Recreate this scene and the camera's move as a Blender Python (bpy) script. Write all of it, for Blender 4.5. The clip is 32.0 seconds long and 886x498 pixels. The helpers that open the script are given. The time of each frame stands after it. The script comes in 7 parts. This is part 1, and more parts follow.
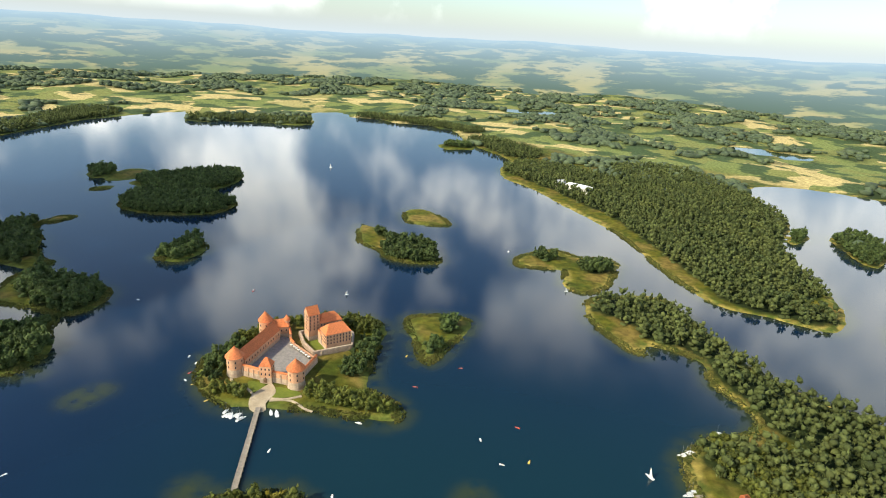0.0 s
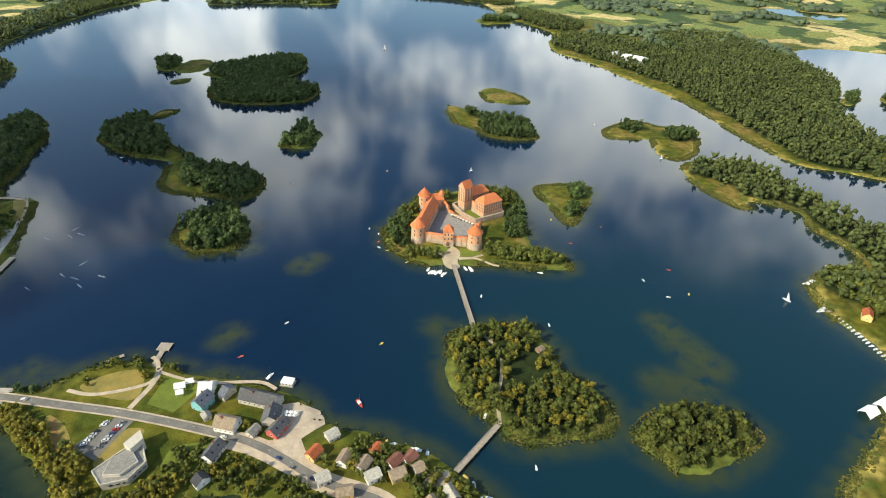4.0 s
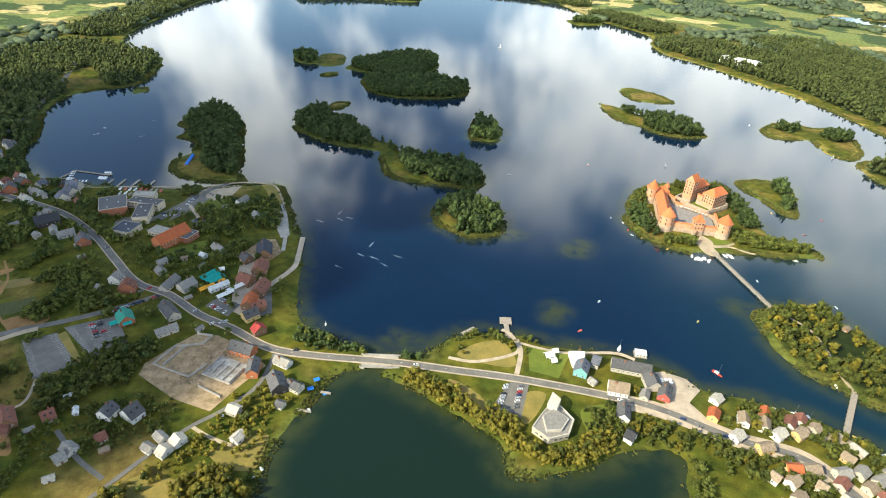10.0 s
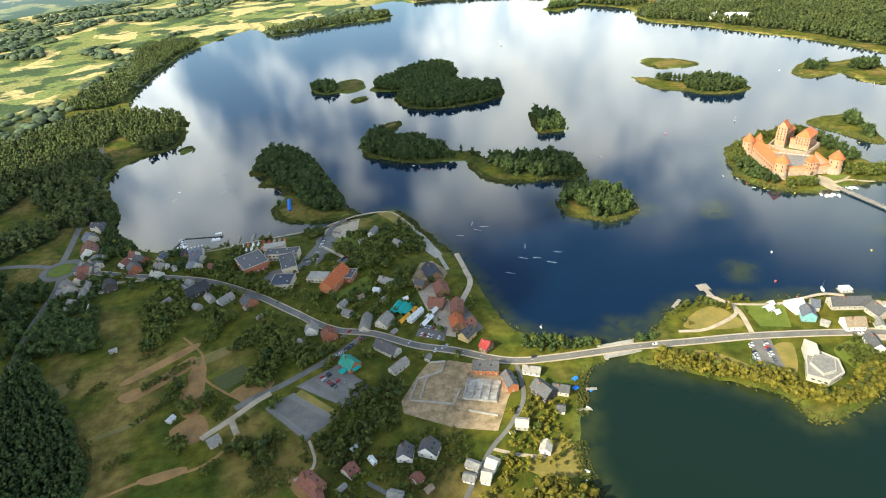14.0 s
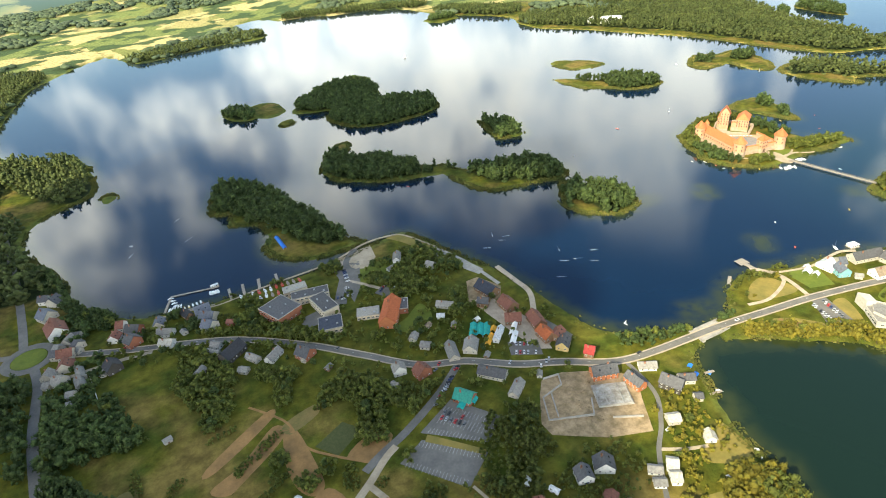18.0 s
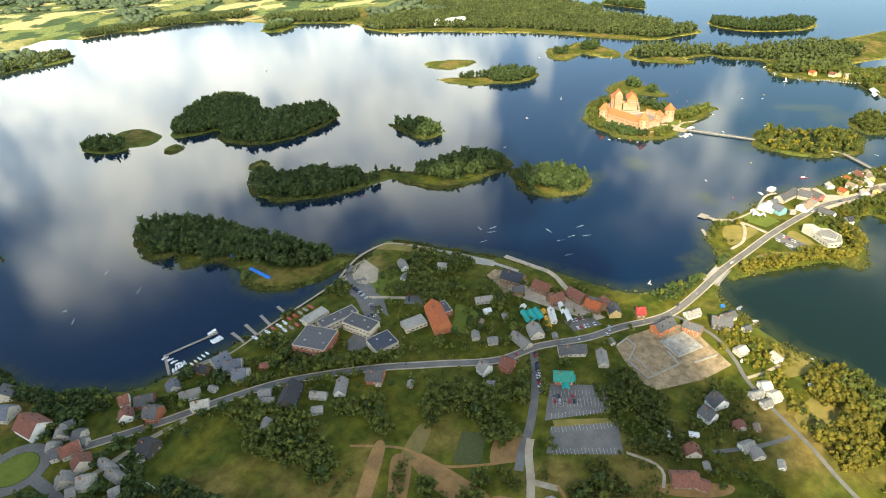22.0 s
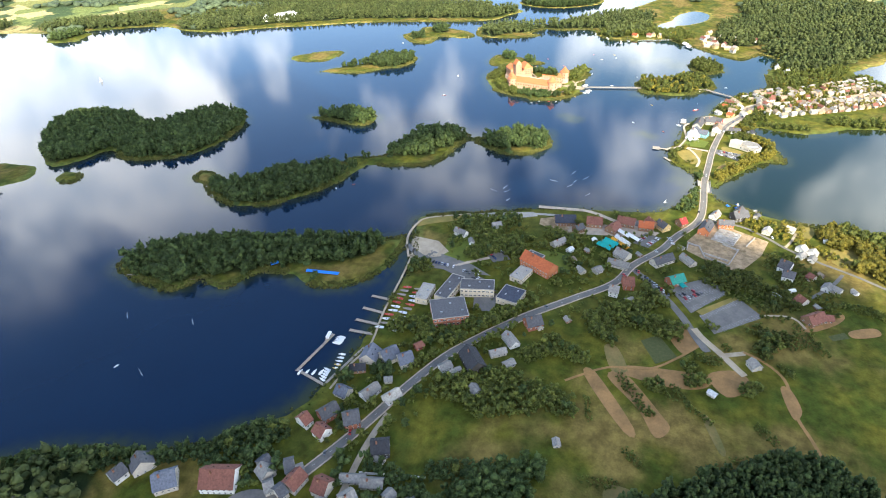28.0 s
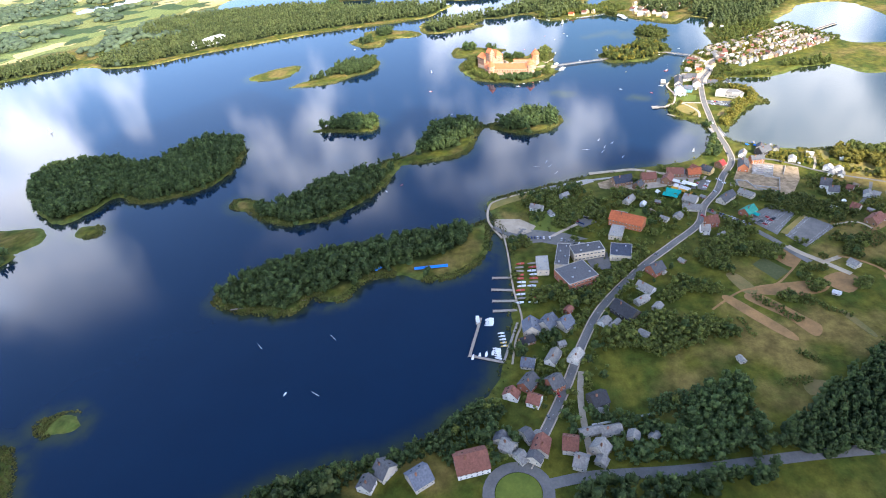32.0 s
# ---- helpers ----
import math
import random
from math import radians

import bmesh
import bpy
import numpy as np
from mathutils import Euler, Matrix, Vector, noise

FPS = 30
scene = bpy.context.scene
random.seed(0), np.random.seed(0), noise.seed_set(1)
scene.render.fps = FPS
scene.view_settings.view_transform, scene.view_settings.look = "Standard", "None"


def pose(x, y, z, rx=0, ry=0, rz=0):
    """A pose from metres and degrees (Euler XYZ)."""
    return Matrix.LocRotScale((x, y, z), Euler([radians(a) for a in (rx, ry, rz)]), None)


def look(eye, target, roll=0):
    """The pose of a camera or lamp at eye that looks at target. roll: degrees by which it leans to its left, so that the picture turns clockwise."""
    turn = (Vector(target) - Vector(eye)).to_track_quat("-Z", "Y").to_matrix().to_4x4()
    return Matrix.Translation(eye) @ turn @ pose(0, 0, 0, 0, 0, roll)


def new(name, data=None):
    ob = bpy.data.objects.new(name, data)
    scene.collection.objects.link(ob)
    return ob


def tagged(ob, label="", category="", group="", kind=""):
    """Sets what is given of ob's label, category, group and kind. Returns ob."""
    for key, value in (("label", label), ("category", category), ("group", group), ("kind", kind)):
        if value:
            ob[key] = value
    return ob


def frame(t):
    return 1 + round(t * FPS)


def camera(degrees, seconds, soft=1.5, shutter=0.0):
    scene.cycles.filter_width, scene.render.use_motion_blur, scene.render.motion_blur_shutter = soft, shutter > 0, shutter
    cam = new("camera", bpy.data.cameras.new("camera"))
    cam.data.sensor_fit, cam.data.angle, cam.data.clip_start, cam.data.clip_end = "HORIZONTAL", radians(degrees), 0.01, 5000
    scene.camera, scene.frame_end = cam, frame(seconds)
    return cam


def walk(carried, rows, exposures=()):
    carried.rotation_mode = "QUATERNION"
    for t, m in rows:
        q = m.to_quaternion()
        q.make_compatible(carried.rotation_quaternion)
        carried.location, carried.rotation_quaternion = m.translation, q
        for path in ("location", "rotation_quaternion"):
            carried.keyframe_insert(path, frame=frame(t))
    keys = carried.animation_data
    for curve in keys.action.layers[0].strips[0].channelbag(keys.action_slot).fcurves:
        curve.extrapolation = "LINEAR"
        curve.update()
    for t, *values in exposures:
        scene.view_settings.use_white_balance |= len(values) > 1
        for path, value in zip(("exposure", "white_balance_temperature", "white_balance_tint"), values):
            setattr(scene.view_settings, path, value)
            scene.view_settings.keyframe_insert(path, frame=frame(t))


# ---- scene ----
# ---- camera ----
cam = camera(75.0, 32.0, soft=1.0)
walk(cam, [
    (0, look((306.2, 95.2, 230.4), (300.00, 188.96, 196.12), 3.53)),
    (0.5, look((290.9, 85.0, 232.1), (291.45, 178.94, 197.77), 3.99)),
    (1, look((275.5, 74.8, 233.8), (281.83, 169.50, 202.30), 3.97)),
    (1.5, look((259.9, 64.9, 235.6), (269.13, 160.13, 206.51), 2.38)),
    (2, look((243.9, 55.5, 237.5), (255.12, 150.09, 207.04), 3.46)),
    (2.5, look((227.5, 46.9, 239.4), (238.95, 139.87, 204.39), 3.00)),
    (3, look((211.0, 39.2, 241.3), (219.80, 129.92, 200.21), 3.41)),
    (3.5, look((194.3, 32.6, 243.0), (198.39, 120.31, 195.21), 4.19)),
    (4, look((177.4, 27.0, 244.5), (174.70, 112.04, 191.95), 1.53)),
    (4.5, look((160.4, 22.0, 245.8), (161.02, 107.82, 194.46), 3.69)),
    (6.5, look((91.6, 3.9, 249.6), (94.62, 90.15, 199.14), 3.41)),
    (7, look((73.5, -0.2, 250.2), (78.93, 86.55, 200.80), 4.70)),
    (7.5, look((54.6, -3.8, 250.3), (61.61, 82.43, 200.22), 5.43)),
    (8, look((35.4, -7.0, 249.9), (45.00, 79.46, 200.62), 5.98)),
    (8.5, look((16.1, -9.6, 249.0), (26.69, 77.86, 201.69), 5.13)),
    (9, look((-3.3, -11.4, 247.6), (5.23, 75.46, 198.85), 5.10)),
    (9.5, look((-22.7, -12.7, 245.7), (-18.64, 73.78, 195.67), 5.29)),
    (10, look((-42.3, -13.5, 243.7), (-43.47, 71.44, 191.01), 3.13)),
    (10.5, look((-61.8, -14.5, 241.9), (-66.82, 70.47, 189.32), 0.34)),
    (11, look((-81.4, -15.3, 240.6), (-87.06, 70.62, 189.81), -1.22)),
    (11.5, look((-100.9, -16.3, 240.0), (-106.02, 69.69, 189.25), -3.18)),
    (12, look((-120.4, -17.1, 240.2), (-124.06, 69.95, 191.14), -5.06)),
    (12.5, look((-139.9, -17.5, 241.1), (-142.29, 70.37, 193.40), -6.24)),
    (13, look((-159.3, -16.9, 242.4), (-158.42, 70.80, 194.27), -6.23)),
    (13.5, look((-178.6, -15.3, 243.9), (-175.36, 71.91, 194.95), -6.10)),
    (14, look((-197.3, -12.3, 245.4), (-191.67, 73.21, 193.74), -6.40)),
    (14.5, look((-215.3, -7.8, 246.7), (-208.63, 77.62, 195.04), -7.79)),
    (16.5, look((-283.3, 16.6, 250.6), (-264.74, 99.33, 197.62), -7.27)),
    (17, look((-299.8, 23.7, 251.7), (-276.91, 105.93, 199.63), -6.99)),
    (17.5, look((-316.1, 31.5, 252.9), (-287.14, 112.19, 201.46), -5.80)),
    (18, look((-332.3, 40.0, 254.1), (-302.43, 119.97, 202.05), -6.06)),
    (18.5, look((-348.3, 48.9, 255.3), (-314.63, 127.46, 203.31), -5.88)),
    (19, look((-364.4, 58.5, 256.5), (-327.14, 135.33, 204.39), -5.66)),
    (19.5, look((-380.5, 68.6, 257.5), (-338.25, 142.87, 205.54), -5.47)),
    (20, look((-396.6, 79.1, 258.5), (-350.66, 150.28, 205.34), -5.67)),
    (20.5, look((-412.7, 89.9, 259.4), (-362.85, 159.26, 207.41), -5.16)),
    (21, look((-428.7, 100.9, 260.0), (-376.09, 167.99, 207.81), -5.08)),
    (21.5, look((-444.5, 112.2, 260.5), (-389.53, 177.09, 207.84), -5.09)),
    (22, look((-460.1, 124.0, 260.7), (-403.63, 186.83, 207.19), -4.43)),
    (22.5, look((-475.5, 136.1, 260.7), (-417.10, 197.19, 207.20), -3.85)),
    (23, look((-490.5, 148.5, 260.5), (-429.10, 206.52, 207.01), -2.93)),
    (23.5, look((-505.2, 161.5, 260.3), (-443.01, 217.11, 205.18), -2.83)),
    (24, look((-519.3, 174.9, 260.0), (-455.98, 227.94, 203.67), -2.50)),
    (24.5, look((-532.9, 188.9, 259.6), (-468.09, 239.72, 202.92), -2.89)),
    (25, look((-545.7, 203.5, 259.2), (-478.92, 252.04, 202.82), -2.62)),
    (25.5, look((-557.5, 218.7, 258.8), (-489.26, 264.84, 202.17), -2.73)),
    (27.5, look((-599.0, 280.8, 257.5), (-525.69, 316.99, 200.01), -3.96)),
    (28, look((-608.7, 297.2, 257.4), (-531.35, 328.02, 202.06), -2.42)),
    (28.5, look((-617.6, 314.5, 257.6), (-539.41, 343.42, 202.50), -2.84)),
    (29, look((-625.9, 331.9, 258.2), (-547.22, 359.34, 202.79), -3.89)),
    (29.5, look((-633.6, 349.8, 258.9), (-554.65, 375.05, 202.89), -4.66)),
    (30, look((-640.9, 367.8, 259.9), (-560.88, 390.86, 204.47), -5.67)),
    (30.5, look((-647.7, 385.9, 261.1), (-567.36, 408.27, 205.88), -7.04)),
    (31, look((-654.4, 404.1, 262.4), (-573.73, 423.57, 206.52), -6.65)),
    (31.5, look((-660.8, 422.4, 263.8), (-579.98, 439.57, 207.51), -6.72)),
    (32, look((-667.2, 440.7, 265.2), (-585.68, 455.32, 209.16), -6.96)),
], exposures=[(0,0.42,6250,4),(2,0.24,6250,5),(4,0.38,6100,2),(7,0.84,5900,2),(9,0.76,6050,2),(14,0.84,6150,0),(20,1.0,6550,0),(25,1.0,6600,1),(28,1.28,5850,8),(32,1.32,5450,15)])

# ---- world, sun, exposure ----
SUN_AZ, SUN_EL = radians(236.0), radians(36.0)   # compass-like: from +y towards +x
sun_dir = Vector((math.sin(SUN_AZ) * math.cos(SUN_EL), math.cos(SUN_AZ) * math.cos(SUN_EL), math.sin(SUN_EL)))


def node(nt, kind, **values):
    n = nt.nodes.new(kind)
    for key, value in values.items():
        if key in n.inputs:
            n.inputs[key].default_value = value
    return n


def make_world():
    w = bpy.data.worlds.new("summer_sky")
    scene.world = w
    w.use_nodes = True
    nt = w.node_tree
    nt.nodes.clear()
    L = nt.links.new
    out = nt.nodes.new("ShaderNodeOutputWorld")
    sky = nt.nodes.new("ShaderNodeTexSky")
    sky.sky_type = "NISHITA"
    sky.sun_disc = False
    sky.sun_elevation, sky.sun_rotation = SUN_EL, SUN_AZ
    sky.dust_density, sky.air_density, sky.altitude = 1.5, 1.0, 200
    bg = node(nt, "ShaderNodeBackground", Strength=0.15)
    L(sky.outputs[0], bg.inputs[0])
    # cumulus layer: direction projected on a flat cloud deck
    geo = nt.nodes.new("ShaderNodeTexCoord")
    sep = nt.nodes.new("ShaderNodeSeparateXYZ")
    L(geo.outputs["Generated"], sep.inputs[0])
    com = nt.nodes.new("ShaderNodeVectorMath"); com.operation = "MULTIPLY"
    com.inputs[1].default_value = (1.0, 1.0, 0.9)
    L(geo.outputs["Generated"], com.inputs[0])
    drift = nt.nodes.new("ShaderNodeVectorMath"); drift.operation = "ADD"
    drift.inputs[1].default_value = (0.97, -8.97, -0.09)
    L(com.outputs[0], drift.inputs[0])
    noise_n = node(nt, "ShaderNodeTexNoise", Scale=2.7, Detail=3.0, Roughness=0.45)
    L(drift.outputs[0], noise_n.inputs["Vector"])
    ramp = nt.nodes.new("ShaderNodeValToRGB")
    ramp.color_ramp.elements[0].position, ramp.color_ramp.elements[1].position = 0.445, 0.56
    shade = node(nt, "ShaderNodeTexNoise", Scale=13.0, Detail=7.0, Roughness=0.55)
    L(drift.outputs[0], shade.inputs["Vector"])
    puff = nt.nodes.new("ShaderNodeMath"); puff.operation = "MULTIPLY_ADD"
    puff.inputs[1].default_value, puff.inputs[2].default_value = 0.26, -0.13
    L(shade.outputs["Fac"], puff.inputs[0])
    bank = nt.nodes.new("ShaderNodeMath"); bank.operation = "ADD"
    L(noise_n.outputs["Fac"], bank.inputs[0]); L(puff.outputs[0], bank.inputs[1])
    L(bank.outputs[0], ramp.inputs[0])
    cr = nt.nodes.new("ShaderNodeValToRGB")
    cr.color_ramp.elements[0].position, cr.color_ramp.elements[1].position = 0.35, 0.62
    cr.color_ramp.elements[0].color, cr.color_ramp.elements[1].color = (0.60, 0.64, 0.68, 1), (1.0, 0.96, 0.90, 1)
    L(shade.outputs["Fac"], cr.inputs[0])
    cb = node(nt, "ShaderNodeBackground", Strength=2.1)
    L(cr.outputs[0], cb.inputs[0])
    # haze close to the horizon hides the clouds
    hz = node(nt, "ShaderNodeMapRange"); hz.inputs[1].default_value, hz.inputs[2].default_value = 0.015, 0.075
    L(sep.outputs[2], hz.inputs[0])
    # clear blue overhead
    clr = node(nt, "ShaderNodeMapRange"); clr.interpolation_type = "SMOOTHSTEP"
    clr.inputs[1].default_value, clr.inputs[2].default_value, clr.inputs[3].default_value, clr.inputs[4].default_value = 0.40, 0.55, 1.0, 0.0
    L(sep.outputs[2], clr.inputs[0])
    both = nt.nodes.new("ShaderNodeMath"); both.operation = "MULTIPLY"
    L(hz.outputs[0], both.inputs[0]); L(clr.outputs[0], both.inputs[1])
    mul = nt.nodes.new("ShaderNodeMath"); mul.operation = "MULTIPLY"
    L(ramp.outputs[0], mul.inputs[0]); L(both.outputs[0], mul.inputs[1])
    mix = nt.nodes.new("ShaderNodeMixShader")
    L(mul.outputs[0], mix.inputs[0]); L(bg.outputs[0], mix.inputs[1]); L(cb.outputs[0], mix.inputs[2])
    # pale summer haze along the horizon
    low = node(nt, "ShaderNodeMapRange"); low.interpolation_type = "SMOOTHSTEP"
    low.inputs[1].default_value, low.inputs[2].default_value, low.inputs[3].default_value, low.inputs[4].default_value = -0.02, 0.06, 0.88, 0.0
    L(sep.outputs[2], low.inputs[0])
    veil = node(nt, "ShaderNodeBackground", Color=(0.86, 0.93, 1.0, 1), Strength=0.80)
    mix2 = nt.nodes.new("ShaderNodeMixShader")
    L(low.outputs[0], mix2.inputs[0]); L(mix.outputs[0], mix2.inputs[1]); L(veil.outputs[0], mix2.inputs[2])
    L(mix2.outputs[0], out.inputs[0])


make_world()
sun = new("sun", bpy.data.lights.new("sun", "SUN"))
sun.data.energy, sun.data.angle, sun.data.color = 4.9, radians(0.6), (1.0, 0.86, 0.62)
sun.matrix_world = look(sun_dir * 1500, (0, 0, 0))

# ---- materials ----
def mat(name, color, rough=0.8, color2=None, scale=0.3, detail=5.0, metal=0.0, bump=0.0, bump_scale=2.0, island=0.0, per_object=0.0, spec=0.3):
    """A Principled material whose colour wanders between two tones at two scales, with optional relief."""
    m = bpy.data.materials.new(name)
    m.use_nodes = True
    nt = m.node_tree
    L = nt.links.new
    b = nt.nodes["Principled BSDF"]
    b.inputs["Roughness"].default_value, b.inputs["Metallic"].default_value = rough, metal
    b.inputs["Specular IOR Level"].default_value = spec
    pos = nt.nodes.new("ShaderNodeNewGeometry")
    c2 = color2 or tuple(v * 0.72 for v in color)
    n1 = node(nt, "ShaderNodeTexNoise", Scale=scale, Detail=detail, Roughness=0.6)
    L(pos.outputs["Position"], n1.inputs["Vector"])
    r = nt.nodes.new("ShaderNodeValToRGB")
    r.color_ramp.elements[0].position, r.color_ramp.elements[1].position = 0.34, 0.66
    r.color_ramp.elements[0].color, r.color_ramp.elements[1].color = (*c2, 1), (*color, 1)
    L(n1.outputs["Fac"], r.inputs[0])
    n2 = node(nt, "ShaderNodeTexNoise", Scale=scale * 7.3, Detail=3.0)
    L(pos.outputs["Position"], n2.inputs["Vector"])
    last = r.outputs[0]

    def vary(source, amount, last):
        hv = node(nt, "ShaderNodeHueSaturation")
        mr = node(nt, "ShaderNodeMapRange")
        mr.inputs[3].default_value, mr.inputs[4].default_value = 1 - amount, 1 + amount
        L(source, mr.inputs[0])
        L(mr.outputs[0], hv.inputs["Value"])
        L(last, hv.inputs["Color"])
        return hv.outputs[0]

    last = vary(n2.outputs["Fac"], 0.22, last)
    if island:
        last = vary(pos.outputs["Random Per Island"], island, last)
    if per_object:
        oi = nt.nodes.new("ShaderNodeObjectInfo")
        last = vary(oi.outputs["Random"], per_object, last)
    L(last, b.inputs["Base Color"])
    if bump:
        bn = node(nt, "ShaderNodeBump", Strength=bump, Distance=0.3)
        n3 = node(nt, "ShaderNodeTexNoise", Scale=bump_scale, Detail=6.0)
        L(pos.outputs["Position"], n3.inputs["Vector"])
        L(n3.outputs["Fac"], bn.inputs["Height"])
        L(bn.outputs[0], b.inputs["Normal"])
    return m


def plain_mix(nt, fac, a, b):
    m = nt.nodes.new("ShaderNodeMix")
    m.data_type = "RGBA"
    for sock, v in ((m.inputs[0], fac), (m.inputs[6], a), (m.inputs[7], b)):
        if hasattr(v, "is_output"):
            nt.links.new(v, sock)
        else:
            sock.default_value = v
    return m.outputs[2]


def ramped(nt, source, lo, hi):
    mr = node(nt, "ShaderNodeMapRange")
    mr.interpolation_type = "SMOOTHSTEP"
    mr.inputs[1].default_value, mr.inputs[2].default_value = lo, hi
    nt.links.new(source, mr.inputs[0])
    return mr.outputs[0]


def ground_material():
    m = bpy.data.materials.new("meadow_and_soil")
    m.use_nodes = True
    nt = m.node_tree
    L = nt.links.new
    b = nt.nodes["Principled BSDF"]
    b.inputs["Roughness"].default_value = 0.95
    b.inputs["Specular IOR Level"].default_value = 0.1
    pos = nt.nodes.new("ShaderNodeNewGeometry").outputs["Position"]

    def tex(scale, detail=5.0, kind="ShaderNodeTexNoise"):
        n = node(nt, kind, Scale=scale, Detail=detail)
        L(pos, n.inputs["Vector"])
        return n.outputs["Fac"]

    def attr(name):
        a = nt.nodes.new("ShaderNodeAttribute")
        a.attribute_name = name
        return a.outputs["Fac"]

    big, mid, fine = tex(0.006), tex(0.05), tex(0.9, 4.0)
    grass = plain_mix(nt, ramped(nt, mid, 0.35, 0.65), (0.052, 0.068, 0.009, 1), (0.110, 0.103, 0.013, 1))
    dry = nt.nodes.new("ShaderNodeMath"); dry.operation = "MULTIPLY"
    L(ramped(nt, tex(0.022, 8.0), 0.46, 0.64), dry.inputs[0]); L(attr("dry"), dry.inputs[1])
    grass = plain_mix(nt, dry.outputs[0], grass, (0.175, 0.128, 0.034, 1))
    # broad farmland: straw, green and wooded patches, colours lightened to stand for haze
    vor = node(nt, "ShaderNodeTexVoronoi", Scale=0.010)
    wob = node(nt, "ShaderNodeVectorMath"); wob.operation = "MULTIPLY_ADD"
    wob.inputs[1].default_value = (170, 170, 0)
    nv = node(nt, "ShaderNodeTexNoise", Scale=0.008, Detail=3.0)
    L(pos, nv.inputs["Vector"])
    L(nv.outputs["Color"], wob.inputs[0]); L(pos, wob.inputs[2])
    L(wob.outputs[0], vor.inputs["Vector"])
    sep = nt.nodes.new("ShaderNodeSeparateColor")
    L(vor.outputs["Color"], sep.inputs[0])
    farm = plain_mix(nt, ramped(nt, sep.outputs[0], 0.38, 0.5), (0.19, 0.20, 0.06, 1), (0.48, 0.385, 0.165, 1))
    farm = plain_mix(nt, ramped(nt, sep.outputs[1], 0.62, 0.66), farm, (0.17, 0.20, 0.06, 1))
    farm = plain_mix(nt, ramped(nt, tex(0.011, 8.0), 0.50, 0.56), farm, (0.055, 0.085, 0.032, 1))
    col = plain_mix(nt, attr("farm"), grass, farm)
    # darker ground colour where trees crowd
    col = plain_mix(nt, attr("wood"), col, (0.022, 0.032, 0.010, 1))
    reed = plain_mix(nt, ramped(nt, tex(0.12), 0.35, 0.65), (0.070, 0.098, 0.018, 1), (0.112, 0.128, 0.026, 1))
    straw = nt.nodes.new("ShaderNodeMath"); straw.operation = "MULTIPLY"
    L(ramped(nt, tex(0.10), 0.36, 0.62), straw.inputs[0]); L(attr("straw"), straw.inputs[1])
    reed = plain_mix(nt, straw.outputs[0], reed, (0.33, 0.255, 0.066, 1))
    col = plain_mix(nt, attr("reed"), col, reed)
    sand = plain_mix(nt, fine, (0.30, 0.22, 0.13, 1), (0.44, 0.35, 0.22, 1))
    col = plain_mix(nt, attr("sand"), col, sand)
    hv = node(nt, "ShaderNodeHueSaturation")
    mr = node(nt, "ShaderNodeMapRange"); mr.inputs[3].default_value, mr.inputs[4].default_value = 0.72, 1.28
    L(fine, mr.inputs[0]); L(mr.outputs[0], hv.inputs["Value"]); L(col, hv.inputs["Color"])
    tuft = node(nt, "ShaderNodeHueSaturation")
    mr2 = node(nt, "ShaderNodeMapRange"); mr2.inputs[1].default_value, mr2.inputs[2].default_value, mr2.inputs[3].default_value, mr2.inputs[4].default_value = 0.3, 0.7, 0.62, 1.36
    L(tex(0.17, 7.0), mr2.inputs[0]); L(mr2.outputs[0], tuft.inputs["Value"]); L(hv.outputs[0], tuft.inputs["Color"])
    L(tuft.outputs[0], b.inputs["Base Color"])
    bn = node(nt, "ShaderNodeBump", Strength=0.5, Distance=0.6)
    L(fine, bn.inputs["Height"]); L(bn.outputs[0], b.inputs["Normal"])
    return m


def water_material():
    m = bpy.data.materials.new("lake_water")
    m.use_nodes = True
    nt = m.node_tree
    L = nt.links.new
    b = nt.nodes["Principled BSDF"]
    b.inputs["Roughness"].default_value, b.inputs["IOR"].default_value = 0.06, 1.36
    b.inputs["Specular IOR Level"].default_value = 0.5
    pos = nt.nodes.new("ShaderNodeNewGeometry").outputs["Position"]
    a = nt.nodes.new("ShaderNodeAttribute"); a.attribute_name = "shoal"
    g = nt.nodes.new("ShaderNodeAttribute"); g.attribute_name = "green"
    n = node(nt, "ShaderNodeTexNoise", Scale=0.02, Detail=6.0); L(pos, n.inputs["Vector"])
    deep = plain_mix(nt, n.outputs["Fac"], (0.0018, 0.010, 0.030, 1), (0.0030, 0.015, 0.041, 1))
    deep = plain_mix(nt, g.outputs["Fac"], deep, (0.007, 0.017, 0.010, 1))
    tl = nt.nodes.new("ShaderNodeAttribute"); tl.attribute_name = "teal"
    deep = plain_mix(nt, tl.outputs["Fac"], deep, (0.005, 0.023, 0.034, 1))
    n2 = node(nt, "ShaderNodeTexNoise", Scale=0.09, Detail=8.0); L(pos, n2.inputs["Vector"])
    mul = nt.nodes.new("ShaderNodeMath"); mul.operation = "MULTIPLY"
    L(a.outputs["Fac"], mul.inputs[0]); L(ramped(nt, n2.outputs["Fac"], 0.2, 0.6), mul.inputs[1])
    L(plain_mix(nt, mul.outputs[0], deep, (0.040, 0.048, 0.014, 1)), b.inputs["Base Color"])
    w = node(nt, "ShaderNodeTexNoise", Scale=0.55, Detail=4.0, Roughness=0.55); L(pos, w.inputs["Vector"])
    bn = node(nt, "ShaderNodeBump", Strength=0.026, Distance=0.25)
    L(w.outputs["Fac"], bn.inputs["Height"]); L(bn.outputs[0], b.inputs["Normal"])
    return m


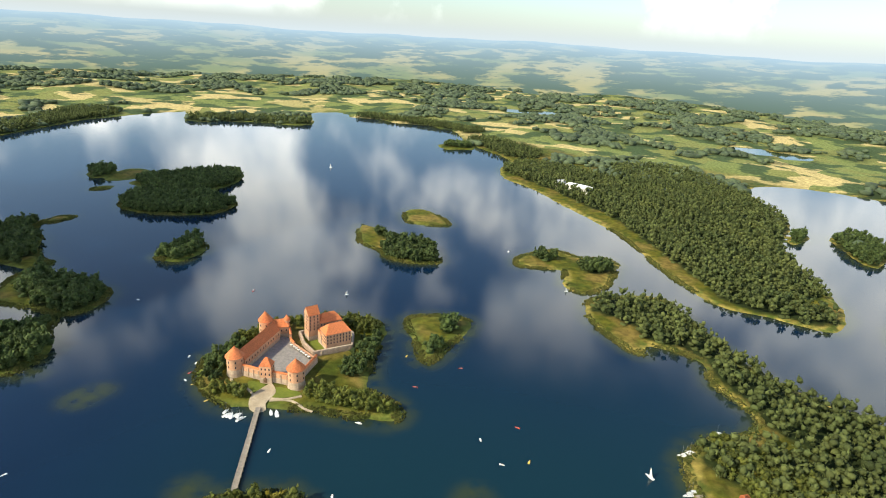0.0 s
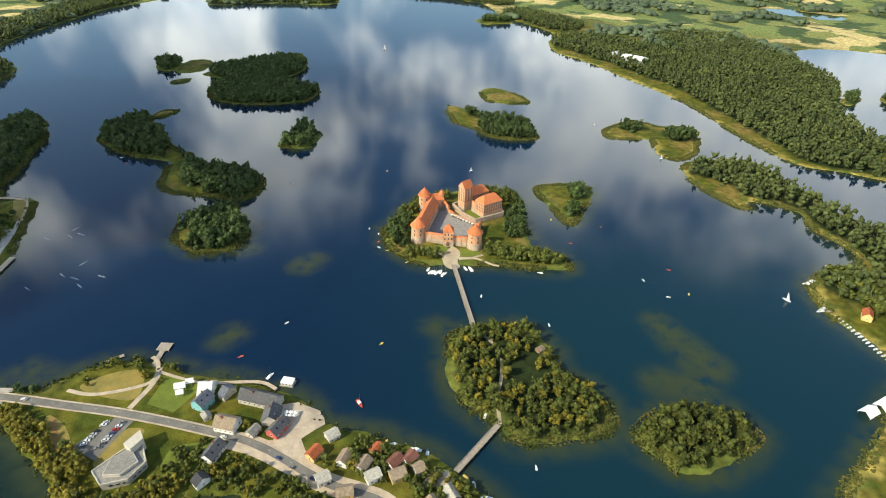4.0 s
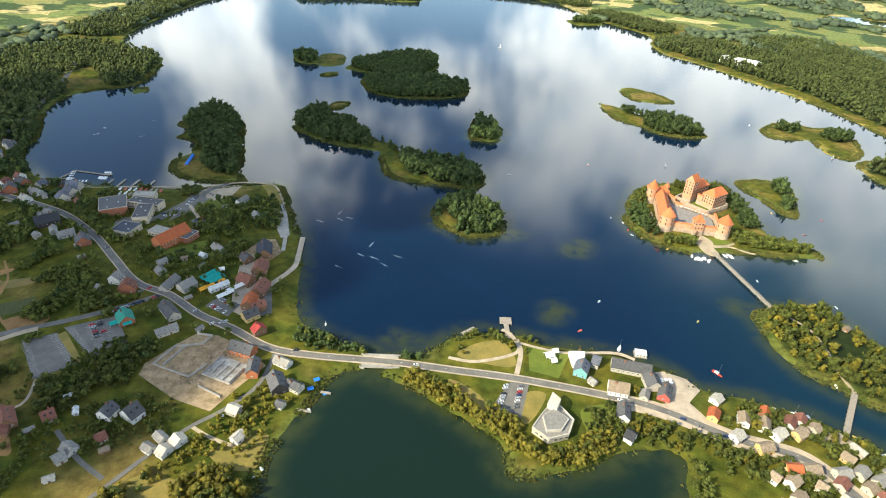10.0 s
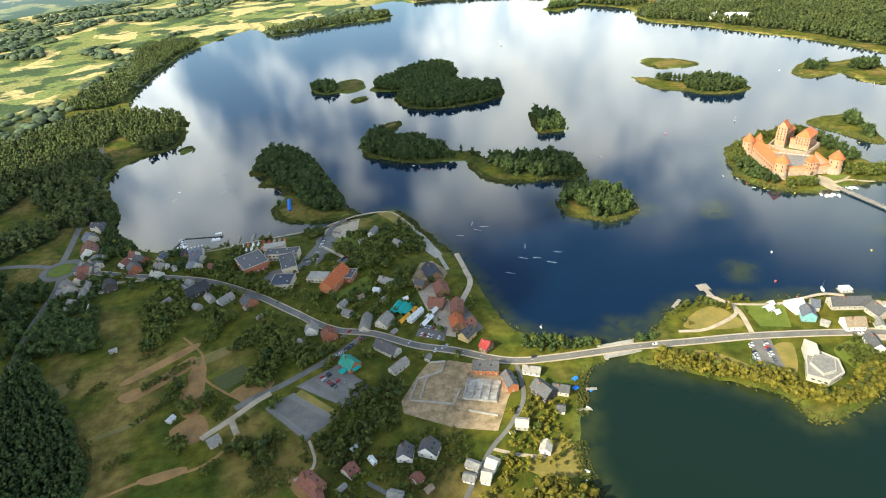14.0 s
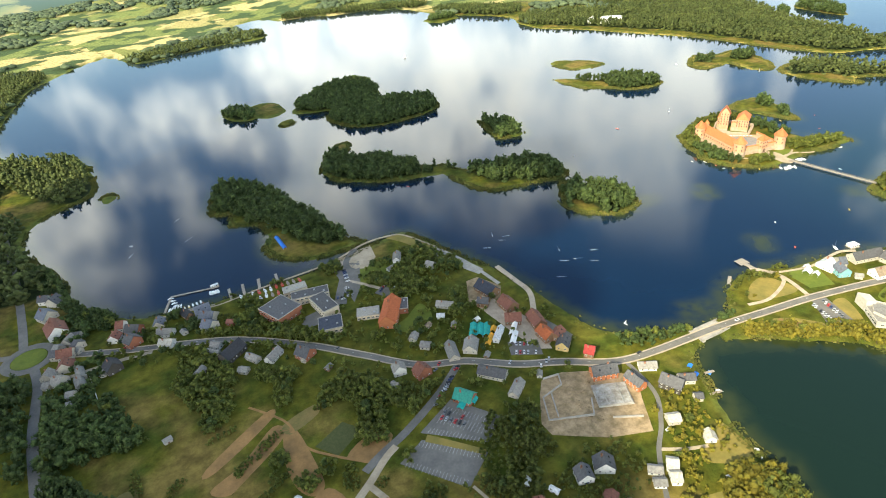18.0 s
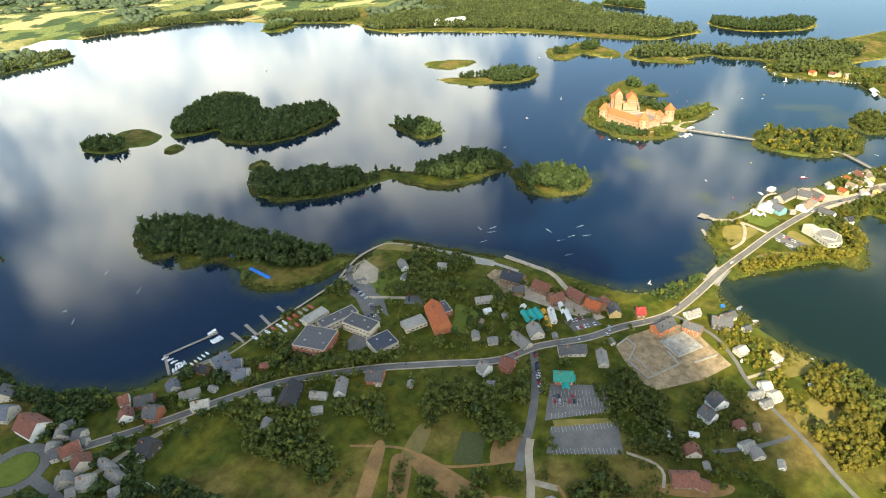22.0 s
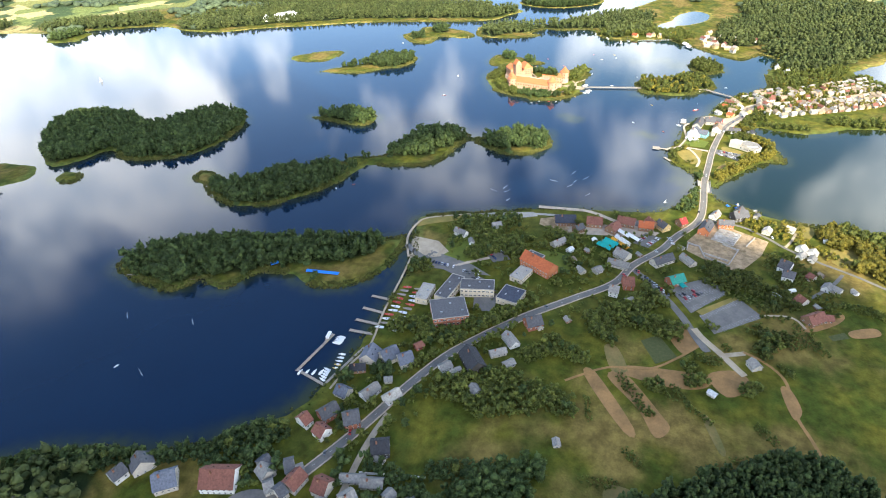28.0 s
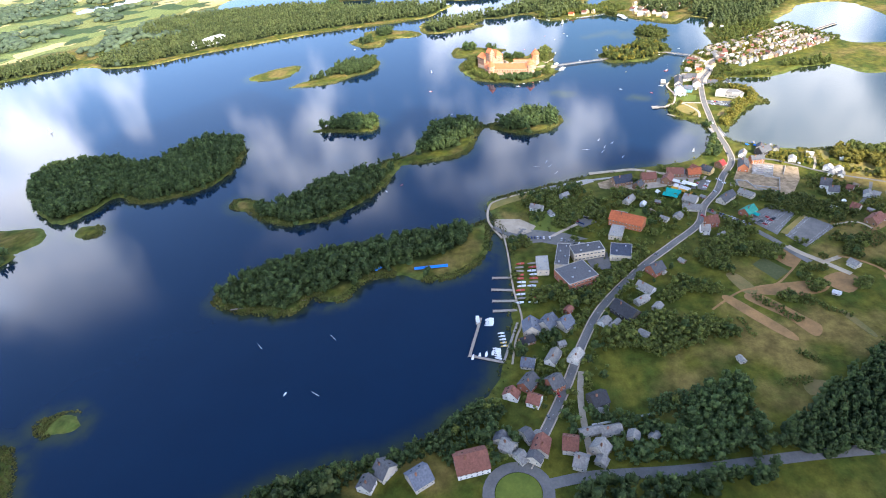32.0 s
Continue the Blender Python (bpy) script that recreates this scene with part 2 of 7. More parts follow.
M_GROUND, M_WATER = ground_material(), water_material()
def leafy(m, share=0.4):
    """Let part of the light through, as leaves do."""
    nt = m.node_tree
    b = nt.nodes["Principled BSDF"]
    out = nt.nodes["Material Output"]
    t = nt.nodes.new("ShaderNodeBsdfTranslucent")
    mix = nt.nodes.new("ShaderNodeMixShader")
    mix.inputs[0].default_value = share
    nt.links.new(b.inputs["Base Color"].links[0].from_socket, t.inputs[0])
    nt.links.new(b.outputs[0], mix.inputs[1]); nt.links.new(t.outputs[0], mix.inputs[2])
    nt.links.new(mix.outputs[0], out.inputs[0])
    return m


M_LEAF = mat("broad_leaves", (0.165, 0.176, 0.032), 0.75, (0.076, 0.098, 0.020), 0.25, island=0.40, per_object=0.25, bump=1.0, bump_scale=1.5)
M_LEAF_DARK = mat("alder_and_pine_leaves", (0.100, 0.134, 0.036), 0.75, (0.050, 0.080, 0.024), 0.25, island=0.38, per_object=0.2, bump=1.0, bump_scale=1.4)
M_LEAF_GOLD = mat("yellow_green_leaves", (0.260, 0.210, 0.026), 0.75, (0.120, 0.120, 0.018), 0.25, island=0.3, per_object=0.25, bump=1.0, bump_scale=1.5)
for leaf in (M_LEAF, M_LEAF_DARK, M_LEAF_GOLD):
    leafy(leaf)
M_REED = leafy(mat("reeds", (0.165, 0.150, 0.040), 0.85, (0.080, 0.100, 0.024), 0.06, island=0.3), 0.3)
# leaf colour of the mainland forest, paled to stand for haze over it
M_LEAF_WOOD = leafy(mat("hazed_forest_leaves", (0.135, 0.155, 0.046), 0.8, (0.072, 0.096, 0.030), 0.03, island=0.35, bump=1.0, bump_scale=0.9))
# bluer leaf tone for the distant woods, with haze put into the colour
M_LEAF_FAR = mat("hazed_far_leaves", (0.085, 0.110, 0.052), 0.85, (0.050, 0.072, 0.040), 0.01, island=0.25, bump=0.8, bump_scale=0.5)
M_BARK = mat("bark", (0.10, 0.075, 0.05), 0.9, scale=2.0)

# ---- the lie of land and water ----
def rounded(points, closed=True, steps=4):
    """A smooth curve through a few corner points."""
    p = np.array(points, float)
    n = len(p)
    out = []
    for i in range(n if closed else n - 1):
        if closed:
            a, b, c, d = p[i - 1], p[i], p[(i + 1) % n], p[(i + 2) % n]
        else:
            a, b, c, d = p[max(i - 1, 0)], p[i], p[i + 1], p[min(i + 2, n - 1)]
        for k in range(steps):
            t = k / steps
            out.append(0.5 * (2 * b + (c - a) * t + (2 * a - 5 * b + 4 * c - d) * t * t + (3 * b - a - 3 * c + d) * t ** 3))
    if not closed:
        out.append(p[-1])
    return np.array(out)


def inside_depth(loop, X, Y):
    """Signed distance to a closed loop, positive inside."""
    best = np.full(X.shape, 1e9)
    odd = np.zeros(X.shape, bool)
    q = np.roll(loop, -1, axis=0)
    for (ax, ay), (bx, by) in zip(loop, q):
        ex, ey = bx - ax, by - ay
        t = np.clip(((X - ax) * ex + (Y - ay) * ey) / (ex * ex + ey * ey + 1e-9), 0, 1)
        best = np.minimum(best, (X - ax - t * ex) ** 2 + (Y - ay - t * ey) ** 2)
        if ay != by:
            odd ^= ((ay > Y) != (by > Y)) & (X < ax + (Y - ay) / (by - ay) * ex)
    return np.where(odd, 1, -1) * np.sqrt(best)


def capsule_depth(caps, X, Y):
    """Positive inside a union of tapered capsules (x0, y0, r0, x1, y1, r1)."""
    best = np.full(X.shape, -1e9)
    for x0, y0, r0, x1, y1, r1 in caps:
        ex, ey = x1 - x0, y1 - y0
        t = np.clip(((X - x0) * ex + (Y - y0) * ey) / (ex * ex + ey * ey + 1e-9), 0, 1)
        best = np.maximum(best, r0 + (r1 - r0) * t - np.hypot(X - x0 - t * ex, Y - y0 - t * ey))
    return best


def wobble(X, Y, size, seed=0.0):
    """Cheap smooth noise, about -1 to 1."""
    a, b = X / size + seed, Y / size - seed * 1.7
    return (np.sin(a * 2.1 + np.sin(b * 1.7)) + np.sin(b * 2.6 + 1.3 * np.sin(a * 1.3 + 2)) + 0.5 * np.sin(a * 5.3 + b * 3.1) + 0.5 * np.sin(b * 6.1 - a * 4.3 + 1)) / 2.6


SOUTH = [(-66, 251), (-48, 261), (-40, 270), (-19, 279), (-4, 279), (16, 273), (42, 268), (57, 266), (84, 259), (100, 248), (110, 239),
         (134, 233), (158, 227), (174, 217), (193, 201), (206, 190)]
OLD_TOWN = [(230, 171), (253, 163), (285, 164), (320, 157), (368, 141), (394, 165), (362, 190), (364, 206), (400, 240), (424, 268)]
EAST = [(455, 297), (450, 325), (437, 359), (440, 391), (459, 411), (491, 425), (503, 445), (487, 480), (489, 515), (455, 532), (441, 516),
        (412, 566), (414, 612), (450, 632), (491, 634), (508, 572), (533, 502), (552, 481), (615, 430), (720, 370)]
SKAISTIS = [(900, 330), (1250, 500), (1250, 1000), (1025, 1165), (887, 1227), (786, 1170), (765, 965), (697, 831), (672, 652)]
NORTH = [(632, 592), (590, 610), (545, 628), (528, 662), (508, 735), (502, 775), (481, 855), (430, 960), (388, 1055), (342, 1120), (334, 1200), (352, 1300),
         (258, 1461), (205, 1650), (50, 1720), (-100, 1780), (-140, 1845), (-220, 1800), (-150, 1567), (-300, 1550), (-450, 1503), (-530, 1640)]
WEST = [(-640, 1430), (-650, 1330), (-650, 1150), (-628, 1000), (-570, 930), (-510, 895), (-486, 805), (-484, 750), (-524, 716), (-540, 670), (-520, 610),
        (-493, 559), (-476, 510), (-448, 478), (-425, 462), (-382, 453), (-340, 452), (-290, 455), (-255, 465), (-216, 476), (-203, 470)]
PROMENADE = [(-188, 437), (-165, 385), (-150, 330), (-145, 300), (-130, 272), (-95, 257)]
LITTLE_LAKE = [(-84, 236), (-70, 231), (-35, 210), (-10, 190), (-4, 172), (30, 178), (60, 192), (86, 188), (80, 164), (80, 136), (104, 99), (112, 60), (95, 46), (70, 30), (70, -60),
               (40, -150), (-60, -100), (-120, -20), (-139, 60), (-137, 116), (-131, 140), (-126, 155), (-128, 174), (-118, 200), (-110, 224), (-98, 236)]
GREAT = rounded(SOUTH + OLD_TOWN + EAST + SKAISTIS + NORTH + WEST + PROMENADE)
LITTLE = rounded(LITTLE_LAKE)
FAR_LAKES = [rounded(p) for p in ([(330, 52), (290, 38), (230, 14), (190, -14), (210, -90), (400, -90), (420, -20), (372, 15)], [(520, 330), (508, 306), (530, 282), (556, 292), (575, 268), (612, 240), (668, 236), (690, 262), (650, 290), (600, 300), (560, 322)],
             [(330, 2230), (480, 2180), (620, 2240), (480, 2280)], [(900, 1720), (1010, 1600), (1130, 1560), (1050, 1680)])]

# islands: shore loops
ISLANDS = {
    "small": [(-17, 701), (-25, 656), (-26, 629), (-13, 620), (3, 623), (12, 653), (7, 669), (-6, 684)],
    "chain_a": [(-236, 664), (-233, 631), (-213, 607), (-186, 590), (-151, 578), (-119, 572), (-109, 588), (-127, 600), (-147, 617), (-169, 652), (-196, 674), (-214, 705)],
    "chain_b": [(-127, 586), (-121, 557), (-110, 516), (-92, 500), (-69, 499), (-40, 494), (-21, 495), (-12, 511), (-18, 539), (-51, 556), (-93, 560), (-109, 581)],
    "chain_c": [(-40, 475), (-56, 448), (-58, 427), (-46, 411), (-27, 401), (-5, 405), (2, 420), (0, 444), (-20, 468), (-28, 483)],
    "great": [(-226, 903), (-202, 885), (-172, 872), (-186, 838), (-170, 792), (-138, 767), (-92, 766), (-47, 779), (-31, 812), (-34, 840), (-72, 860), (-100, 878), (-84, 915), (-80, 960), (-97, 1010), (-150, 996), (-198, 948)],
    "dome": [(-319, 950), (-301, 916), (-279, 911), (-276, 946), (-286, 965), (-308, 980)],
    "pier_wood": [(-350, 678), (-357, 658), (-362, 617), (-342, 603), (-349, 592), (-345, 577), (-329, 570), (-315, 553), (-323, 515), (-316, 493), (-300, 479), (-277, 473), (-241, 475), (-251, 492), (-263, 538), (-279, 582), (-293, 627), (-318, 664), (-338, 680)],
    "north_wood": [(154, 786), (165, 727), (189, 706), (209, 681), (241, 671), (264, 682), (261, 699), (243, 735), (212, 740), (192, 755), (176, 780)],
    "north_reed": [(200, 869), (207, 820), (239, 807), (264, 817), (252, 849), (226, 880)],
    "far_spot": [(192, 1419), (213, 1365), (269, 1384), (279, 1432), (255, 1453), (223, 1449)],
    "sandy": [(352, 718), (351, 690), (387, 690), (400, 683), (396, 647), (411, 628), (440, 652), (458, 699), (465, 718), (454, 740), (424, 735), (402, 752), (383, 750)],
    "low": [(249, 542), (256, 515), (264, 493), (269, 478), (277, 473), (286, 493), (304, 534), (300, 550), (273, 553)],
    "castle": [(114, 444), (120, 422), (139, 406), (152, 397), (167, 398), (185, 400), (215, 401), (240, 398), (262, 400), (262, 415), (253, 422), (237, 437), (235, 489), (236, 515), (222, 533), (186, 533), (139, 508), (119, 463)],
    "garden": [(173, 297), (176, 273), (184, 259), (193, 251), (204, 240), (213, 233), (229, 233), (248, 237), (264, 246), (267, 257), (260, 273), (243, 288), (240, 304), (226, 326), (204, 329), (178, 319)],
    "round": [(277, 243), (278, 233), (285, 226), (295, 220), (306, 220), (319, 225), (331, 234), (342, 246), (338, 254), (329, 264), (310, 265), (287, 256)],
    "dot_reed": [(-206, 725), (-210, 705), (-195, 702), (-187, 732)],
    "west_reed": [(-473, 733), (-466, 714), (-457, 727), (-464, 743)],
    "great_reed": [(-248, 871), (-249, 848), (-234, 849), (-229, 874)],
    "great_west_reed": [(-173, 975), (-167, 964), (-139, 971), (-131, 992)],
    "dome_reed": [(-277, 924), (-258, 900), (-231, 921), (-241, 980), (-275, 980)],
    "lake_dot": [(730, 890), (720, 856), (752, 881), (762, 914)],
    "lake_long": [(791, 903), (778, 844), (774, 795), (787, 786), (843, 854), (843, 915)],
    "lake_wood": [(690, 600), (672, 545), (690, 490), (740, 445), (795, 460), (790, 510), (740, 545), (745, 600), (720, 620)],
}
ISLANDS = {k: rounded(v) for k, v in ISLANDS.items()}
# reedy parts without trees, and islands whose trees stand in clumps (tapered capsules)
BARE = {
    "chain_a": [(-124, 584, 10, -139, 592, 7), (-210, 706, 10, -205, 702, 8)],
    "chain_b": [(-124, 576, 16, -110, 545, 13), (-110, 545, 13, -102, 516, 10), (-102, 514, 8, -70, 503, 7)],
    "chain_c": [(-50, 440, 5, -46, 418, 6)],
    "pier_wood": [(-312, 540, 8, -304, 503, 14), (-304, 503, 14, -283, 483, 12), (-283, 483, 12, -243, 475, 8), (-342, 588, 7, -334, 578, 6)],
    "north_wood": [(156, 780, 18, 165, 745, 18), (165, 745, 18, 186, 724, 16)],
    "great": [(-216, 896, 8, -205, 884, 8)],
}
CLUMPS = {"sandy": [(380, 722, 9, 384, 720, 8), (432, 697, 15, 440, 702, 13)], "low": [(287, 533, 6, 285, 520, 3), (278, 497, 6, 276, 490, 4)], "far_spot": [(225, 1415, 20, 252, 1412, 18)]}
TREELESS = ("castle", "north_reed", "dot_reed", "west_reed", "great_reed", "great_west_reed", "dome_reed")


def island_wood(isle, X, Y):
    """Positive where trees crowd an island."""
    if isle in CLUMPS:
        return capsule_depth(CLUMPS[isle], X, Y)
    d = inside_depth(ISLANDS[isle], X, Y) - 3.0
    return np.minimum(d, -capsule_depth(BARE[isle], X, Y)) if isle in BARE else d


def land_depth(X, Y):
    """Metres inland from the nearest shore (negative on the water)."""
    edge = 3.0 * wobble(X, Y, 14.0) + 1.5 * wobble(X, Y, 5.0, 2.0)
    water = np.maximum(inside_depth(GREAT, X, Y), inside_depth(LITTLE, X, Y))
    for lake in FAR_LAKES:
        water = np.maximum(water, inside_depth(lake, X, Y))
    water = np.maximum(water, capsule_depth([(-78, 262, 7, -86, 228, 7)], X, Y))
    d = -water
    for loop in ISLANDS.values():
        d = np.maximum(d, inside_depth(loop, X, Y))
    return d + edge * 0.55


FAR_MID = (60.0, 500.0)


def height(X, Y, D):
    R = np.hypot(X - FAR_MID[0], Y - FAR_MID[1])
    inland = np.clip(D / 10, -1, 1)
    z = np.where(D < 0, 2.2 * inland, 1.3 * (1 - (1 - np.clip(inland, 0, 1)) ** 2))
    hills = np.clip((D - 15) / 120, 0, 1)
    z = z + hills * 1.5 * (1 + wobble(X, Y, 130.0)) + np.clip((D - 60) / 500, 0, 1) * 12 * (1 + wobble(X, Y, 420.0, 1.0))
    return z


def make_ground():
    def axis(lo, hi, step, reach):
        mid = list(np.arange(lo, hi + 0.1, step))
        s, left, right = step, [], []
        a, b = lo, hi
        while a > -reach:
            s *= 1.08
            a -= s
            left.append(a)
        s = step
        while b < reach:
            s *= 1.08
            b += s
            right.append(b)
        return np.array(left[::-1] + mid + right)

    xs, ys = axis(-620, 640, 4.0, 3000), axis(90, 1100, 4.0, 3000)
    X, Y = np.meshgrid(xs, ys)
    D = land_depth(X, Y)
    Z = height(X, Y, D)
    return xs, ys, X, Y, D, Z


GX, GY, X_, Y_, D_, Z_ = make_ground()


def at_grid(A, x, y):
    i = np.clip(np.searchsorted(GX, x) - 1, 0, len(GX) - 2)
    j = np.clip(np.searchsorted(GY, y) - 1, 0, len(GY) - 2)
    u, v = (x - GX[i]) / (GX[i + 1] - GX[i]), (y - GY[j]) / (GY[j + 1] - GY[j])
    return A[j, i] * (1 - u) * (1 - v) + A[j, i + 1] * u * (1 - v) + A[j + 1, i] * (1 - u) * v + A[j + 1, i + 1] * u * v


def ground_z(x, y):
    return float(at_grid(Z_, np.float64(x), np.float64(y)))


def wood_depth(X, Y):
    """Positive where trees stand close together."""
    w = np.full(np.shape(X), -1e9)
    for isle in ISLANDS:
        if isle not in TREELESS:
            w = np.maximum(w, island_wood(isle, X, Y) + 1.5 * wobble(X, Y, 9.0, 4.0))
    return np.maximum(w, capsule_depth(WOODS, X, Y) + 8.0 + 5 * wobble(X, Y, 22.0, 7.0))


WOODS = [
    # the long eastern spit, the northern headland and the wooded shores
    (425, 605, 14, 470, 585, 26), (470, 585, 26, 515, 500, 18), (515, 500, 18, 530, 455, 22), (530, 455, 22, 590, 380, 40), (470, 400, 14, 520, 360, 30),
    (640, 605, 8, 590, 660, 34), (590, 660, 34, 600, 800, 70), (600, 800, 70, 600, 960, 110), (600, 960, 110, 480, 1100, 70), (480, 1100, 70, 400, 1200, 55), (700, 1000, 60, 640, 1200, 90), (645, 690, 18, 668, 840, 24), (668, 840, 24, 735, 970, 28),
    (-560, 920, 30, -520, 820, 40), (-520, 820, 40, -500, 770, 22), (-560, 640, 18, -520, 560, 20), (-600, 700, 40, -560, 620, 30), (-640, 880, 60, -720, 600, 90), (-560, 520, 16, -700, 400, 60),
    (-540, 380, 22, -560, 250, 40), (-470, 1530, 25, -300, 1580, 30), (-300, 1580, 30, -180, 1600, 25), (-60, 1800, 15, 120, 1740, 20), (120, 1740, 20, 260, 1650, 25), (300, 1500, 30, 380, 1360, 35),
    (400, 100, 50, 520, 40, 80), (520, 40, 80, 700, 60, 110), (470, 190, 30, 560, 160, 50), (330, 120, 22, 390, 95, 35),
    (-700, 1500, 60, -680, 1300, 40), (-680, 1300, 40, -690, 1050, 45),
]


def grid_mesh(name, X, Y, Z, keep=None):
    ny, nx = X.shape
    idx = np.arange(nx * ny).reshape(ny, nx)
    quads = np.stack([idx[:-1, :-1], idx[:-1, 1:], idx[1:, 1:], idx[1:, :-1]], -1).reshape(-1, 4)
    if keep is not None:
        quads = quads[keep.ravel()[quads].any(1)]
    me = bpy.data.meshes.new(name)
    me.vertices.add(nx * ny)
    me.vertices.foreach_set("co", np.stack([X, Y, Z], -1).ravel())
    me.loops.add(4 * len(quads))
    me.polygons.add(len(quads))
    me.loops.foreach_set("vertex_index", quads.ravel())
    me.polygons.foreach_set("loop_start", np.arange(0, 4 * len(quads), 4))
    me.polygons.foreach_set("use_smooth", np.ones(len(quads), bool))
    me.update()
    return me


def set_attr(me, name, values):
    a = me.attributes.new(name, "FLOAT", "POINT")
    a.data.foreach_set("value", np.asarray(values, np.float32).ravel())


def smooth01(v, lo, hi):
    t = np.clip((v - lo) / (hi - lo), 0, 1)
    return t * t * (3 - 2 * t)


ground_me = grid_mesh("ground", X_, Y_, Z_)
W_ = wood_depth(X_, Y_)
near_shore = smooth01(D_, -6, -1) * (1 - smooth01(D_ + 4 * wobble(X_, Y_, 30, 5), 2, 8))
town = smooth01(capsule_depth([(-190, 300, 90, -330, 400, 60), (-330, 400, 60, -470, 430, 40), (0, 240, 50, 150, 190, 60), (150, 190, 50, 230, 60, 60), (-60, 245, 10, -160, 250, 10)], X_, Y_), -20, 10)
set_attr(ground_me, "reed", near_shore * (1 - 0.8 * town))
FARW_ = wobble(X_, Y_, 150.0, 3.0) + 0.7 * wobble(X_, Y_, 55.0, 8.0)
FARW_ -= 1.1 * smooth01(capsule_depth([(-800, 1750, 190, -100, 2050, 190), (180, 1780, 90, 520, 1420, 70), (-1000, 1250, 240, -1200, 900, 240), (900, 1350, 120, 1100, 1500, 140)], X_, Y_), -60, 60)
far_land = smooth01(np.hypot(X_ - 60, Y_ - 500), 700, 900)
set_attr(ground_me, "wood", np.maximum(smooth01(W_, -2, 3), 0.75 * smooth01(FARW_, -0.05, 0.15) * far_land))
set_attr(ground_me, "farm", smooth01(np.hypot(X_ - 60, Y_ - 500), 900, 1200) + smooth01(D_, 130, 220) * smooth01(np.hypot(X_, Y_ - 500), 500, 800))
set_attr(ground_me, "dry", 1 - 0.85 * town)
set_attr(ground_me, "straw", 0.12 + 0.88 * smooth01(X_, 310, 380))
set_attr(ground_me, "sand", np.zeros(X_.shape))
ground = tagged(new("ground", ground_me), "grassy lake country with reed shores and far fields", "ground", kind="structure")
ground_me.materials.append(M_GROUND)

water_me = grid_mesh("water", X_, Y_, np.zeros(X_.shape), D_ < 8)
shallow = capsule_depth([(314, 341, 8, 332, 300, 14), (300, 283, 10, 322, 280, 10), (165, 325, 8, 172, 318, 6), (5, 408, 8, 14, 410, 5), (-60, 262, 8, -75, 268, 6), (30, 300, 6, 34, 308, 8), (60, 390, 10, 66, 398, 8)], X_, Y_)
set_attr(water_me, "shoal", np.maximum(smooth01(D_, -16, -1) * 0.8, smooth01(shallow, -10, 6) * 0.8))
set_attr(water_me, "teal", smooth01(X_, 40, 260) * (1 - smooth01(Y_, 330, 560)))
set_attr(water_me, "green", smooth01(-inside_depth(GREAT, X_, Y_), -4, 4))
water = tagged(new("water", water_me), "deep blue lake water with faint ripples and cloud reflections", "lake", kind="structure")
water_me.materials.append(M_WATER)

# ---- trees ----
ICO = bmesh.new()
bmesh.ops.create_icosphere(ICO, subdivisions=1, radius=1.0)
ICO_V = np.array([v.co[:] for v in ICO.verts])
ICO_F = np.array([[v.index for v in f.verts] for f in ICO.faces])
ICO.free()
rng = np.random.default_rng(5)


def crown_arrays(kind, lumps, leaves, seed):
    """Vertices and triangles of one crown, 1 high, centred on its trunk, standing on z = 0."""
    r = np.random.default_rng(seed)
    V, F, n = [], [], 0
    for k in range(lumps):
        if kind == "cone":
            h = 0.12 + 0.85 * k / lumps
            wide = 0.24 * (1.03 - h) + 0.02
            a = k * 2.4 + r.uniform(0, 0.6)
            c = np.array([math.cos(a) * wide * 0.45, math.sin(a) * wide * 0.45, h])
            s = np.array([wide, wide, 0.10]) * r.uniform(0.85, 1.2)
        else:
            a, h = r.uniform(0, 6.283), 0.30 + 0.52 * (k + 0.5) / lumps
            ring = 0.30 * math.sin(min(1.0, (h - 0.16) / 0.78) * math.pi) * r.uniform(0.35, 1.0)
            c = np.array([math.cos(a) * ring, math.sin(a) * ring, h])
            s = np.array([1, 1, 1.05]) * r.uniform(0.12, 0.185)
        v = ICO_V * r.uniform(0.78, 1.22, (len(ICO_V), 1)) * s + c
        V.append(v); F.append(ICO_F + n); n += len(v)
    centre = np.concatenate(V)
    for k in range(leaves):
        p = centre[r.integers(len(centre))] * (1.06, 1.06, 1.02)
        o = r.normal(0, 1, (3, 3)) * (0.066 if kind != "cone" else 0.035)
        V.append(p + o); F.append(np.array([[0, 1, 2]]) + n); n += 3
    return np.concatenate(V), np.concatenate(F)


CROWNS = {"round": [crown_arrays("round", 6, 96, s) for s in range(7)], "cone": [crown_arrays("cone", 7, 14, 50 + s) for s in range(3)],
          "far_round": [crown_arrays("round", 3, 26, 30 + s) for s in range(5)], "far_cone": [crown_arrays("cone", 5, 6, 70 + s) for s in range(3)]}


def raw_mesh(name, V, F, material):
    me = bpy.data.meshes.new(name)
    me.vertices.add(len(V))
    me.vertices.foreach_set("co", np.ascontiguousarray(V, np.float32).ravel())
    me.loops.add(3 * len(F))
    me.polygons.add(len(F))
    me.loops.foreach_set("vertex_index", np.ascontiguousarray(F, np.int32).ravel())
    me.polygons.foreach_set("loop_start", np.arange(0, 3 * len(F), 3, dtype=np.int32))
    me.update()
    me.materials.append(material)
    return me


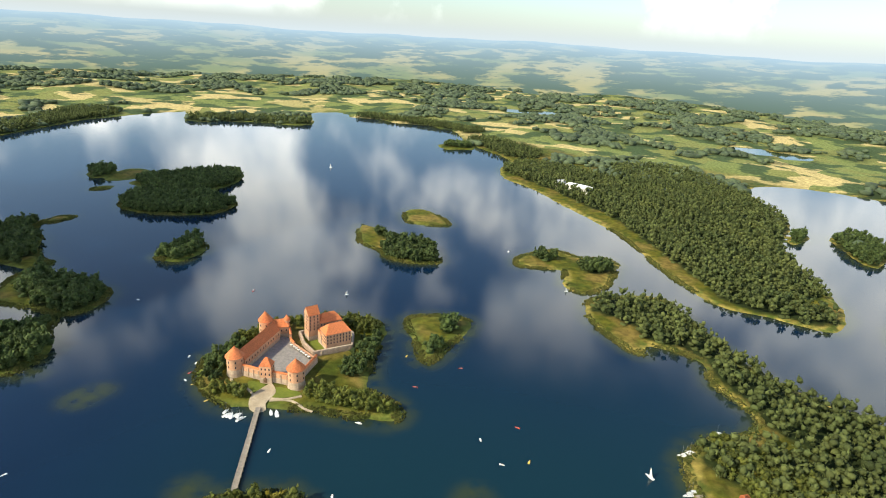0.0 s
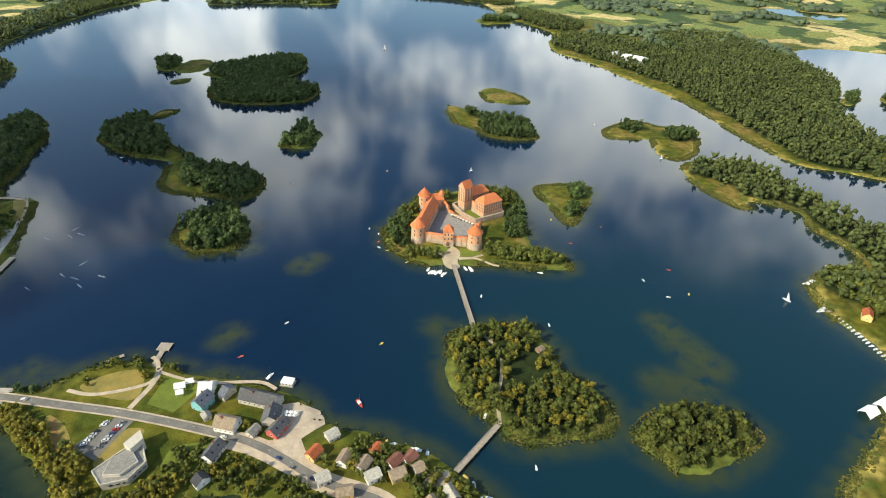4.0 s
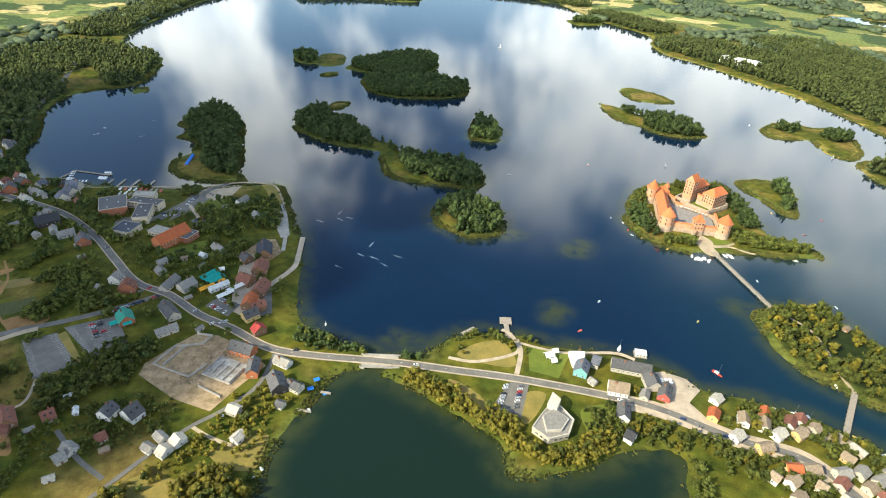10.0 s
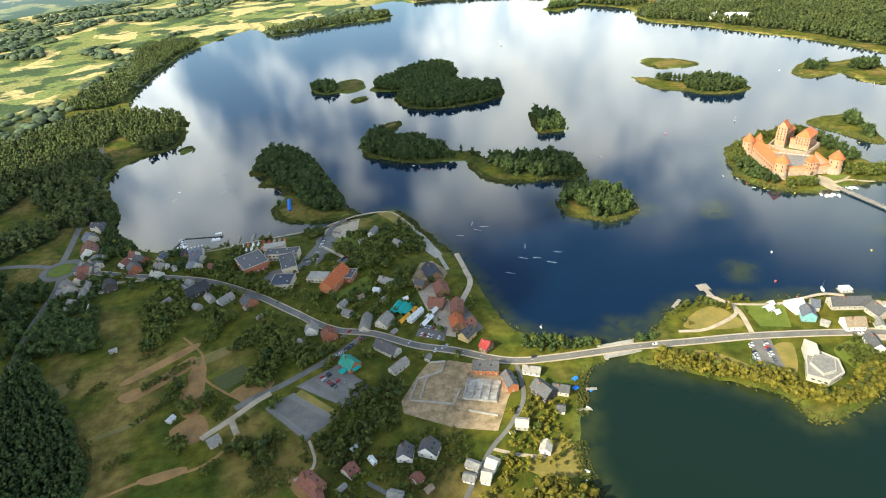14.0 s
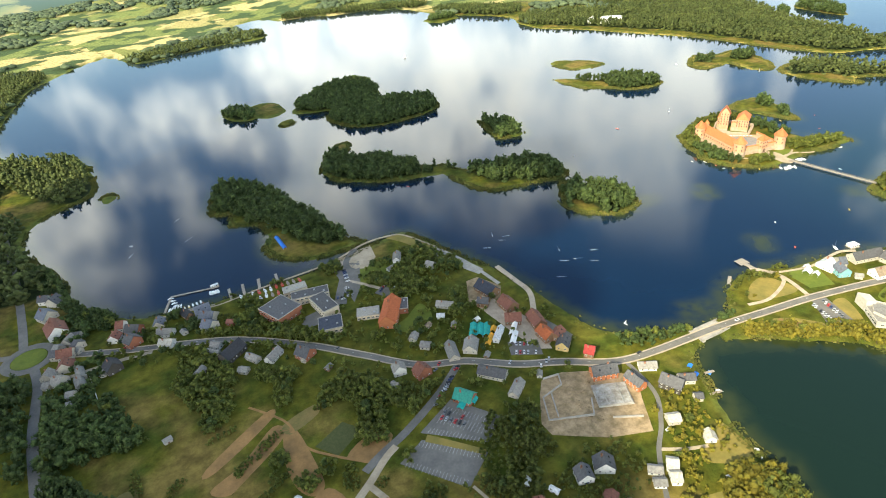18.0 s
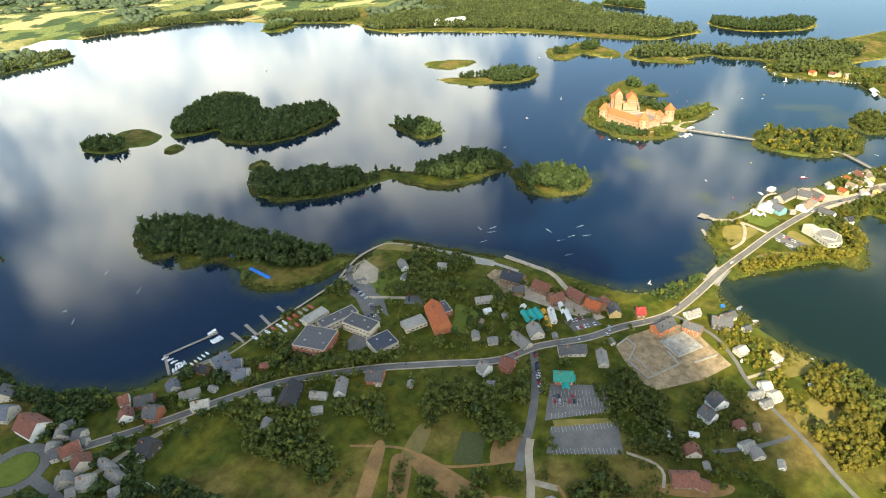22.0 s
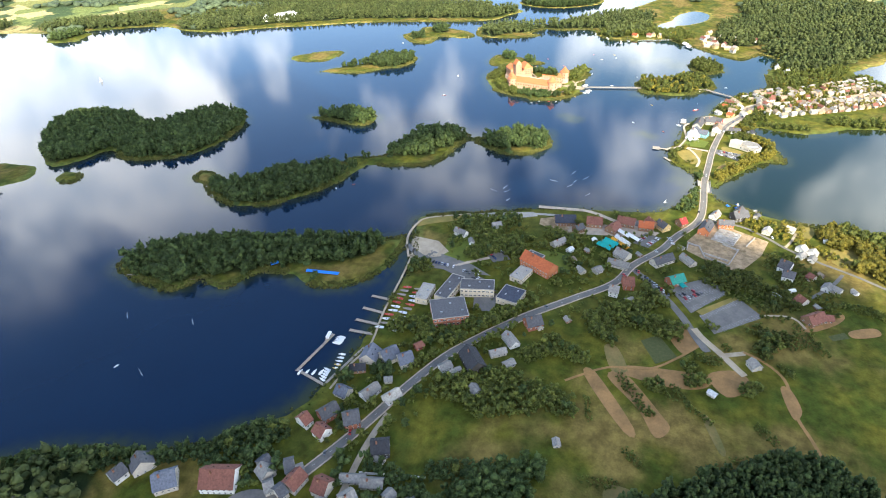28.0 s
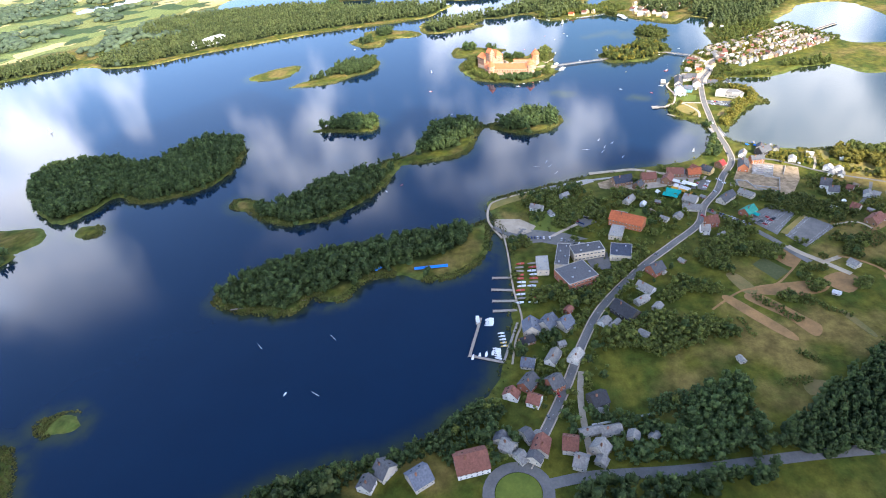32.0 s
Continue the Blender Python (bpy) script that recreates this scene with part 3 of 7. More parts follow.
def woods(name, caps, label, spacing=6.0, tall=(8, 13), cone=0.2, material=None, mask=None, seed=1, limit=4000, fuzzy=2.0, far=""):
    """A stand of many trees, one object."""
    r = np.random.default_rng(seed)
    x0, x1 = min(min(c[0] - c[2], c[3] - c[5]) for c in caps), max(max(c[0] + c[2], c[3] + c[5]) for c in caps)
    y0, y1 = min(min(c[1] - c[2], c[4] - c[5]) for c in caps), max(max(c[1] + c[2], c[4] + c[5]) for c in caps)
    gx, gy = np.meshgrid(np.arange(x0, x1, spacing), np.arange(y0, y1, spacing))
    px = gx.ravel() + r.uniform(-0.5, 0.5, gx.size) * spacing
    py = gy.ravel() + r.uniform(-0.5, 0.5, gy.size) * spacing
    ok = (capsule_depth(caps, px, py) + fuzzy * wobble(px, py, 9.0, 4.0) > 0) & (at_grid(D_, px, py) > 0.8)
    if mask is not None:
        ok &= mask(px, py)
    px, py = px[ok][:limit], py[ok][:limit]
    pz = at_grid(Z_, px, py)
    V, F, n = [], [], 0
    for x, y, z in zip(px, py, pz):
        form = far + ("cone" if r.random() < cone else "round")
        v, f = CROWNS[form][r.integers(len(CROWNS[form]))]
        h = r.uniform(*tall) * (1.12 if "cone" in form else 1.0)
        wide = h * r.uniform(0.75, 1.1)
        a = r.uniform(0, 6.283)
        c, s = math.cos(a) * wide, math.sin(a) * wide
        V.append(np.stack([v[:, 0] * c - v[:, 1] * s + x, v[:, 0] * s + v[:, 1] * c + y, v[:, 2] * h + z - 0.1 * h], -1))
        F.append(f + n)
        n += len(v)
    if not V:
        return None
    ob = new(name, raw_mesh(name, np.concatenate(V), np.concatenate(F), material or M_LEAF))
    return tagged(ob, label, "trees", kind="stuff")


for isle, loop in ISLANDS.items():
    if isle in TREELESS:
        continue
    mid, reach = loop.mean(0), float(np.ptp(loop, axis=0).max()) * 0.75
    caps = [(mid[0], mid[1], reach, mid[0], mid[1], reach)]
    dark = isle not in ("garden", "round")
    far = isle in ("far_spot", "lake_dot", "lake_long", "lake_wood", "dome")

    def wooded(x, y, isle=isle):
        return island_wood(isle, x, y) + 1.5 * wobble(x, y, 7.0, 4.0) > 0

    if isle == "garden":
        def clearing(x, y):
            return wooded(x, y) & (capsule_depth([(222, 296, 6, 219, 278, 9), (231, 306, 5, 229, 300, 5), (206, 300, 2, 203, 262, 2)], x, y) < 0)
        woods("island_trees", caps, "sunlit green trees crowding the garden island", 5.0, (6, 11), 0.0, M_LEAF, lambda x, y: clearing(x, y) & (wobble(x, y, 6.0, 1.0) < 0.15), 71)
        woods("island_trees", caps, "yellow-green trees lit by the sun on the garden island", 5.0, (5, 9), 0.0, M_LEAF_GOLD, lambda x, y: clearing(x, y) & (wobble(x, y, 6.0, 1.0) >= 0.15), 71)
        continue
    woods("island_trees", caps, "dense dark green alders and birches on a lake island" if dark else "sunlit yellow-green trees crowding a small island", 5.2 if not far else 7.0,
          (9, 16) if dark else (7, 12), 0.1 if dark else 0.0, M_LEAF_DARK if dark else M_LEAF, wooded, len(isle) + abs(int(mid[0])))
woods("mainland_forest", [(a, b, r + 9, c, d, q + 9) for a, b, r, c, d, q in WOODS], "mixed forest on the far mainland shores", 7.6, (12, 18), 0.3, M_LEAF_WOOD, lambda x, y: at_grid(D_, x, y) > 6, 3, 11500, 5.0, "far_")



def far_woods(n, seed):
    """Hedges and woods of the farmland beyond the lakes: small lumps, one object."""
    r = np.random.default_rng(seed)
    V, F, k = [], [], 0
    while k < n:
        a, q = r.uniform(0, 6.283), 750 + 1750 * r.random() ** 0.8
        x, y = 60 + q * math.cos(a), 500 + q * math.sin(a)
        if y < -300 or at_grid(D_, np.float64(x), np.float64(y)) < 6 or at_grid(FARW_, np.float64(x), np.float64(y)) < r.uniform(-0.02, 0.12):
            continue
        s = r.uniform(3.2, 6.5) * (1 + q / 3600)
        V.append(ICO_V * r.uniform(0.6, 1.4, (12, 1)) * np.array([s * r.uniform(0.9, 1.7), s * r.uniform(0.9, 1.7), s * 0.75]) + np.array([x, y, at_grid(Z_, np.float64(x), np.float64(y)) + s * 0.5]))
        F.append(ICO_F + 12 * k)
        k += 1
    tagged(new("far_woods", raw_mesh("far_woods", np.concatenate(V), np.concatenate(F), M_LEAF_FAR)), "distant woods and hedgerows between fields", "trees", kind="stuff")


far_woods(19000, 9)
# ---- helpers for built things ----
def part(name, bm, material, parent, label="", place=None, mesh=None):
    """One mesh object under a thing or part. bm is used up; mesh shares data that exists."""
    if mesh is None:
        mesh = bpy.data.meshes.new(name)
        bm.to_mesh(mesh)
        bm.free()
        for m in material if isinstance(material, (list, tuple)) else [material]:
            mesh.materials.append(m)
    ob = new(name, mesh)
    ob.parent = parent
    if place is not None:
        ob.matrix_basis = place
    if label:
        ob["label"] = label
    return ob


def thing(name, x, y, z, turn=0.0, label="", category="", group=""):
    ob = new(name)
    ob.matrix_basis = pose(x, y, z, 0, 0, turn)
    return tagged(ob, label, category, group)


def box(bm, x0, x1, y0, y1, z0, z1, m=None):
    vs = [bm.verts.new(v) for v in ((x0, y0, z0), (x1, y0, z0), (x1, y1, z0), (x0, y1, z0), (x0, y0, z1), (x1, y0, z1), (x1, y1, z1), (x0, y1, z1))]
    fs = [bm.faces.new([vs[i] for i in f]) for f in ((3, 2, 1, 0), (4, 5, 6, 7), (0, 1, 5, 4), (1, 2, 6, 5), (2, 3, 7, 6), (3, 0, 4, 7))]
    if m is not None:
        bmesh.ops.transform(bm, matrix=m, verts=vs)
    return fs


def drum(bm, x, y, z0, z1, r0, r1, n=20):
    """An upright round body from radius r0 to r1; r1 = 0 gives a cone."""
    lo = [bm.verts.new((x + r0 * math.cos(6.2832 * k / n), y + r0 * math.sin(6.2832 * k / n), z0)) for k in range(n)]
    if r1 > 0:
        hi = [bm.verts.new((x + r1 * math.cos(6.2832 * k / n), y + r1 * math.sin(6.2832 * k / n), z1)) for k in range(n)]
        for k in range(n):
            bm.faces.new((lo[k], lo[(k + 1) % n], hi[(k + 1) % n], hi[k]))
        bm.faces.new(hi)
    else:
        tip = bm.verts.new((x, y, z1))
        for k in range(n):
            bm.faces.new((lo[k], lo[(k + 1) % n], tip))
    bm.faces.new(lo[::-1])


def gable_walls(bm, l, w, h, rise):
    """Walls with two gables; the ridge runs along x."""
    a, b = l / 2, w / 2
    vs = [bm.verts.new(v) for v in ((-a, -b, 0), (a, -b, 0), (a, b, 0), (-a, b, 0), (-a, -b, h), (a, -b, h), (a, b, h), (-a, b, h), (-a, 0, h + rise), (a, 0, h + rise))]
    for f in ((0, 1, 5, 4), (2, 3, 7, 6), (1, 2, 6, 9, 5), (3, 0, 4, 8, 7), (3, 2, 1, 0), (4, 5, 9, 8), (6, 7, 8, 9)):
        bm.faces.new([vs[i] for i in f])


def gable_roof(bm, l, w, h, rise, over=0.45, thick=0.22):
    """Two sloping slabs that overhang the walls."""
    a, b = l / 2 + over, w / 2 + over
    drop = rise * over / (w / 2)
    for s in (-1, 1):
        pts = [(-a, s * b, h - drop), (a, s * b, h - drop), (a, 0, h + rise), (-a, 0, h + rise)]
        lo = [bm.verts.new(Vector(p) + Vector((0, 0, 0.05))) for p in pts]
        hi = [bm.verts.new(Vector(p) + Vector((0, 0, 0.05 + thick))) for p in pts]
        order = (0, 1, 2, 3) if s < 0 else (3, 2, 1, 0)
        bm.faces.new([hi[i] for i in order])
        bm.faces.new([lo[i] for i in order[::-1]])
        for i in range(4):
            j = (i + 1) % 4
            bm.faces.new((lo[i], lo[j], hi[j], hi[i]) if s < 0 else (lo[j], lo[i], hi[i], hi[j]))


def hip_roof(bm, l, w, h, rise, over=0.45, ridge=0.45, thick=0.2):
    a, b = l / 2 + over, w / 2 + over
    r = max(0.0, l / 2 * ridge)
    lo = [bm.verts.new(v) for v in ((-a, -b, h), (a, -b, h), (a, b, h), (-a, b, h))]
    mid = [bm.verts.new(v) for v in ((-a, -b, h + thick), (a, -b, h + thick), (a, b, h + thick), (-a, b, h + thick))]
    t = [bm.verts.new((-r, 0, h + rise)), bm.verts.new((r, 0, h + rise))]
    bm.faces.new(lo[::-1])
    for i in range(4):
        bm.faces.new((lo[i], lo[(i + 1) % 4], mid[(i + 1) % 4], mid[i]))
    bm.faces.new((mid[0], mid[1], t[1], t[0])); bm.faces.new((mid[2], mid[3], t[0], t[1]))
    bm.faces.new((mid[1], mid[2], t[1])); bm.faces.new((mid[3], mid[0], t[0]))


def roof_mat(name, color, dull=0.8):
    """Rows of tiles or sheets: a banded relief and mottled, weathered colour."""
    m = mat(name, color, dull, tuple(v * 0.62 for v in color), 0.9, per_object=0.14)
    nt = m.node_tree
    tc = nt.nodes.new("ShaderNodeTexCoord")
    w = node(nt, "ShaderNodeTexWave", Scale=1.4, Distortion=0.6)
    w.bands_direction = "Z"
    nt.links.new(tc.outputs["Object"], w.inputs["Vector"])
    b = node(nt, "ShaderNodeBump", Strength=0.5, Distance=0.12)
    nt.links.new(w.outputs["Fac"], b.inputs["Height"])
    nt.links.new(b.outputs[0], nt.nodes["Principled BSDF"].inputs["Normal"])
    return m


ROOFS = {k: roof_mat("roof_" + k, c) for k, c in dict(
    slate=(0.115, 0.112, 0.115), grey=(0.29, 0.27, 0.24), rust=(0.23, 0.095, 0.065), orange=(0.46, 0.125, 0.045), red=(0.38, 0.05, 0.045), bluegrey=(0.15, 0.16, 0.19),
    solar=(0.055, 0.062, 0.085), white=(0.74, 0.74, 0.72), pale=(0.47, 0.43, 0.36), tan=(0.33, 0.25, 0.17), green=(0.05, 0.28, 0.21), blue=(0.10, 0.24, 0.46), dark=(0.045, 0.045, 0.05)).items()}
WALLS = {k: mat("wall_" + k, c, 0.9, tuple(v * 0.8 for v in c), 0.6, per_object=0.1, bump=0.2) for k, c in dict(
    white=(0.72, 0.70, 0.65), pale=(0.52, 0.47, 0.39), brick=(0.34, 0.13, 0.075), cream=(0.62, 0.53, 0.39), yellow=(0.66, 0.47, 0.19), orange=(0.44, 0.16, 0.07), wood=(0.26, 0.15, 0.085),
    dark=(0.07, 0.062, 0.055), teal=(0.20, 0.42, 0.42), red=(0.42, 0.10, 0.08), stone=(0.36, 0.30, 0.24)).items()}
M_GLASS = mat("window_glass", (0.03, 0.04, 0.05), 0.08, (0.02, 0.025, 0.03), 0.5, spec=0.5)
M_FRAME = mat("white_frame", (0.75, 0.74, 0.70), 0.6, scale=2.0)
M_DOOR = mat("brown_door", (0.16, 0.09, 0.05), 0.6, scale=2.0)
M_CHIMNEY = mat("chimney_brick", (0.33, 0.16, 0.10), 0.9, scale=1.5, bump=0.4)
M_ASPHALT = mat("asphalt", (0.185, 0.170, 0.150), 0.9, (0.130, 0.122, 0.110), 0.12, bump=0.2, bump_scale=6.0)
M_PAVE = mat("pale_paving", (0.50, 0.405, 0.295), 0.9, (0.36, 0.29, 0.215), 0.2, bump=0.2)
M_GRAVEL = mat("sandy_gravel", (0.46, 0.375, 0.265), 0.95, (0.33, 0.265, 0.18), 0.12, bump=0.3)
M_SOIL = mat("bare_soil", (0.34, 0.190, 0.070), 0.95, (0.21, 0.125, 0.048), 0.10, bump=0.4)
M_SLAB = mat("stained_slab", (0.50, 0.47, 0.42), 0.9, (0.26, 0.22, 0.17), 0.35, bump=0.4)
M_PLOT = mat("dug_sandy_earth", (0.42, 0.300, 0.175), 0.95, (0.20, 0.145, 0.075), 0.22, bump=0.8)
M_WORN = mat("worn_dry_grass", (0.22, 0.155, 0.055), 0.95, (0.13, 0.12, 0.034), 0.10, bump=0.4)
M_BED = mat("dug_rows", (0.085, 0.090, 0.030), 0.95, (0.060, 0.070, 0.022), 0.6, bump=0.5)
M_PAINT = mat("road_paint", (0.70, 0.69, 0.66), 0.8, (0.5, 0.5, 0.48), 1.0)
M_CONCRETE = mat("concrete", (0.42, 0.385, 0.335), 0.9, (0.29, 0.265, 0.23), 0.3, bump=0.3)
M_PLANK = mat("weathered_planks", (0.36, 0.31, 0.25), 0.85, (0.24, 0.205, 0.165), 0.8, bump=0.3)
M_LAWN = mat("mown_lawn", (0.150, 0.172, 0.022), 0.95, (0.098, 0.128, 0.016), 0.1, bump=0.3)
M_DRY = mat("dry_yellow_grass", (0.270, 0.200, 0.050), 0.95, (0.17, 0.145, 0.035), 0.08, bump=0.3)
M_WHITE = mat("white_gelcoat", (0.80, 0.80, 0.78), 0.35, (0.70, 0.70, 0.68), 0.6)
M_SAIL = mat("sail_cloth", (0.78, 0.76, 0.70), 0.8, scale=0.7)
M_RUBBER = mat("tyre_rubber", (0.02, 0.02, 0.02), 0.9)
M_STEEL = mat("dull_steel", (0.45, 0.45, 0.46), 0.45, metal=0.8)


def window_mesh(w, h):
    bm = bmesh.new()
    for f in box(bm, -w / 2, w / 2, 0, 0.07, -h / 2, h / 2):
        f.material_index = 0
    for x0, x1 in ((-w / 2 + 0.10, -0.04), (0.04, w / 2 - 0.10)):
        for f in box(bm, x0, x1, 0.06, 0.085, -h / 2 + 0.1, h / 2 - 0.1):
            f.material_index = 1
    me = bpy.data.meshes.new("window")
    bm.to_mesh(me); bm.free()
    me.materials.append(M_FRAME); me.materials.append(M_GLASS)
    return me


WINDOW = window_mesh(1.0, 1.15)
WINDOW_WIDE = window_mesh(2.0, 1.2)


def door_mesh():
    bm = bmesh.new()
    box(bm, -0.5, 0.5, 0, 0.08, 0, 1.75)
    box(bm, -0.38, 0.38, 0.07, 0.11, 0.9, 1.6)
    me = bpy.data.meshes.new("door")
    bm.to_mesh(me); bm.free()
    me.materials.append(M_DOOR)
    return me


DOOR = door_mesh()
ROOF_WORD = dict(slate="dark slate", grey="grey sheet", rust="rust-brown tiled", orange="orange tiled", red="bright red", bluegrey="blue-grey", solar="dark panelled", white="white", pale="pale sheet", tan="tan tiled",
                 green="teal-green", blue="blue metal", dark="black")
WALL_WORD = dict(white="white rendered", pale="pale rendered", brick="red brick", cream="cream brick", yellow="yellow painted", orange="orange brick", wood="brown timber", dark="dark timber", teal="teal painted", red="red painted", stone="stone")
TAKEN = []


def set_windows(ob, l, w, h, rows=1, wide=False, step=2.6):
    """Windows along both long walls and on the gables of a building whose length lies on x."""
    me = WINDOW_WIDE if wide else WINDOW
    n = max(1, int(l // step))
    for row in range(rows):
        z = (row + 0.55) * h / rows
        for k in range(n):
            x = (k + 0.5) * l / n - l / 2
            if not (row == 0 and k == n // 2):
                part("window", None, None, ob, place=pose(x, -w / 2, z, 0, 0, 180), mesh=me)
            part("window", None, None, ob, place=pose(x, w / 2, z), mesh=me)
    m = max(1, int(w // 3.6))
    for k in range(m):
        y = (k + 0.5) * w / m - w / 2
        part("window", None, None, ob, place=pose(l / 2, y, h * 0.55 / rows, 0, 0, -90), mesh=WINDOW)
        part("window", None, None, ob, place=pose(-l / 2, y, h * 0.55 / rows, 0, 0, 90), mesh=WINDOW)


def house(x, y, turn, l, w, h, roof, wall):
    """A gabled house with its roof, chimney, door and windows."""
    z = min(ground_z(x + dx, y + dy) for dx in (-4, 0, 4) for dy in (-4, 0, 4)) - 0.1
    TAKEN.append((x, y, max(l, w) * 0.55))
    big = l * w > 45
    rise = w * (0.42 if big else 0.34)
    ob = thing("house" if big else "shed", x, y, z, turn, f"{WALL_WORD[wall]} {'house' if big else 'shed'} with a {ROOF_WORD[roof]} gable roof beside trees", "house" if big else "shed", "houses of the lakeside town")
    bm = bmesh.new(); gable_walls(bm, l, w, h, rise); part("wall", bm, WALLS[wall], ob)
    bm = bmesh.new(); gable_roof(bm, l, w, h, rise); top = part("roof", bm, ROOFS[roof], ob)
    if big:
        bm = bmesh.new(); box(bm, -0.45, 0.45, -0.35, 0.35, h + rise * 0.5, h + rise + 0.9); box(bm, -0.52, 0.52, -0.42, 0.42, h + rise + 0.75, h + rise + 0.9)
        part("chimney", bm, M_CHIMNEY, top, place=pose(l * 0.18, w * 0.12, 0))
        if roof in ("slate", "bluegrey", "solar", "rust"):
            for k in (-1, 1):
                bm = bmesh.new(); box(bm, -0.5, 0.5, -0.5, 0.5, 0, 0.08)
                part("skylight", bm, M_GLASS, top, place=Matrix.Translation((k * l * 0.22, -w * 0.25, h + rise * 0.5 + 0.30)) @ Euler((math.atan2(rise, w / 2), 0, 0)).to_matrix().to_4x4())
    part("door", None, None, ob, place=pose(l / 2 / max(1, int(l // 2.6)) if int(l // 2.6) % 2 == 0 else 0, -w / 2, 0.1, 0, 0, 180), mesh=DOOR)
    set_windows(ob, l, w, h, 2 if h > 4.4 else 1)
    return ob


def hall(x, y, turn, l, w, h, roof, wall):
    """A flat-roofed block with a parapet, roof boxes and bands of windows."""
    if l < w:
        l, w, turn = w, l, turn + 90
    z = min(ground_z(x + dx, y + dy) for dx in (-6, 0, 6) for dy in (-6, 0, 6)) - 0.1
    TAKEN.append((x, y, max(l, w) * 0.55))
    ob = thing("flat_roofed_building", x, y, z, turn, f"{WALL_WORD[wall]} block with a flat {ROOF_WORD[roof]} roof", "building", "flat-roofed blocks")
    bm = bmesh.new(); box(bm, -l / 2, l / 2, -w / 2, w / 2, 0, h); part("wall", bm, WALLS[wall], ob)
    bm = bmesh.new(); box(bm, -l / 2 + 0.3, l / 2 - 0.3, -w / 2 + 0.3, w / 2 - 0.3, h, h + 0.15); top = part("roof", bm, ROOFS[roof], ob)
    for x0, x1, y0, y1 in ((-l / 2 - 0.1, l / 2 + 0.1, -w / 2 - 0.1, -w / 2 + 0.3), (-l / 2 - 0.1, l / 2 + 0.1, w / 2 - 0.3, w / 2 + 0.1), (-l / 2 - 0.1, -l / 2 + 0.3, -w / 2 + 0.3, w / 2 - 0.3), (l / 2 - 0.3, l / 2 + 0.1, -w / 2 + 0.3, w / 2 - 0.3)):
        bm = bmesh.new(); box(bm, x0, x1, y0, y1, h, h + 0.5); part("parapet", bm, M_CONCRETE, ob)
    for k in range(int(l // 7)):
        bm = bmesh.new(); box(bm, -0.7, 0.7, -0.5, 0.5, 0, 0.7)
        part("roof_box", bm, M_STEEL, top, place=pose((k + 0.5) * 7 - l / 2, (-1) ** k * w * 0.2, h + 0.15))
    set_windows(ob, l, w, h, max(1, int(h // 2.6)), True, 2.9)
    part("door", None, None, ob, place=pose(0, -w / 2, 0.1, 0, 0, 180), mesh=DOOR)
    return ob


def ribbon(name, points, width, material, lift=0.14, label="", closed=False, kind="structure", category="road", step=3.5):
    """A strip of road or path that follows the ground."""
    line = rounded(points, closed, 6)
    if closed:
        line = np.vstack([line, line[:1]])
    seg = np.hypot(*np.diff(line, axis=0).T)
    s = np.r_[0, np.cumsum(seg)]
    n = max(2, int(s[-1] // step))
    t = np.linspace(0, s[-1], n + 1)
    cx, cy = np.interp(t, s, line[:, 0]), np.interp(t, s, line[:, 1])
    tx, ty = np.gradient(cx), np.gradient(cy)
    q = np.hypot(tx, ty)
    nx, ny = -ty / q, tx / q
    bm = bmesh.new()
    rows = []
    for k in range(n + 1):
        row = []
        for f in (-0.5, 0.0, 0.5):
            x, y = cx[k] + nx[k] * f * width, cy[k] + ny[k] * f * width
            zz = max(ground_z(x, y), ground_z(x + 1.5, y), ground_z(x, y + 1.5), ground_z(cx[k], cy[k]), 1.2) + lift
            row.append(bm.verts.new((x, y, zz)))
        rows.append(row)
    for a, b in zip(rows, rows[1:]):
        for i in (0, 1):
            bm.faces.new((a[i], b[i], b[i + 1], a[i + 1]))
    for f in bm.faces:
        if f.normal.z < 0:
            f.normal_flip()
    bmesh.ops.recalc_face_normals(bm, faces=bm.faces)
    edge = [e for e in bm.edges if e.is_boundary]
    low = bmesh.ops.extrude_edge_only(bm, edges=edge)["geom"]
    bmesh.ops.translate(bm, vec=(0, 0, -0.6), verts=[v for v in low if isinstance(v, bmesh.types.BMVert)])
    me = bpy.data.meshes.new(name)
    bm.to_mesh(me); bm.free()
    me.materials.append(material)
    ROADS.append((np.stack([cx, cy], -1), width / 2 + 1.0))
    return tagged(new(name, me), label, category, kind=kind)


ROADS = []


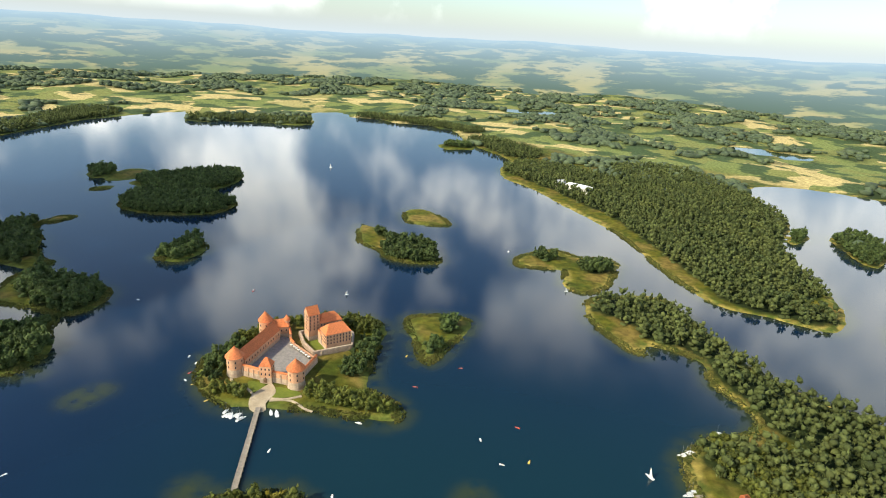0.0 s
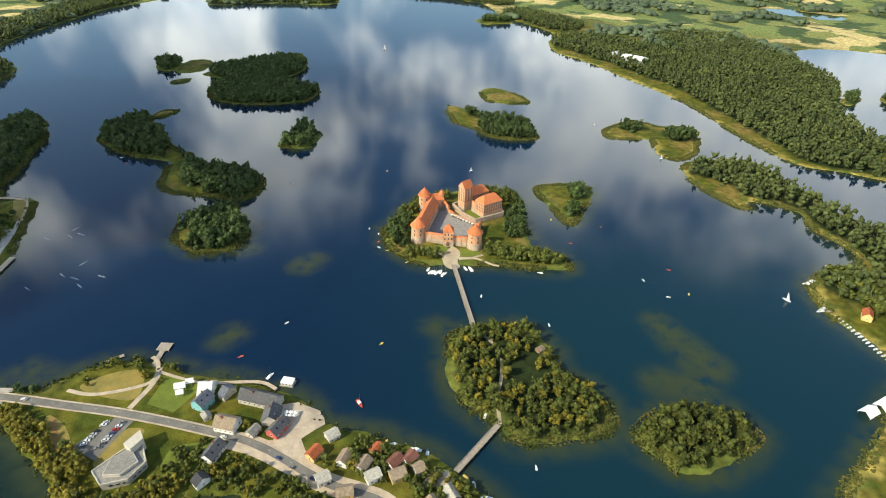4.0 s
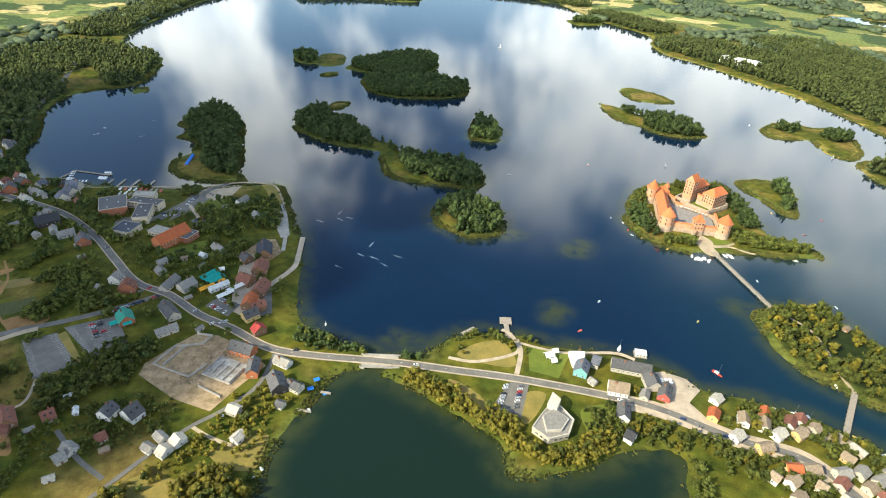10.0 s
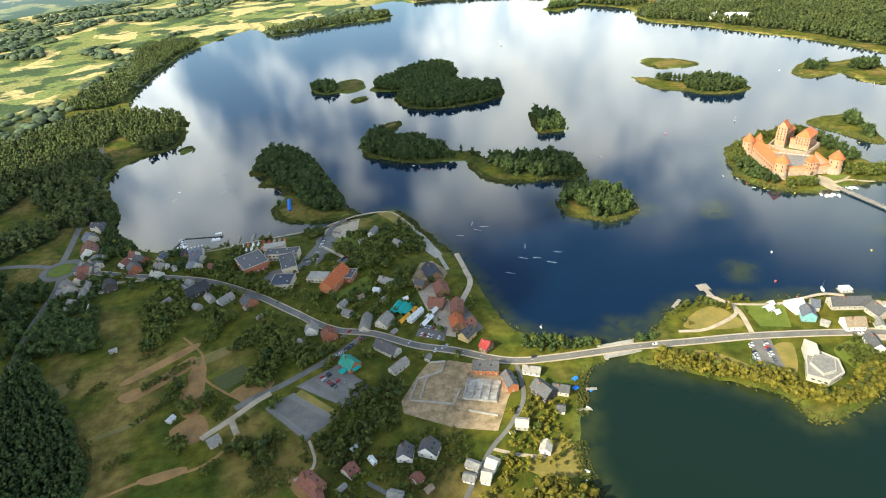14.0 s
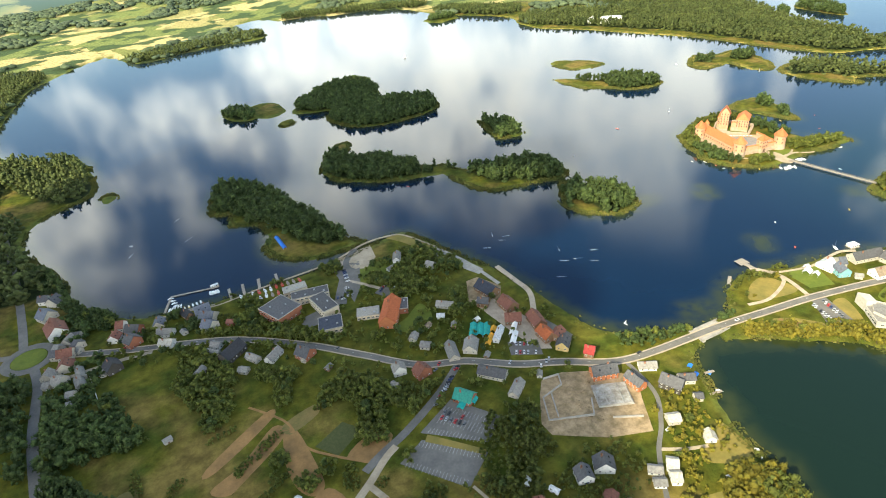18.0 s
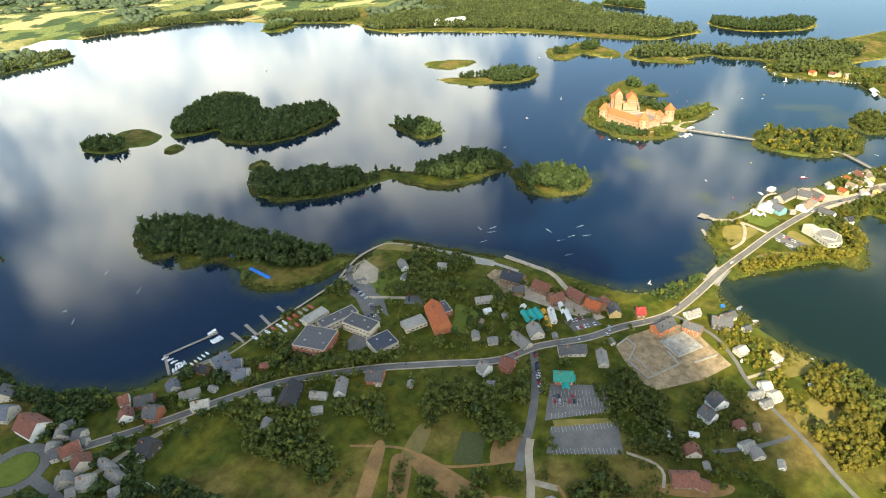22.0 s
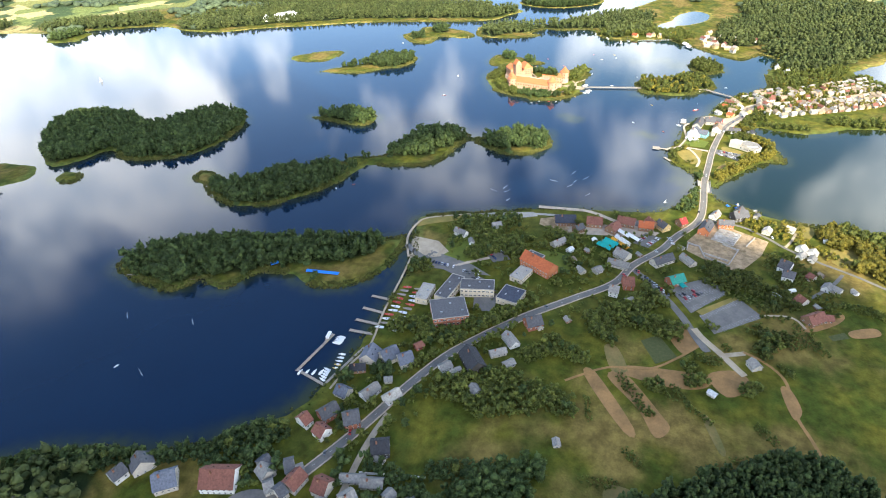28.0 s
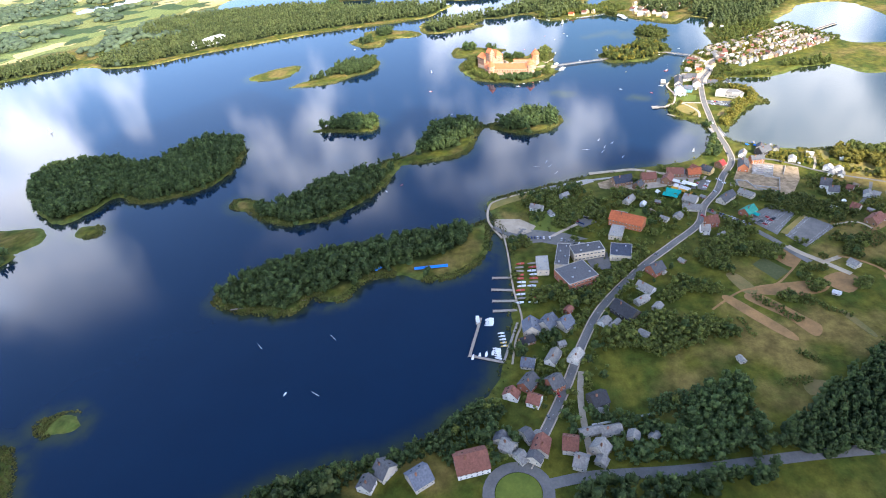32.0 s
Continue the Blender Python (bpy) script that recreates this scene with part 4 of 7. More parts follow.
def patch(name, points, material, lift=0.10, label="", category="yard", smooth=False, kind="structure"):
    """A flat piece of yard, lawn or soil laid on the ground."""
    pts = rounded(points, True, 4) if smooth else np.array(points, float)
    bm = bmesh.new()
    fc = bm.faces.new([bm.verts.new((x, y, 0)) for x, y in pts])
    bmesh.ops.triangulate(bm, faces=[fc])
    for _ in range(5):
        long = [e for e in bm.edges if e.calc_length() > 5.0]
        if not long:
            break
        bmesh.ops.subdivide_edges(bm, edges=long, cuts=1)
        bmesh.ops.triangulate(bm, faces=bm.faces)
    for v in bm.verts:
        v.co.z = max(ground_z(v.co.x + dx, v.co.y + dy) for dx, dy in ((0, 0), (2, 0), (-2, 0), (0, 2), (0, -2))) + lift
    bmesh.ops.recalc_face_normals(bm, faces=bm.faces)
    if sum(f.normal.z for f in bm.faces) < 0:
        bmesh.ops.reverse_faces(bm, faces=bm.faces)
    edge = [e for e in bm.edges if e.is_boundary]
    low = bmesh.ops.extrude_edge_only(bm, edges=edge)["geom"]
    bmesh.ops.translate(bm, vec=(0, 0, -0.5), verts=[v for v in low if isinstance(v, bmesh.types.BMVert)])
    me = bpy.data.meshes.new(name)
    bm.to_mesh(me); bm.free()
    me.materials.append(material)
    return tagged(new(name, me), label, category, kind=kind)


# single trees
def trunk_mesh(seed):
    r = random.Random(seed)
    bm = bmesh.new()
    drum(bm, 0, 0, -0.02, 0.42, 0.035, 0.018, 7)
    for k in range(4):
        a, z = r.uniform(0, 6.28), r.uniform(0.22, 0.4)
        m = Matrix.Translation((0, 0, z)) @ Euler((0, radians(r.uniform(35, 60)), a)).to_matrix().to_4x4()
        b2 = bmesh.new(); drum(b2, 0, 0, 0, 0.22, 0.012, 0.005, 5)
        b2.transform(m)
        tmp = bpy.data.meshes.new("limb"); b2.to_mesh(tmp); b2.free()
        bm.from_mesh(tmp); bpy.data.meshes.remove(tmp)
    me = bpy.data.meshes.new("trunk")
    bm.to_mesh(me); bm.free()
    me.materials.append(M_BARK)
    return me


TRUNKS = [trunk_mesh(s) for s in range(3)]
CROWN_MESHES = {}
for tone, m in (("green", M_LEAF), ("dark", M_LEAF_DARK), ("gold", M_LEAF_GOLD)):
    CROWN_MESHES[tone] = [raw_mesh("crown", *crown_arrays("round", 11, 150, 200 + s), m) for s in range(4)]
CROWN_MESHES["cone"] = [raw_mesh("crown", *crown_arrays("cone", 12, 40, 300 + s), M_LEAF_DARK) for s in range(2)]
TREE_LABEL = dict(green="leafy green broadleaf tree with a rounded crown", dark="dark green broadleaf tree with a dense crown", gold="yellow-green tree lit by the sun", cone="tall dark conifer with a pointed crown")


def tree(x, y, h, tone, seed, wide=1.0):
    z = ground_z(x, y)
    ob = thing("tree", x, y, z, seed * 47 % 360, TREE_LABEL[tone], "tree", "trees of the town and shore")
    ob.scale = (h * wide, h * wide, h)
    part("trunk", None, None, ob, mesh=TRUNKS[seed % 3])
    part("crown", None, None, ob, mesh=CROWN_MESHES[tone][seed % len(CROWN_MESHES[tone])], place=Matrix.Translation((0, 0, -0.06)))
    return ob


# ---- roads, lanes and yards ----
MAIN = [(290, -20), (262, 20), (230, 60), (205, 96), (185, 131), (168, 164), (150, 191), (118, 202), (80, 221), (49, 229), (4, 237), (-34, 241), (-74, 245), (-118, 246), (-148, 250), (-178, 266), (-203, 277),
        (-230, 295), (-258, 306), (-287, 332), (-318, 362), (-358, 392), (-393, 408), (-425, 419), (-455, 431), (-484, 444)]
def shifted(points, by):
    p = rounded(points, False, 1)
    t = np.gradient(p, axis=0)
    t /= np.hypot(t[:, 0], t[:, 1])[:, None]
    return [(x - ty * by, y + tx * by) for (x, y), (tx, ty) in zip(p, t)]


ribbon("road", MAIN, 4.4, M_ASPHALT, 0.20, "grey asphalt main street through the lakeside town")
for side in (-1, 1):
    ribbon("pavement", shifted(MAIN, side * 2.75), 0.8, M_PAVE, 0.30, "pale paved footway along the main street", category="pavement")
bm = bmesh.new()
line = rounded(MAIN, False, 12)
for k in range(2, len(line) - 3, 4):
    (x, y), (x2, y2) = line[k], line[k + 1]
    a = math.atan2(y2 - y, x2 - x)
    box(bm, -0.7, 0.7, -0.06, 0.06, 0, 0.02, Matrix.Translation((x, y, ground_z(x, y) + 0.55)) @ Matrix.Rotation(a, 4, "Z"))
me = bpy.data.meshes.new("lane_marks"); bm.to_mesh(me); bm.free(); me.materials.append(M_PAINT)
tagged(new("lane_marks", me), "white dashed centre line on the main street", "road marking", kind="stuff")
ring = [(-499 + 15 * math.cos(a), 448 + 15 * math.sin(a)) for a in np.linspace(0, 6.283, 13)[:-1]]
ribbon("road", ring, 6.0, M_ASPHALT, 0.24, "asphalt ring of the roundabout", closed=True)
patch("roundabout_lawn", [(-499 + 11.5 * math.cos(a), 448 + 11.5 * math.sin(a)) for a in np.linspace(0, 6.283, 25)[:-1]], M_LAWN, 0.25, "round grass island of the roundabout", "lawn")
ribbon("road", [(-512, 456), (-545, 466), (-600, 470), (-700, 480)], 5.5, M_ASPHALT, 0.20, "asphalt road leaving the roundabout west")
ribbon("road", [(-505, 463), (-512, 500), (-529, 575), (-560, 690), (-599, 806), (-640, 900)], 6.0, M_ASPHALT, 0.20, "asphalt road running beside the wooded shore")
ribbon("road", [(-494, 434), (-488, 410), (-483, 360), (-472, 300), (-464, 255), (-440, 180), (-420, 100)], 6.0, M_ASPHALT, 0.20, "asphalt road along the conifer wood")
ribbon("lane", [(-236, 294), (-257, 276), (-283, 259), (-300, 251), (-312, 244)], 4.8, M_ASPHALT, 0.16, "asphalt lane to the car parks with cars along it", category="lane")
ribbon("track", [(-292, 252), (-300, 247), (-311, 237), (-321, 229), (-327, 224)], 4.2, M_GRAVEL, 0.16, "pale gravel lane running out into the meadow", category="lane")
ribbon("track", [(-313, 236), (-307, 223)], 3.4, M_GRAVEL, 0.16, "pale gravel drive to a shed", category="lane")
ribbon("track", [(-306, 224), (-311, 214), (-322, 204), (-338, 201), (-352, 200), (-369, 194), (-400, 185)], 1.8, M_SOIL, 0.16, "worn earth track through the meadow", category="lane")
ribbon("track", [(-266, 210), (-262, 197), (-264, 190), (-272, 186)], 1.6, M_GRAVEL, 0.16, "narrow gravel path to the gardens", category="lane")
ribbon("track", [(-362, 322), (-355, 314), (-343, 298), (-337, 276), (-324, 262), (-307, 248)], 1.5, M_SOIL, 0.16, "worn earth path across the meadow", category="lane")
ribbon("track", [(-235, 178), (-216, 163), (-198, 153)], 2.4, M_ASPHALT, 0.16, "short grey lane between garden houses", category="lane")
ribbon("lane", [(-144, 249), (-144, 233), (-147, 216), (-159, 199), (-171, 187), (-184, 168), (-197, 145), (-211, 125), (-226, 98), (-240, 60)], 2.5, M_ASPHALT, 0.16, "narrow grey lane between the lake gardens", category="lane")
ribbon("lane", [(-417, 411), (-442, 413), (-476, 411)], 3.5, M_GRAVEL, 0.16, "pale lane leaving the main road", category="lane")
ribbon("lane", [(-176, 284), (-169, 311), (-157, 338), (-158, 357), (-161, 382)], 4.0, M_PAVE, 0.16, "paved lane behind the wooden houses", category="lane")
ribbon("lane", [(-176, 309), (-188, 310), (-191, 323), (-190, 338), (-195, 350)], 3.6, M_PAVE, 0.16, "curved paved lane by the restaurants", category="lane")
ribbon("lane", [(-273, 426), (-262, 413), (-250, 397), (-241, 388)], 3.0, M_PAVE, 0.16, "pale path beside the school lawn", category="lane")
ribbon("lane", [(-315, 385), (-302, 391), (-288, 397), (-267, 430), (-266, 451), (-253, 470)], 5.0, M_ASPHALT, 0.16, "asphalt yard lane beside the school", category="lane")
ribbon("path", [(-39, 252), (-21, 250), (4, 261), (1, 277), (-5, 282)], 2.4, M_PAVE, 0.16, "paved lakeside path", category="path")
ribbon("path", [(5, 270), (22, 265), (37, 263), (65, 266), (77, 261)], 2.0, M_PAVE, 0.16, "paved lakeside path", category="path")
ribbon("path", [(2, 241), (6, 261), (4, 273)], 3.0, M_PAVE, 0.16, "paved path to the pier", category="path")
ribbon("path", [(-35, 232), (-25, 219), (-19, 210)], 2.0, M_SOIL, 0.16, "earth footpath along the small lake", category="path")
ribbon("path", [(204, 244), (203, 262), (206, 280), (206, 300), (199, 313), (191, 321)], 2.0, M_GRAVEL, 0.16, "sandy path across the garden island", category="path")
ribbon("path", [(-193, 436), (-184, 415), (-177, 392), (-171, 360)], 3.0, M_CONCRETE, 0.25, "concrete promenade along the water", category="path")
ribbon("path", [(-269, 462), (-243, 474), (-219, 475), (-207, 468), (-191, 436)], 1.8, M_GRAVEL, 0.16, "sandy shore path", category="path")
ribbon("path", [(-251, 463), (-290, 457), (-336, 452), (-369, 446), (-389, 450), (-411, 452)], 1.3, M_GRAVEL, 0.16, "gravel path along the jetties", category="path")
patch("car_park", [(-252, 269), (-232, 244), (-247, 231), (-277, 254)], M_ASPHALT, 0.15, "grey asphalt car park with painted bays", "car park")
patch("car_park", [(-278, 249), (-250, 225), (-268, 210), (-294, 240)], M_ASPHALT, 0.15, "empty grey car park with painted bays", "car park")
patch("car_park", [(-239, 412), (-231, 401), (-251, 384), (-258, 396)], M_ASPHALT, 0.15, "asphalt parking yard below the church", "car park")
ribbon("track", [(-170, 187), (-158, 181), (-145, 177)], 2.0, M_GRAVEL, 0.15, "sandy drive to a garden house by the small lake", category="lane")
patch("car_park", [(-198, 298), (-180, 290), (-184, 277), (-202, 286)], M_ASPHALT, 0.18, "asphalt parking yard by the restaurants", "car park")
patch("car_park", [(-279, 450), (-268, 444), (-268, 428), (-281, 394), (-289, 400), (-277, 430)], M_ASPHALT, 0.19, "asphalt parking yard beside the school lawn", "car park")
patch("building_plot", [(-191, 375), (-181, 376), (-171, 357), (-178, 344), (-196, 342), (-201, 350)], M_PLOT, 0.07, "dug sandy earth round an unfinished dark building", "building site")
patch("car_park", [(-1, 236), (9, 234), (2, 207), (-14, 214)], M_ASPHALT, 0.15, "car park beside the white culture house", "car park")
patch("plaza", [(82, 249), (92, 252), (107, 247), (110, 238), (100, 227), (109, 211), (98, 208), (71, 221), (71, 223), (86, 225), (85, 238)], M_PAVE, 0.16, "pale paved square beside the lake", "square")
patch("plaza", [(170, 213), (177, 213), (183, 204), (163, 202)], M_PAVE, 0.16, "paved square at the footbridge", "square")
ribbon("forecourt", [(64, 224), (80, 220), (100, 211), (118, 202), (136, 197), (150, 191), (162, 174), (172, 156)], 11.5, M_PAVE, 0.11, "broad sandy paved forecourt along the street", category="pavement")
patch("building_plot", [(-183, 258), (-163, 249), (-146, 235), (-155, 219), (-165, 198), (-188, 205), (-214, 220), (-215, 229), (-205, 247), (-197, 258)], M_PLOT, 0.1, "bare building plot of sandy earth", "building site")
patch("school_yard", [(-314, 394), (-296, 399), (-286, 394), (-293, 381), (-315, 380)], M_ASPHALT, 0.1, "asphalt yard behind the school", "yard")
patch("school_yard", [(-279, 452), (-255, 448), (-265, 411), (-275, 393), (-276, 409), (-276, 431)], M_ASPHALT, 0.1, "asphalt yard of the school", "yard")
patch("beach_yard", [(-265, 467), (-239, 470), (-241, 447), (-253, 434), (-275, 444)], M_GRAVEL, 0.1, "sandy yard at the shore", "yard")
patch("lawn", [(-258, 436), (-232, 437), (-232, 412), (-249, 404), (-267, 415)], M_LAWN, 0.08, "mown green lawn", "lawn", True)
patch("lawn", [(-233, 366), (-231, 347), (-249, 337), (-258, 348), (-247, 355)], M_LAWN, 0.08, "green lawn", "lawn", True)
patch("lawn", [(11, 268), (36, 261), (27, 240), (10, 245)], M_LAWN, 0.08, "lawn beside the path", "lawn")
patch("dry_lawn", [(-34, 256), (-19, 268), (-4, 269), (2, 248), (-20, 249)], M_DRY, 0.08, "dry yellow lawn", "lawn", True)
patch("lawn", [(37, 217), (57, 221), (56, 206), (41, 196), (37, 202)], M_LAWN, 0.08, "lawn beside the culture house", "lawn", True)
patch("dry_lawn", [(6, 226), (18, 226), (8, 206), (2, 206)], M_DRY, 0.08, "dry yellow lawn", "lawn", True)
patch("dry_lawn", [(-39, 233), (-25, 227), (-12, 210), (-26, 210)], M_DRY, 0.06, "dry grass above the small lake", "lawn", True)
patch("lawn", [(-131, 186), (-129, 177), (-131, 164), (-144, 164), (-156, 172), (-147, 179)], M_DRY, 0.06, "sunlit yellow garden lawn", "lawn", True)
patch("lawn", [(-182, 157), (-147, 149), (-169, 133), (-198, 130), (-192, 138)], M_DRY, 0.06, "sunlit yellow meadow", "lawn", True)
patch("soil_strip", [(-351, 299), (-346, 289), (-371, 268), (-380, 263), (-388, 270), (-371, 280)], M_SOIL, 0.06, "bare brown strip of soil in the meadow", "soil", True)
patch("soil_strip", [(-346, 292), (-339, 290), (-334, 262), (-333, 246), (-339, 242), (-346, 250), (-349, 268)], M_SOIL, 0.06, "bare brown strip of soil in the meadow", "soil", True)
patch("soil_strip", [(-300, 268), (-291, 260), (-305, 249), (-318, 258)], M_SOIL, 0.06, "bare brown strip of soil in the meadow", "soil", True)
patch("soil_strip", [(-332, 244), (-324, 228), (-335, 221), (-347, 234)], M_SOIL, 0.06, "bare brown strip of soil in the meadow", "soil", True)
patch("soil_strip", [(-331, 206), (-331, 201), (-346, 197), (-354, 201), (-346, 204)], M_SOIL, 0.06, "bare brown strip of soil in the meadow", "soil", True)
patch("soil_strip", [(-326, 304), (-325, 296), (-344, 288), (-346, 297)], M_WORN, 0.06, "bare brown strip of soil in the meadow", "soil", True)
patch("soil_strip", [(-266, 161), (-258, 146), (-265, 144), (-272, 159)], M_SOIL, 0.06, "bare brown strip of soil in the meadow", "soil", True)
patch("soil_strip", [(-354, 312), (-350, 306), (-385, 281), (-389, 286)], M_SOIL, 0.06, "bare brown strip of soil in the meadow", "soil", True)
patch("soil_strip", [(-271, 188), (-249, 165), (-252, 161), (-262, 168), (-274, 183)], M_SOIL, 0.06, "bare brown strip of soil in the meadow", "soil", True)
patch("soil_strip", [(-424, 290), (-424, 278), (-431, 279), (-434, 290)], M_WORN, 0.06, "bare brown strip of soil in the meadow", "soil", True)
patch("soil_strip", [(-367, 247), (-366, 243), (-386, 236), (-388, 239)], M_WORN, 0.06, "bare brown strip of soil in the meadow", "soil", True)
patch("vegetable_bed", [(-314, 283), (-305, 273), (-322, 261), (-332, 273)], M_BED, 0.08, "vegetable plot with dug rows in the meadow", "garden")
patch("vegetable_bed", [(-275, 174), (-268, 164), (-273, 162), (-279, 172)], M_BED, 0.08, "vegetable plot with dug rows beside the gardens", "garden")
patch("verge", [(-274, 251), (-250, 227), (-252, 224), (-277, 247)], M_DRY, 0.17, "dry grass strip between the car parks", "lawn")
patch("court_yard", [(-198, 344), (-187, 354), (-177, 327), (-172, 308), (-176, 279), (-184, 283), (-189, 300)], M_PAVE, 0.1, "sandy paved yard among the restaurants", "yard")
patch("court_yard", [(-174, 312), (-165, 311), (-157, 284), (-166, 278)], M_ASPHALT, 0.1, "small asphalt parking yard by the wooden houses", "yard")
patch("promenade_deck", [(-198, 428), (-185, 419), (-172, 384), (-178, 379), (-190, 402)], M_CONCRETE, 0.22, "broad concrete promenade deck above the water", "promenade")
patch("shore_grass", [(-223, 474), (-206, 468), (-193, 438), (-202, 438), (-214, 459)], M_DRY, 0.06, "dry grass on the town point", "lawn", True)

# ---- houses ----
hall(-327.0, 407.0, 28, 21, 24, 7, "slate", "brick")
hall(-296.5, 396.5, 104, 24, 12, 7, "slate", "cream")
hall(-303.0, 415.0, -8, 28, 10, 6.4, "slate", "cream")
hall(-312.0, 430.5, 2, 18, 9, 5, "pale", "cream")
hall(-298.0, 371.5, 170, 16.5, 15.5, 5, "solar", "cream")
house(-257.0, 361.0, 62, 26.6, 12, 6, "orange", "orange")
hall(-270.5, 371.0, 163, 16, 10, 4, "pale", "cream")
hall(-246.5, 366.5, 160, 9.0, 13.0, 4.6, "slate", "brick")
house(-226.9, 432.6, 67, 11.0, 6, 3.5, "grey", "white")
house(-206.8, 407.9, 124, 7.1, 6, 3.5, "grey", "white")
house(-236.4, 420.6, 23, 6.4, 4, 2.4, "grey", "white")
house(-362.3, 414.7, 144, 5.6, 5, 2.6, "rust", "brick")
house(-340.1, 360.5, 44, 11.8, 7, 2.6, "grey", "white")
house(-320.5, 350.7, 126, 10.2, 10, 4, "slate", "brick")
house(-365.4, 377.9, 41, 16.9, 11, 4, "dark", "dark")
house(-353.0, 365.4, 126, 10.3, 5, 2.6, "grey", "pale")
house(-360.2, 356.3, 142, 6.3, 5, 2.6, "grey", "pale")
house(-386.7, 369.4, 53, 6.7, 6, 2.6, "grey", "pale")
house(-374.5, 392.3, 140, 7.2, 6, 2.6, "grey", "white")
house(-376.8, 386.2, 138, 9.3, 3, 2.6, "grey", "pale")
house(-380.4, 439.9, 4, 10.8, 11, 4, "bluegrey", "pale")
house(-407.1, 427.0, 155, 11.4, 7, 3, "grey", "white")
house(-411.8, 442.2, 80, 8.0, 8, 2.6, "bluegrey", "pale")
house(-428.8, 442.3, 149, 10.7, 9, 4, "slate", "brick")
house(-437.9, 452.2, 161, 5.3, 9, 4, "rust", "white")
house(-270.9, 304.8, 86, 6.3, 8, 4.5, "grey", "white")
house(-258.6, 296.6, 104, 7.3, 10, 4.5, "rust", "brick")
house(-277.3, 293.8, 131, 4.5, 5, 2.6, "grey", "pale")
house(-251.2, 330.8, 51, 6.5, 5, 2.6, "grey", "pale")
house(-247.1, 319.4, 142, 6.2, 6, 2.6, "grey", "pale")
house(-218.0, 353.7, 143, 12.2, 6, 2.6, "grey", "pale")
house(-225.9, 343.2, 152, 5.1, 4, 2.6, "white", "white")
house(-234.5, 305.5, 80, 15.0, 7, 2.6, "grey", "pale")
house(-183.4, 354.8, 106, 16.6, 11, 4, "solar", "wood")
house(-193.2, 342.0, 142, 7.8, 7, 4, "slate", "wood")
house(-179.1, 331.0, 95, 12.4, 10, 4, "rust", "wood")
house(-184.1, 315.2, 154, 10.7, 9, 4, "rust", "wood")
house(-171.2, 306.1, 84, 14.0, 9, 4, "rust", "wood")
house(-173.4, 290.4, 94, 11.2, 9, 4, "orange", "wood")
house(-166.9, 286.5, 36, 9.4, 7, 4, "rust", "wood")
house(-168.9, 277.3, 46, 9.6, 8, 4, "slate", "yellow")
house(-158.8, 263.2, 133, 5.9, 8, 4, "red", "wood")
house(-162.5, 244.5, -16, 15.0, 8.5, 4.5, "slate", "orange")
house(-151.5, 229.5, 98, 11.5, 6.5, 4.5, "slate", "orange")
house(-136.5, 237.0, 155, 10.1, 6, 2.6, "grey", "white")
house(-134.5, 218.5, 120, 12.2, 9.0, 4.5, "slate", "dark")
house(-124.5, 218.0, 155, 9.0, 6.0, 3.5, "slate", "pale")
house(-220.8, 275.3, 135, 17.2, 8, 3.5, "slate", "pale")
house(-214.5, 257.1, 41, 12.5, 6, 3, "grey", "pale")
house(-244.4, 265.2, 129, 11.2, 9, 3.5, "green", "brick")
house(-214.9, 190.3, 77, 7.5, 8, 4, "slate", "white")
house(-181.7, 177.7, 145, 6.8, 4.7, 2.6, "grey", "white")
house(-184.7, 170.9, 153, 5.7, 4.7, 2.6, "grey", "white")
house(-243.2, 185.4, 43, 5.9, 8, 2.6, "rust", "pale")
house(-262.2, 180.6, 131, 12.4, 9, 3, "rust", "wood")
house(-259.1, 173.0, 108, 6.0, 6, 3, "rust", "wood")
house(-318.0, 218.9, 31, 6.5, 6, 3, "grey", "pale")
house(-210.2, 174.8, 44, 4.5, 6, 2.6, "rust", "pale")
house(-222.8, 161.0, 52, 5.0, 6, 2.6, "grey", "pale")
house(-221.4, 166.7, 154, 6.8, 6, 2.6, "grey", "white")
house(-221.6, 304.0, 57, 10.8, 9, 3.5, "grey", "pale")
house(-200.3, 306.0, 47, 13.7, 4, 3, "white", "white")
house(-128.7, 204.4, 159, 4.2, 4.7, 3, "slate", "pale")
house(-151.7, 198.6, 162, 6.5, 6.2, 3, "pale", "pale")
house(-143.7, 180.9, 64, 6.0, 5.5, 3, "pale", "white")
house(-172.2, 176.4, 143, 5.3, 7.0, 3, "pale", "white")
house(-176.2, 169.7, 154, 4.6, 7.0, 3, "pale", "white")
house(-202.5, 190.9, 64, 7.6, 10, 4, "slate", "white")
house(-153.1, 156.8, 165, 4.2, 4.0, 2.4, "white", "white")
house(-376.8, 428.9, 146, 10.9, 11, 4, "bluegrey", "pale")
house(-377.1, 417.7, 133, 8.8, 10, 4, "bluegrey", "pale")
house(-406.6, 413.3, 150, 9.8, 7, 3, "pale", "white")
house(-429.3, 427.3, 125, 8.6, 10, 5, "slate", "brick")
house(-441.6, 438.9, 70, 7.2, 8, 4, "rust", "white")
house(-441.1, 403.9, 115, 9.3, 10, 4.5, "dark", "dark")
house(-461.0, 399.2, 105, 11.1, 6, 2.6, "grey", "pale")
house(-471.2, 420.9, 84, 7.8, 10, 4.5, "rust", "pale")
house(-473.3, 405.9, 144, 7.2, 9, 4, "grey", "pale")
house(-473.1, 453.4, 62, 7.5, 8, 3.5, "grey", "pale")
house(-466.2, 443.4, 127, 4.5, 9, 4, "slate", "pale")
house(-465.8, 438.3, 134, 4.5, 5, 3, "grey", "pale")
